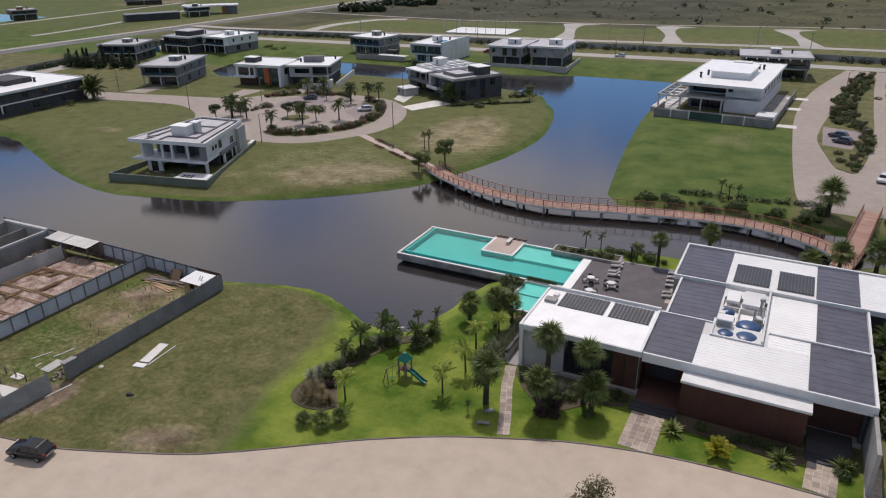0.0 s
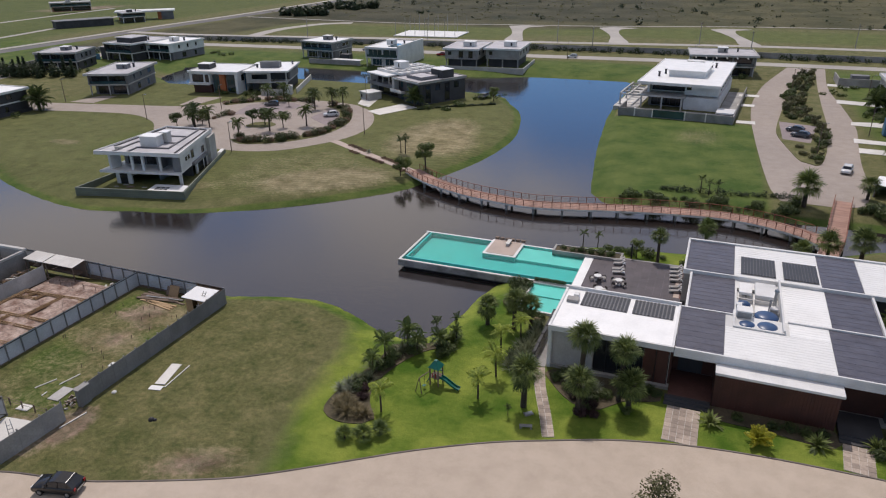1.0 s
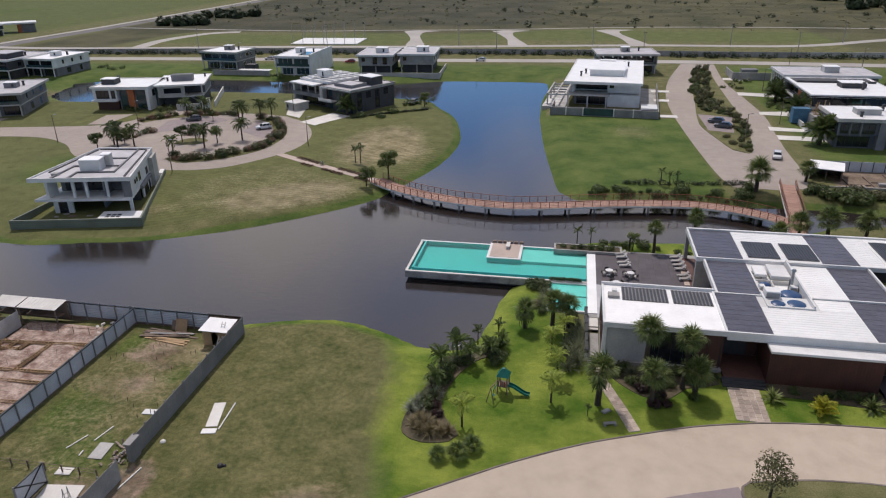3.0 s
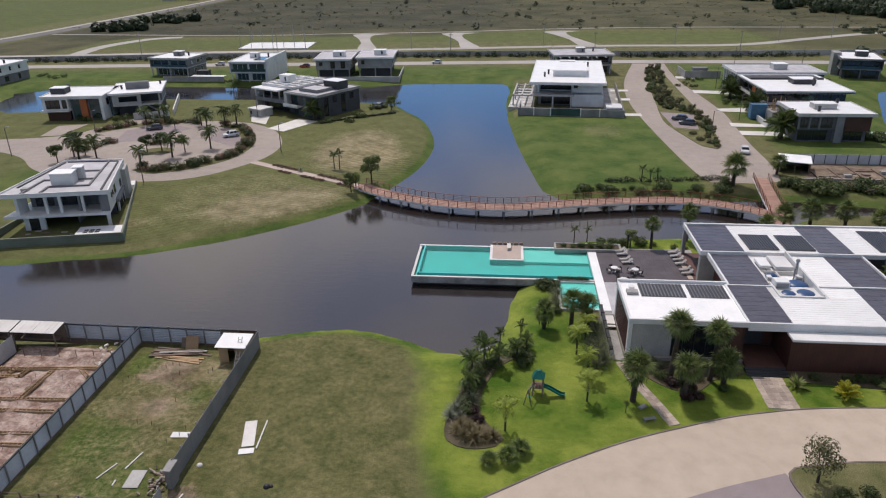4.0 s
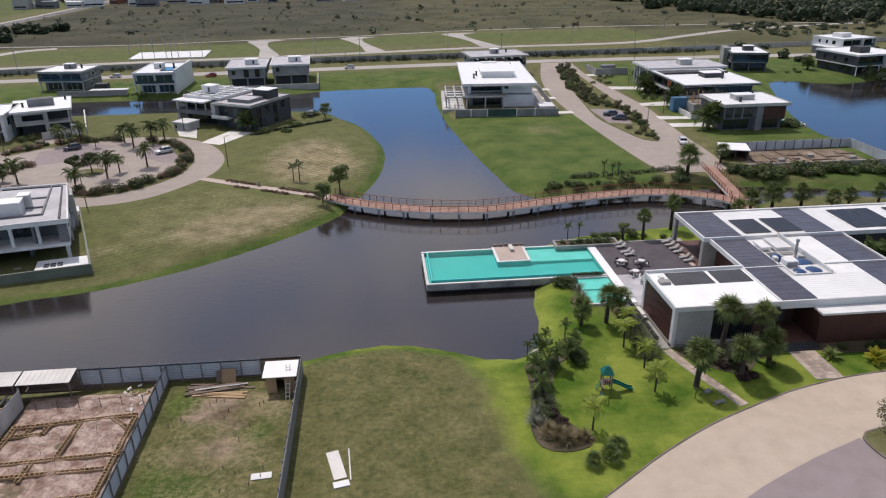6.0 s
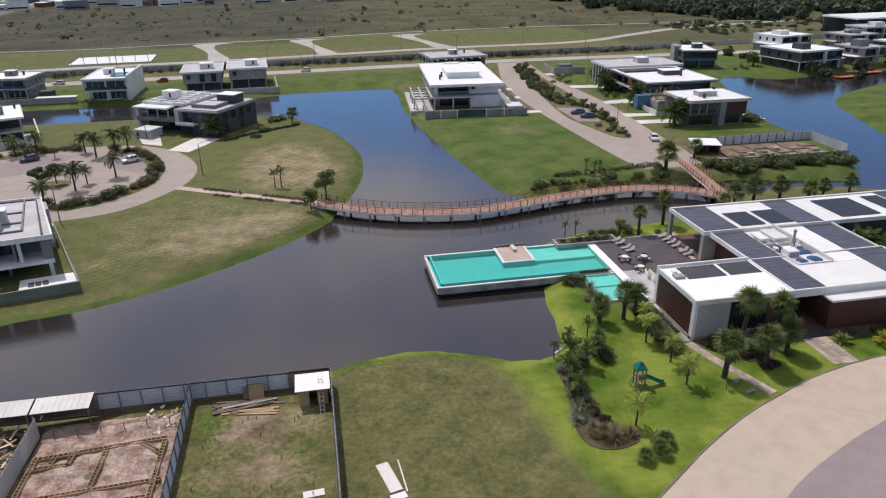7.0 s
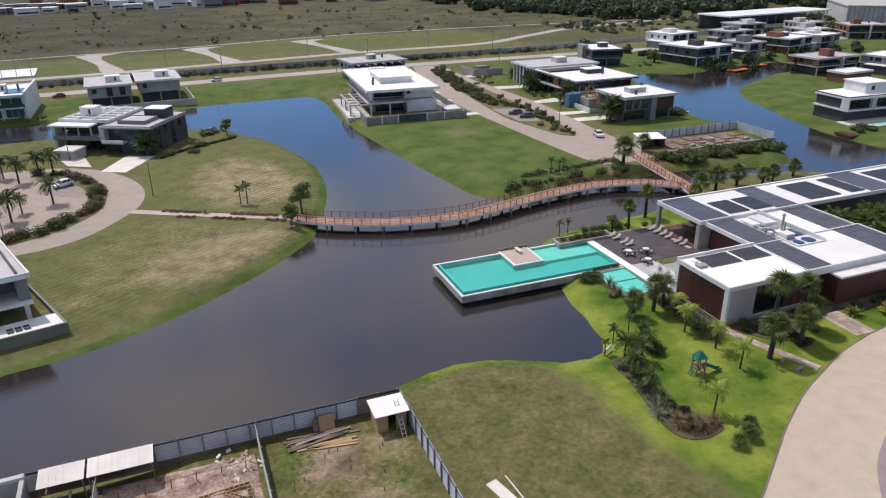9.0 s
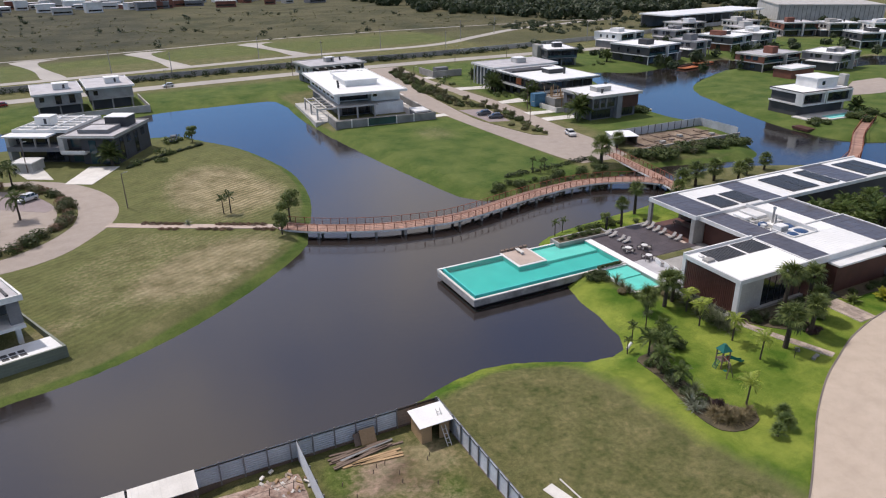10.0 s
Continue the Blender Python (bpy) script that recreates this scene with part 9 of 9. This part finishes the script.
for x in (-0.06, 3.06):
    part("post", Geo().box(x - 0.06, x + 0.06, -0.06, 0.06, -0.2, 2.3), FENCEB, gt)
part("frame", Geo().bar((0, -0.06, 0.2), (3, -0.06, 2.2), 0.08, 0.08).bar((0, -0.06, 2.2), (3, -0.06, 0.2), 0.08, 0.08).bar((0, -0.06, 0.2), (3, -0.06, 0.2), 0.08, 0.08).bar((0, -0.06, 2.2), (3, -0.06, 2.2), 0.08, 0.08), BLACK, gt)
st = thing("step_ladder", "grey metal step ladder standing by the gate", "ladder", pose(-65.0, 30.0, 0, 0, 0, 60))
for s in (-1, 1):
    for x in (-0.25, 0.25):
        part("leg", Geo().bar((x, 0.7 * s, 0), (x * 0.7, 0, 2.6), 0.05, 0.05), STEEL, st)
for k in range(6):
    part("rung", Geo().bar((-0.24, -0.65 + 0.1 * k, 0.3 + 0.36 * k), (0.24, -0.65 + 0.1 * k, 0.3 + 0.36 * k), 0.06, 0.04), STEEL, st)
wf = thing("wire_fence", "low timber post fence with wires across the lot", "fence")
for k in range(8):
    part("post", Geo().box(-77.4 + k * 1.7, -77.3 + k * 1.7, 34.0, 34.1, -0.1, 0.9), WOODG, wf)
part("wire", Geo().bar((-77.4, 34.05, 0.8), (-65.4, 34.05, 0.8), 0.03, 0.03), WOODG, wf)
part("wire", Geo().bar((-77.4, 34.05, 0.45), (-65.4, 34.05, 0.45), 0.03, 0.03), WOODG, wf)
wf2 = thing("wire_fence", "thin steel posts with a wire across the churned soil", "fence")
for k in range(6):
    part("post", Geo().bar((-90 + k * 2.1, 55.6, 0), (-90 + k * 2.1 + 0.1, 55.5, 1.2), 0.06, 0.06), WOODG, wf2)
part("wire", Geo().bar((-90.4, 55.6, 0.95), (-79.2, 55.6, 0.95), 0.03, 0.03), WOODG, wf2)
nb = House("unfinished grey concrete building on the neighbouring site", -106, 47.5, 2, "building shell", "building_shell", "")
nb.b("wall", CONC, 0, 9.5, 0, 0.25, 0, 2.8)
nb.b("wall", WALLG, 9.25, 9.5, 0.25, 10.5, 0, 2.6)
nb.b("wall", CONC, 0, 0.25, 0.25, 10.5, 0, 2.8)
nb.b("wall", CONC, 0.25, 9.25, 10.2, 10.5, 0, 2.8)
nb.b("wall", WALLG, 4.5, 4.7, 0.25, 10.2, 0, 2.5)
nb.b("ring_beam", CONCL, -0.05, 9.55, 10.1, 10.6, 2.8, 3.1)
nb.b("ring_beam", CONCL, 9.2, 9.55, 0, 10.1, 2.6, 2.9)
nb.b("floor", CONCL, 0.25, 9.25, 0.25, 10.2, 0, 0.15)
for k in range(28):
    L = rd.uniform(1.0, 2.8)
    solo("plank", Geo().box(-L / 2, L / 2, -0.1, 0.1, 0, 0.08), rd.choice((WOOD, COPING, WOODG)), "loose timber offcut heaped on the site", "plank", pose(rd.uniform(-96.4, -93), rd.uniform(52.5, 57.5), 0.02 + 0.02 * k, rd.uniform(-4, 4), rd.uniform(-4, 4), rd.uniform(0, 180)), "heaped planks")
rs2 = random.Random(17)
for k in range(22):
    x, y = rs2.uniform(-76.5, -65.5), rs2.uniform(40, 55)
    solo("stake", Geo().bar((0, 0, -0.1), (0.05, 0.03, 0.45), 0.06, 0.06), WOODG, "short dark stake in the grass", "stake", pose(x, y, 0), "survey stakes")
tr = thing("trash_lump", "small dark lump of rubbish on the grass", "rubbish", pose(-55.5, 37.2, 0))
part("bag", Geo().dome(0, 0, 0, 0.3, 0.3, 9, 3).dome(0.35, 0.1, 0, 0.2, 0.2, 9, 3), BLACK, tr)
sn = thing("stone", "small pale stone on the lawn edge", "stone", pose(-62.4, 39.4, 0))
part("stone", Geo().dome(0, 0, -0.05, 0.3, 0.25, 8, 3), COPING, sn)

# ---- cars ----
def make_car(label, paint, m, first=None, hatch=True):
    if first:
        return copy_thing(first, m)
    ob = thing("car", label, "car", m, "parked cars")
    L = 4.0
    low = [(-2.0, 0.35), (-2.02, 0.62), (-1.9, 0.80), (-0.95, 0.92), (1.85, 0.95), (1.98, 0.75), (2.0, 0.38), (1.7, 0.25), (-1.7, 0.25)]
    top = [(-1.0, 0.90), (-0.35, 1.36), (0.2, 1.46), (1.25, 1.42), (1.88, 0.93)]

    def side_prism(prof, w0, w1):
        g = Geo()
        n = len(prof)
        g.v += [(x, -w1 if z > 1.2 else -w0, z) for x, z in prof] + [(x, w1 if z > 1.2 else w0, z) for x, z in prof]
        for i in range(n):
            j = (i + 1) % n
            g.f.append((i, j, n + j, n + i)[::-1])
        g.f.append(tuple(range(n)))
        g.f.append(tuple(reversed(range(n, 2 * n))))
        return g
    body = part("body", side_prism(low, 0.84, 0.84), paint, ob, "", 0.05, True)
    part("roof", side_prism([(-0.42, 1.33), (-0.3, 1.40), (0.2, 1.485), (1.25, 1.445), (1.4, 1.36)], 0.66, 0.66), paint, ob, "", 0.03)
    part("cabin_glass", side_prism(top, 0.78, 0.66), GLASS, ob)
    for x, z in ((-0.55, 0.0), (0.45, 0.0), (1.3, 0.0)):
        for s in (-1, 1):
            part("pillar", Geo().bar((x, s * 0.79, 0.92), (x + 0.1, s * 0.68, 1.42), 0.07, 0.05), paint, ob)
    for s in (-1, 1):
        part("headlight", Geo().box(-2.03, -1.93, s * 0.62 - 0.14, s * 0.62 + 0.14, 0.6, 0.74), WHITE, body)
        part("tail_light", Geo().box(1.93, 2.01, s * 0.66 - 0.12, s * 0.66 + 0.12, 0.7, 0.92), REDTAIL, body)
        part("mirror", Geo().box(-0.75, -0.58, s * 0.93 - 0.08, s * 0.93 + 0.08, 0.92, 1.05), paint, body)
        for x in (-1.27, 1.25):
            w = part("wheel", Geo().tube((x, s * 0.70, 0.3), (x, s * 0.86, 0.3), 0.3, 0.3, 16), RUBBER, ob)
            part("rim", Geo().tube((x, s * 0.855, 0.3), (x, s * 0.875, 0.3), 0.18, 0.18, 12), STEEL, w)
    part("bumper_strip", Geo().box(1.985, 2.03, -0.5, 0.5, 0.5, 0.62), STEEL, body)
    return ob


make_car("black hatchback parked at the kerb", CARK, pose(-55.9, 27.0, 0.03, 0, 0, 14))
wc = make_car("white car parked on the grey bay", CARW, pose(-103.4, 155.0, 0.05, 0, 0, 35))
for x, y, a in ((-64, 272, 4), (-100, 271, 184), (16.4, 146.0, 75), (-150, 266, 5)):
    make_car("", CARW, pose(x, y, 0.05, 0, 0, a), wc)
dc = make_car("dark grey car parked on the grey bay", CARG, pose(9.0, 176.5, 0.17, 0, 0, -18))
for x, y, a in ((9.8, 171.6, -18), (-126, 161, 30), (-72.5, 189.5, 80)):
    make_car("", CARG, pose(x, y, 0.17 if x > 0 else 0.06, 0, 0, a), dc)
make_car("red car parked by the back road", CARR, pose(-114.5, 262, 0.05, 0, 0, 5))

# ---- lamp posts ----
lp = None
for x, y in ((-86.6, 141.6), (-107.4, 118.2), (-147.4, 135.6), (-137, 152.8), (-187.0, 145.5), (12.2, 158), (11.0, 228), (-163, 266), (-65, 268), (-19.3, 272), (50, 272), (74, 270), (24.5, 178), (30, 222), (-104, 176.4)):
    if lp:
        copy_thing(lp, pose(x, y, 0))
        continue
    lp = thing("street_lamp", "slender dark street lamp post beside the road", "street lamp", pose(x, y, 0), "street lamps")
    part("pole", Geo().tube((0, 0, -0.2), (0, 0, 6.6), 0.11, 0.07, 8), WOODG, lp)
    part("arm", Geo().tube((0, 0, 6.5), (0.7, 0, 6.75), 0.04, 0.04, 6), STEEL, lp)
    part("lamp_head", Geo().box(0.5, 1.1, -0.12, 0.12, 6.7, 6.8), STEEL, lp)
pl = None
for k, (x, y) in enumerate(((-200, 300), (-140, 308), (-80, 316), (-20, 324), (40, 330), (90, 342), (120, 358), (60, 300), (0, 296), (-60, 292), (140, 300), (170, 318))):
    if pl:
        copy_thing(pl, pose(x, y, 0))
        continue
    pl = thing("utility_pole", "tall grey utility pole with a cross arm", "utility pole", pose(x, y, 0), "utility poles")
    part("pole", Geo().tube((0, 0, -0.2), (0, 0, 9.5), 0.17, 0.11, 8), CONC, pl)
    part("cross_arm", Geo().box(-0.9, 0.9, -0.06, 0.06, 8.7, 8.85), WOODG, pl)
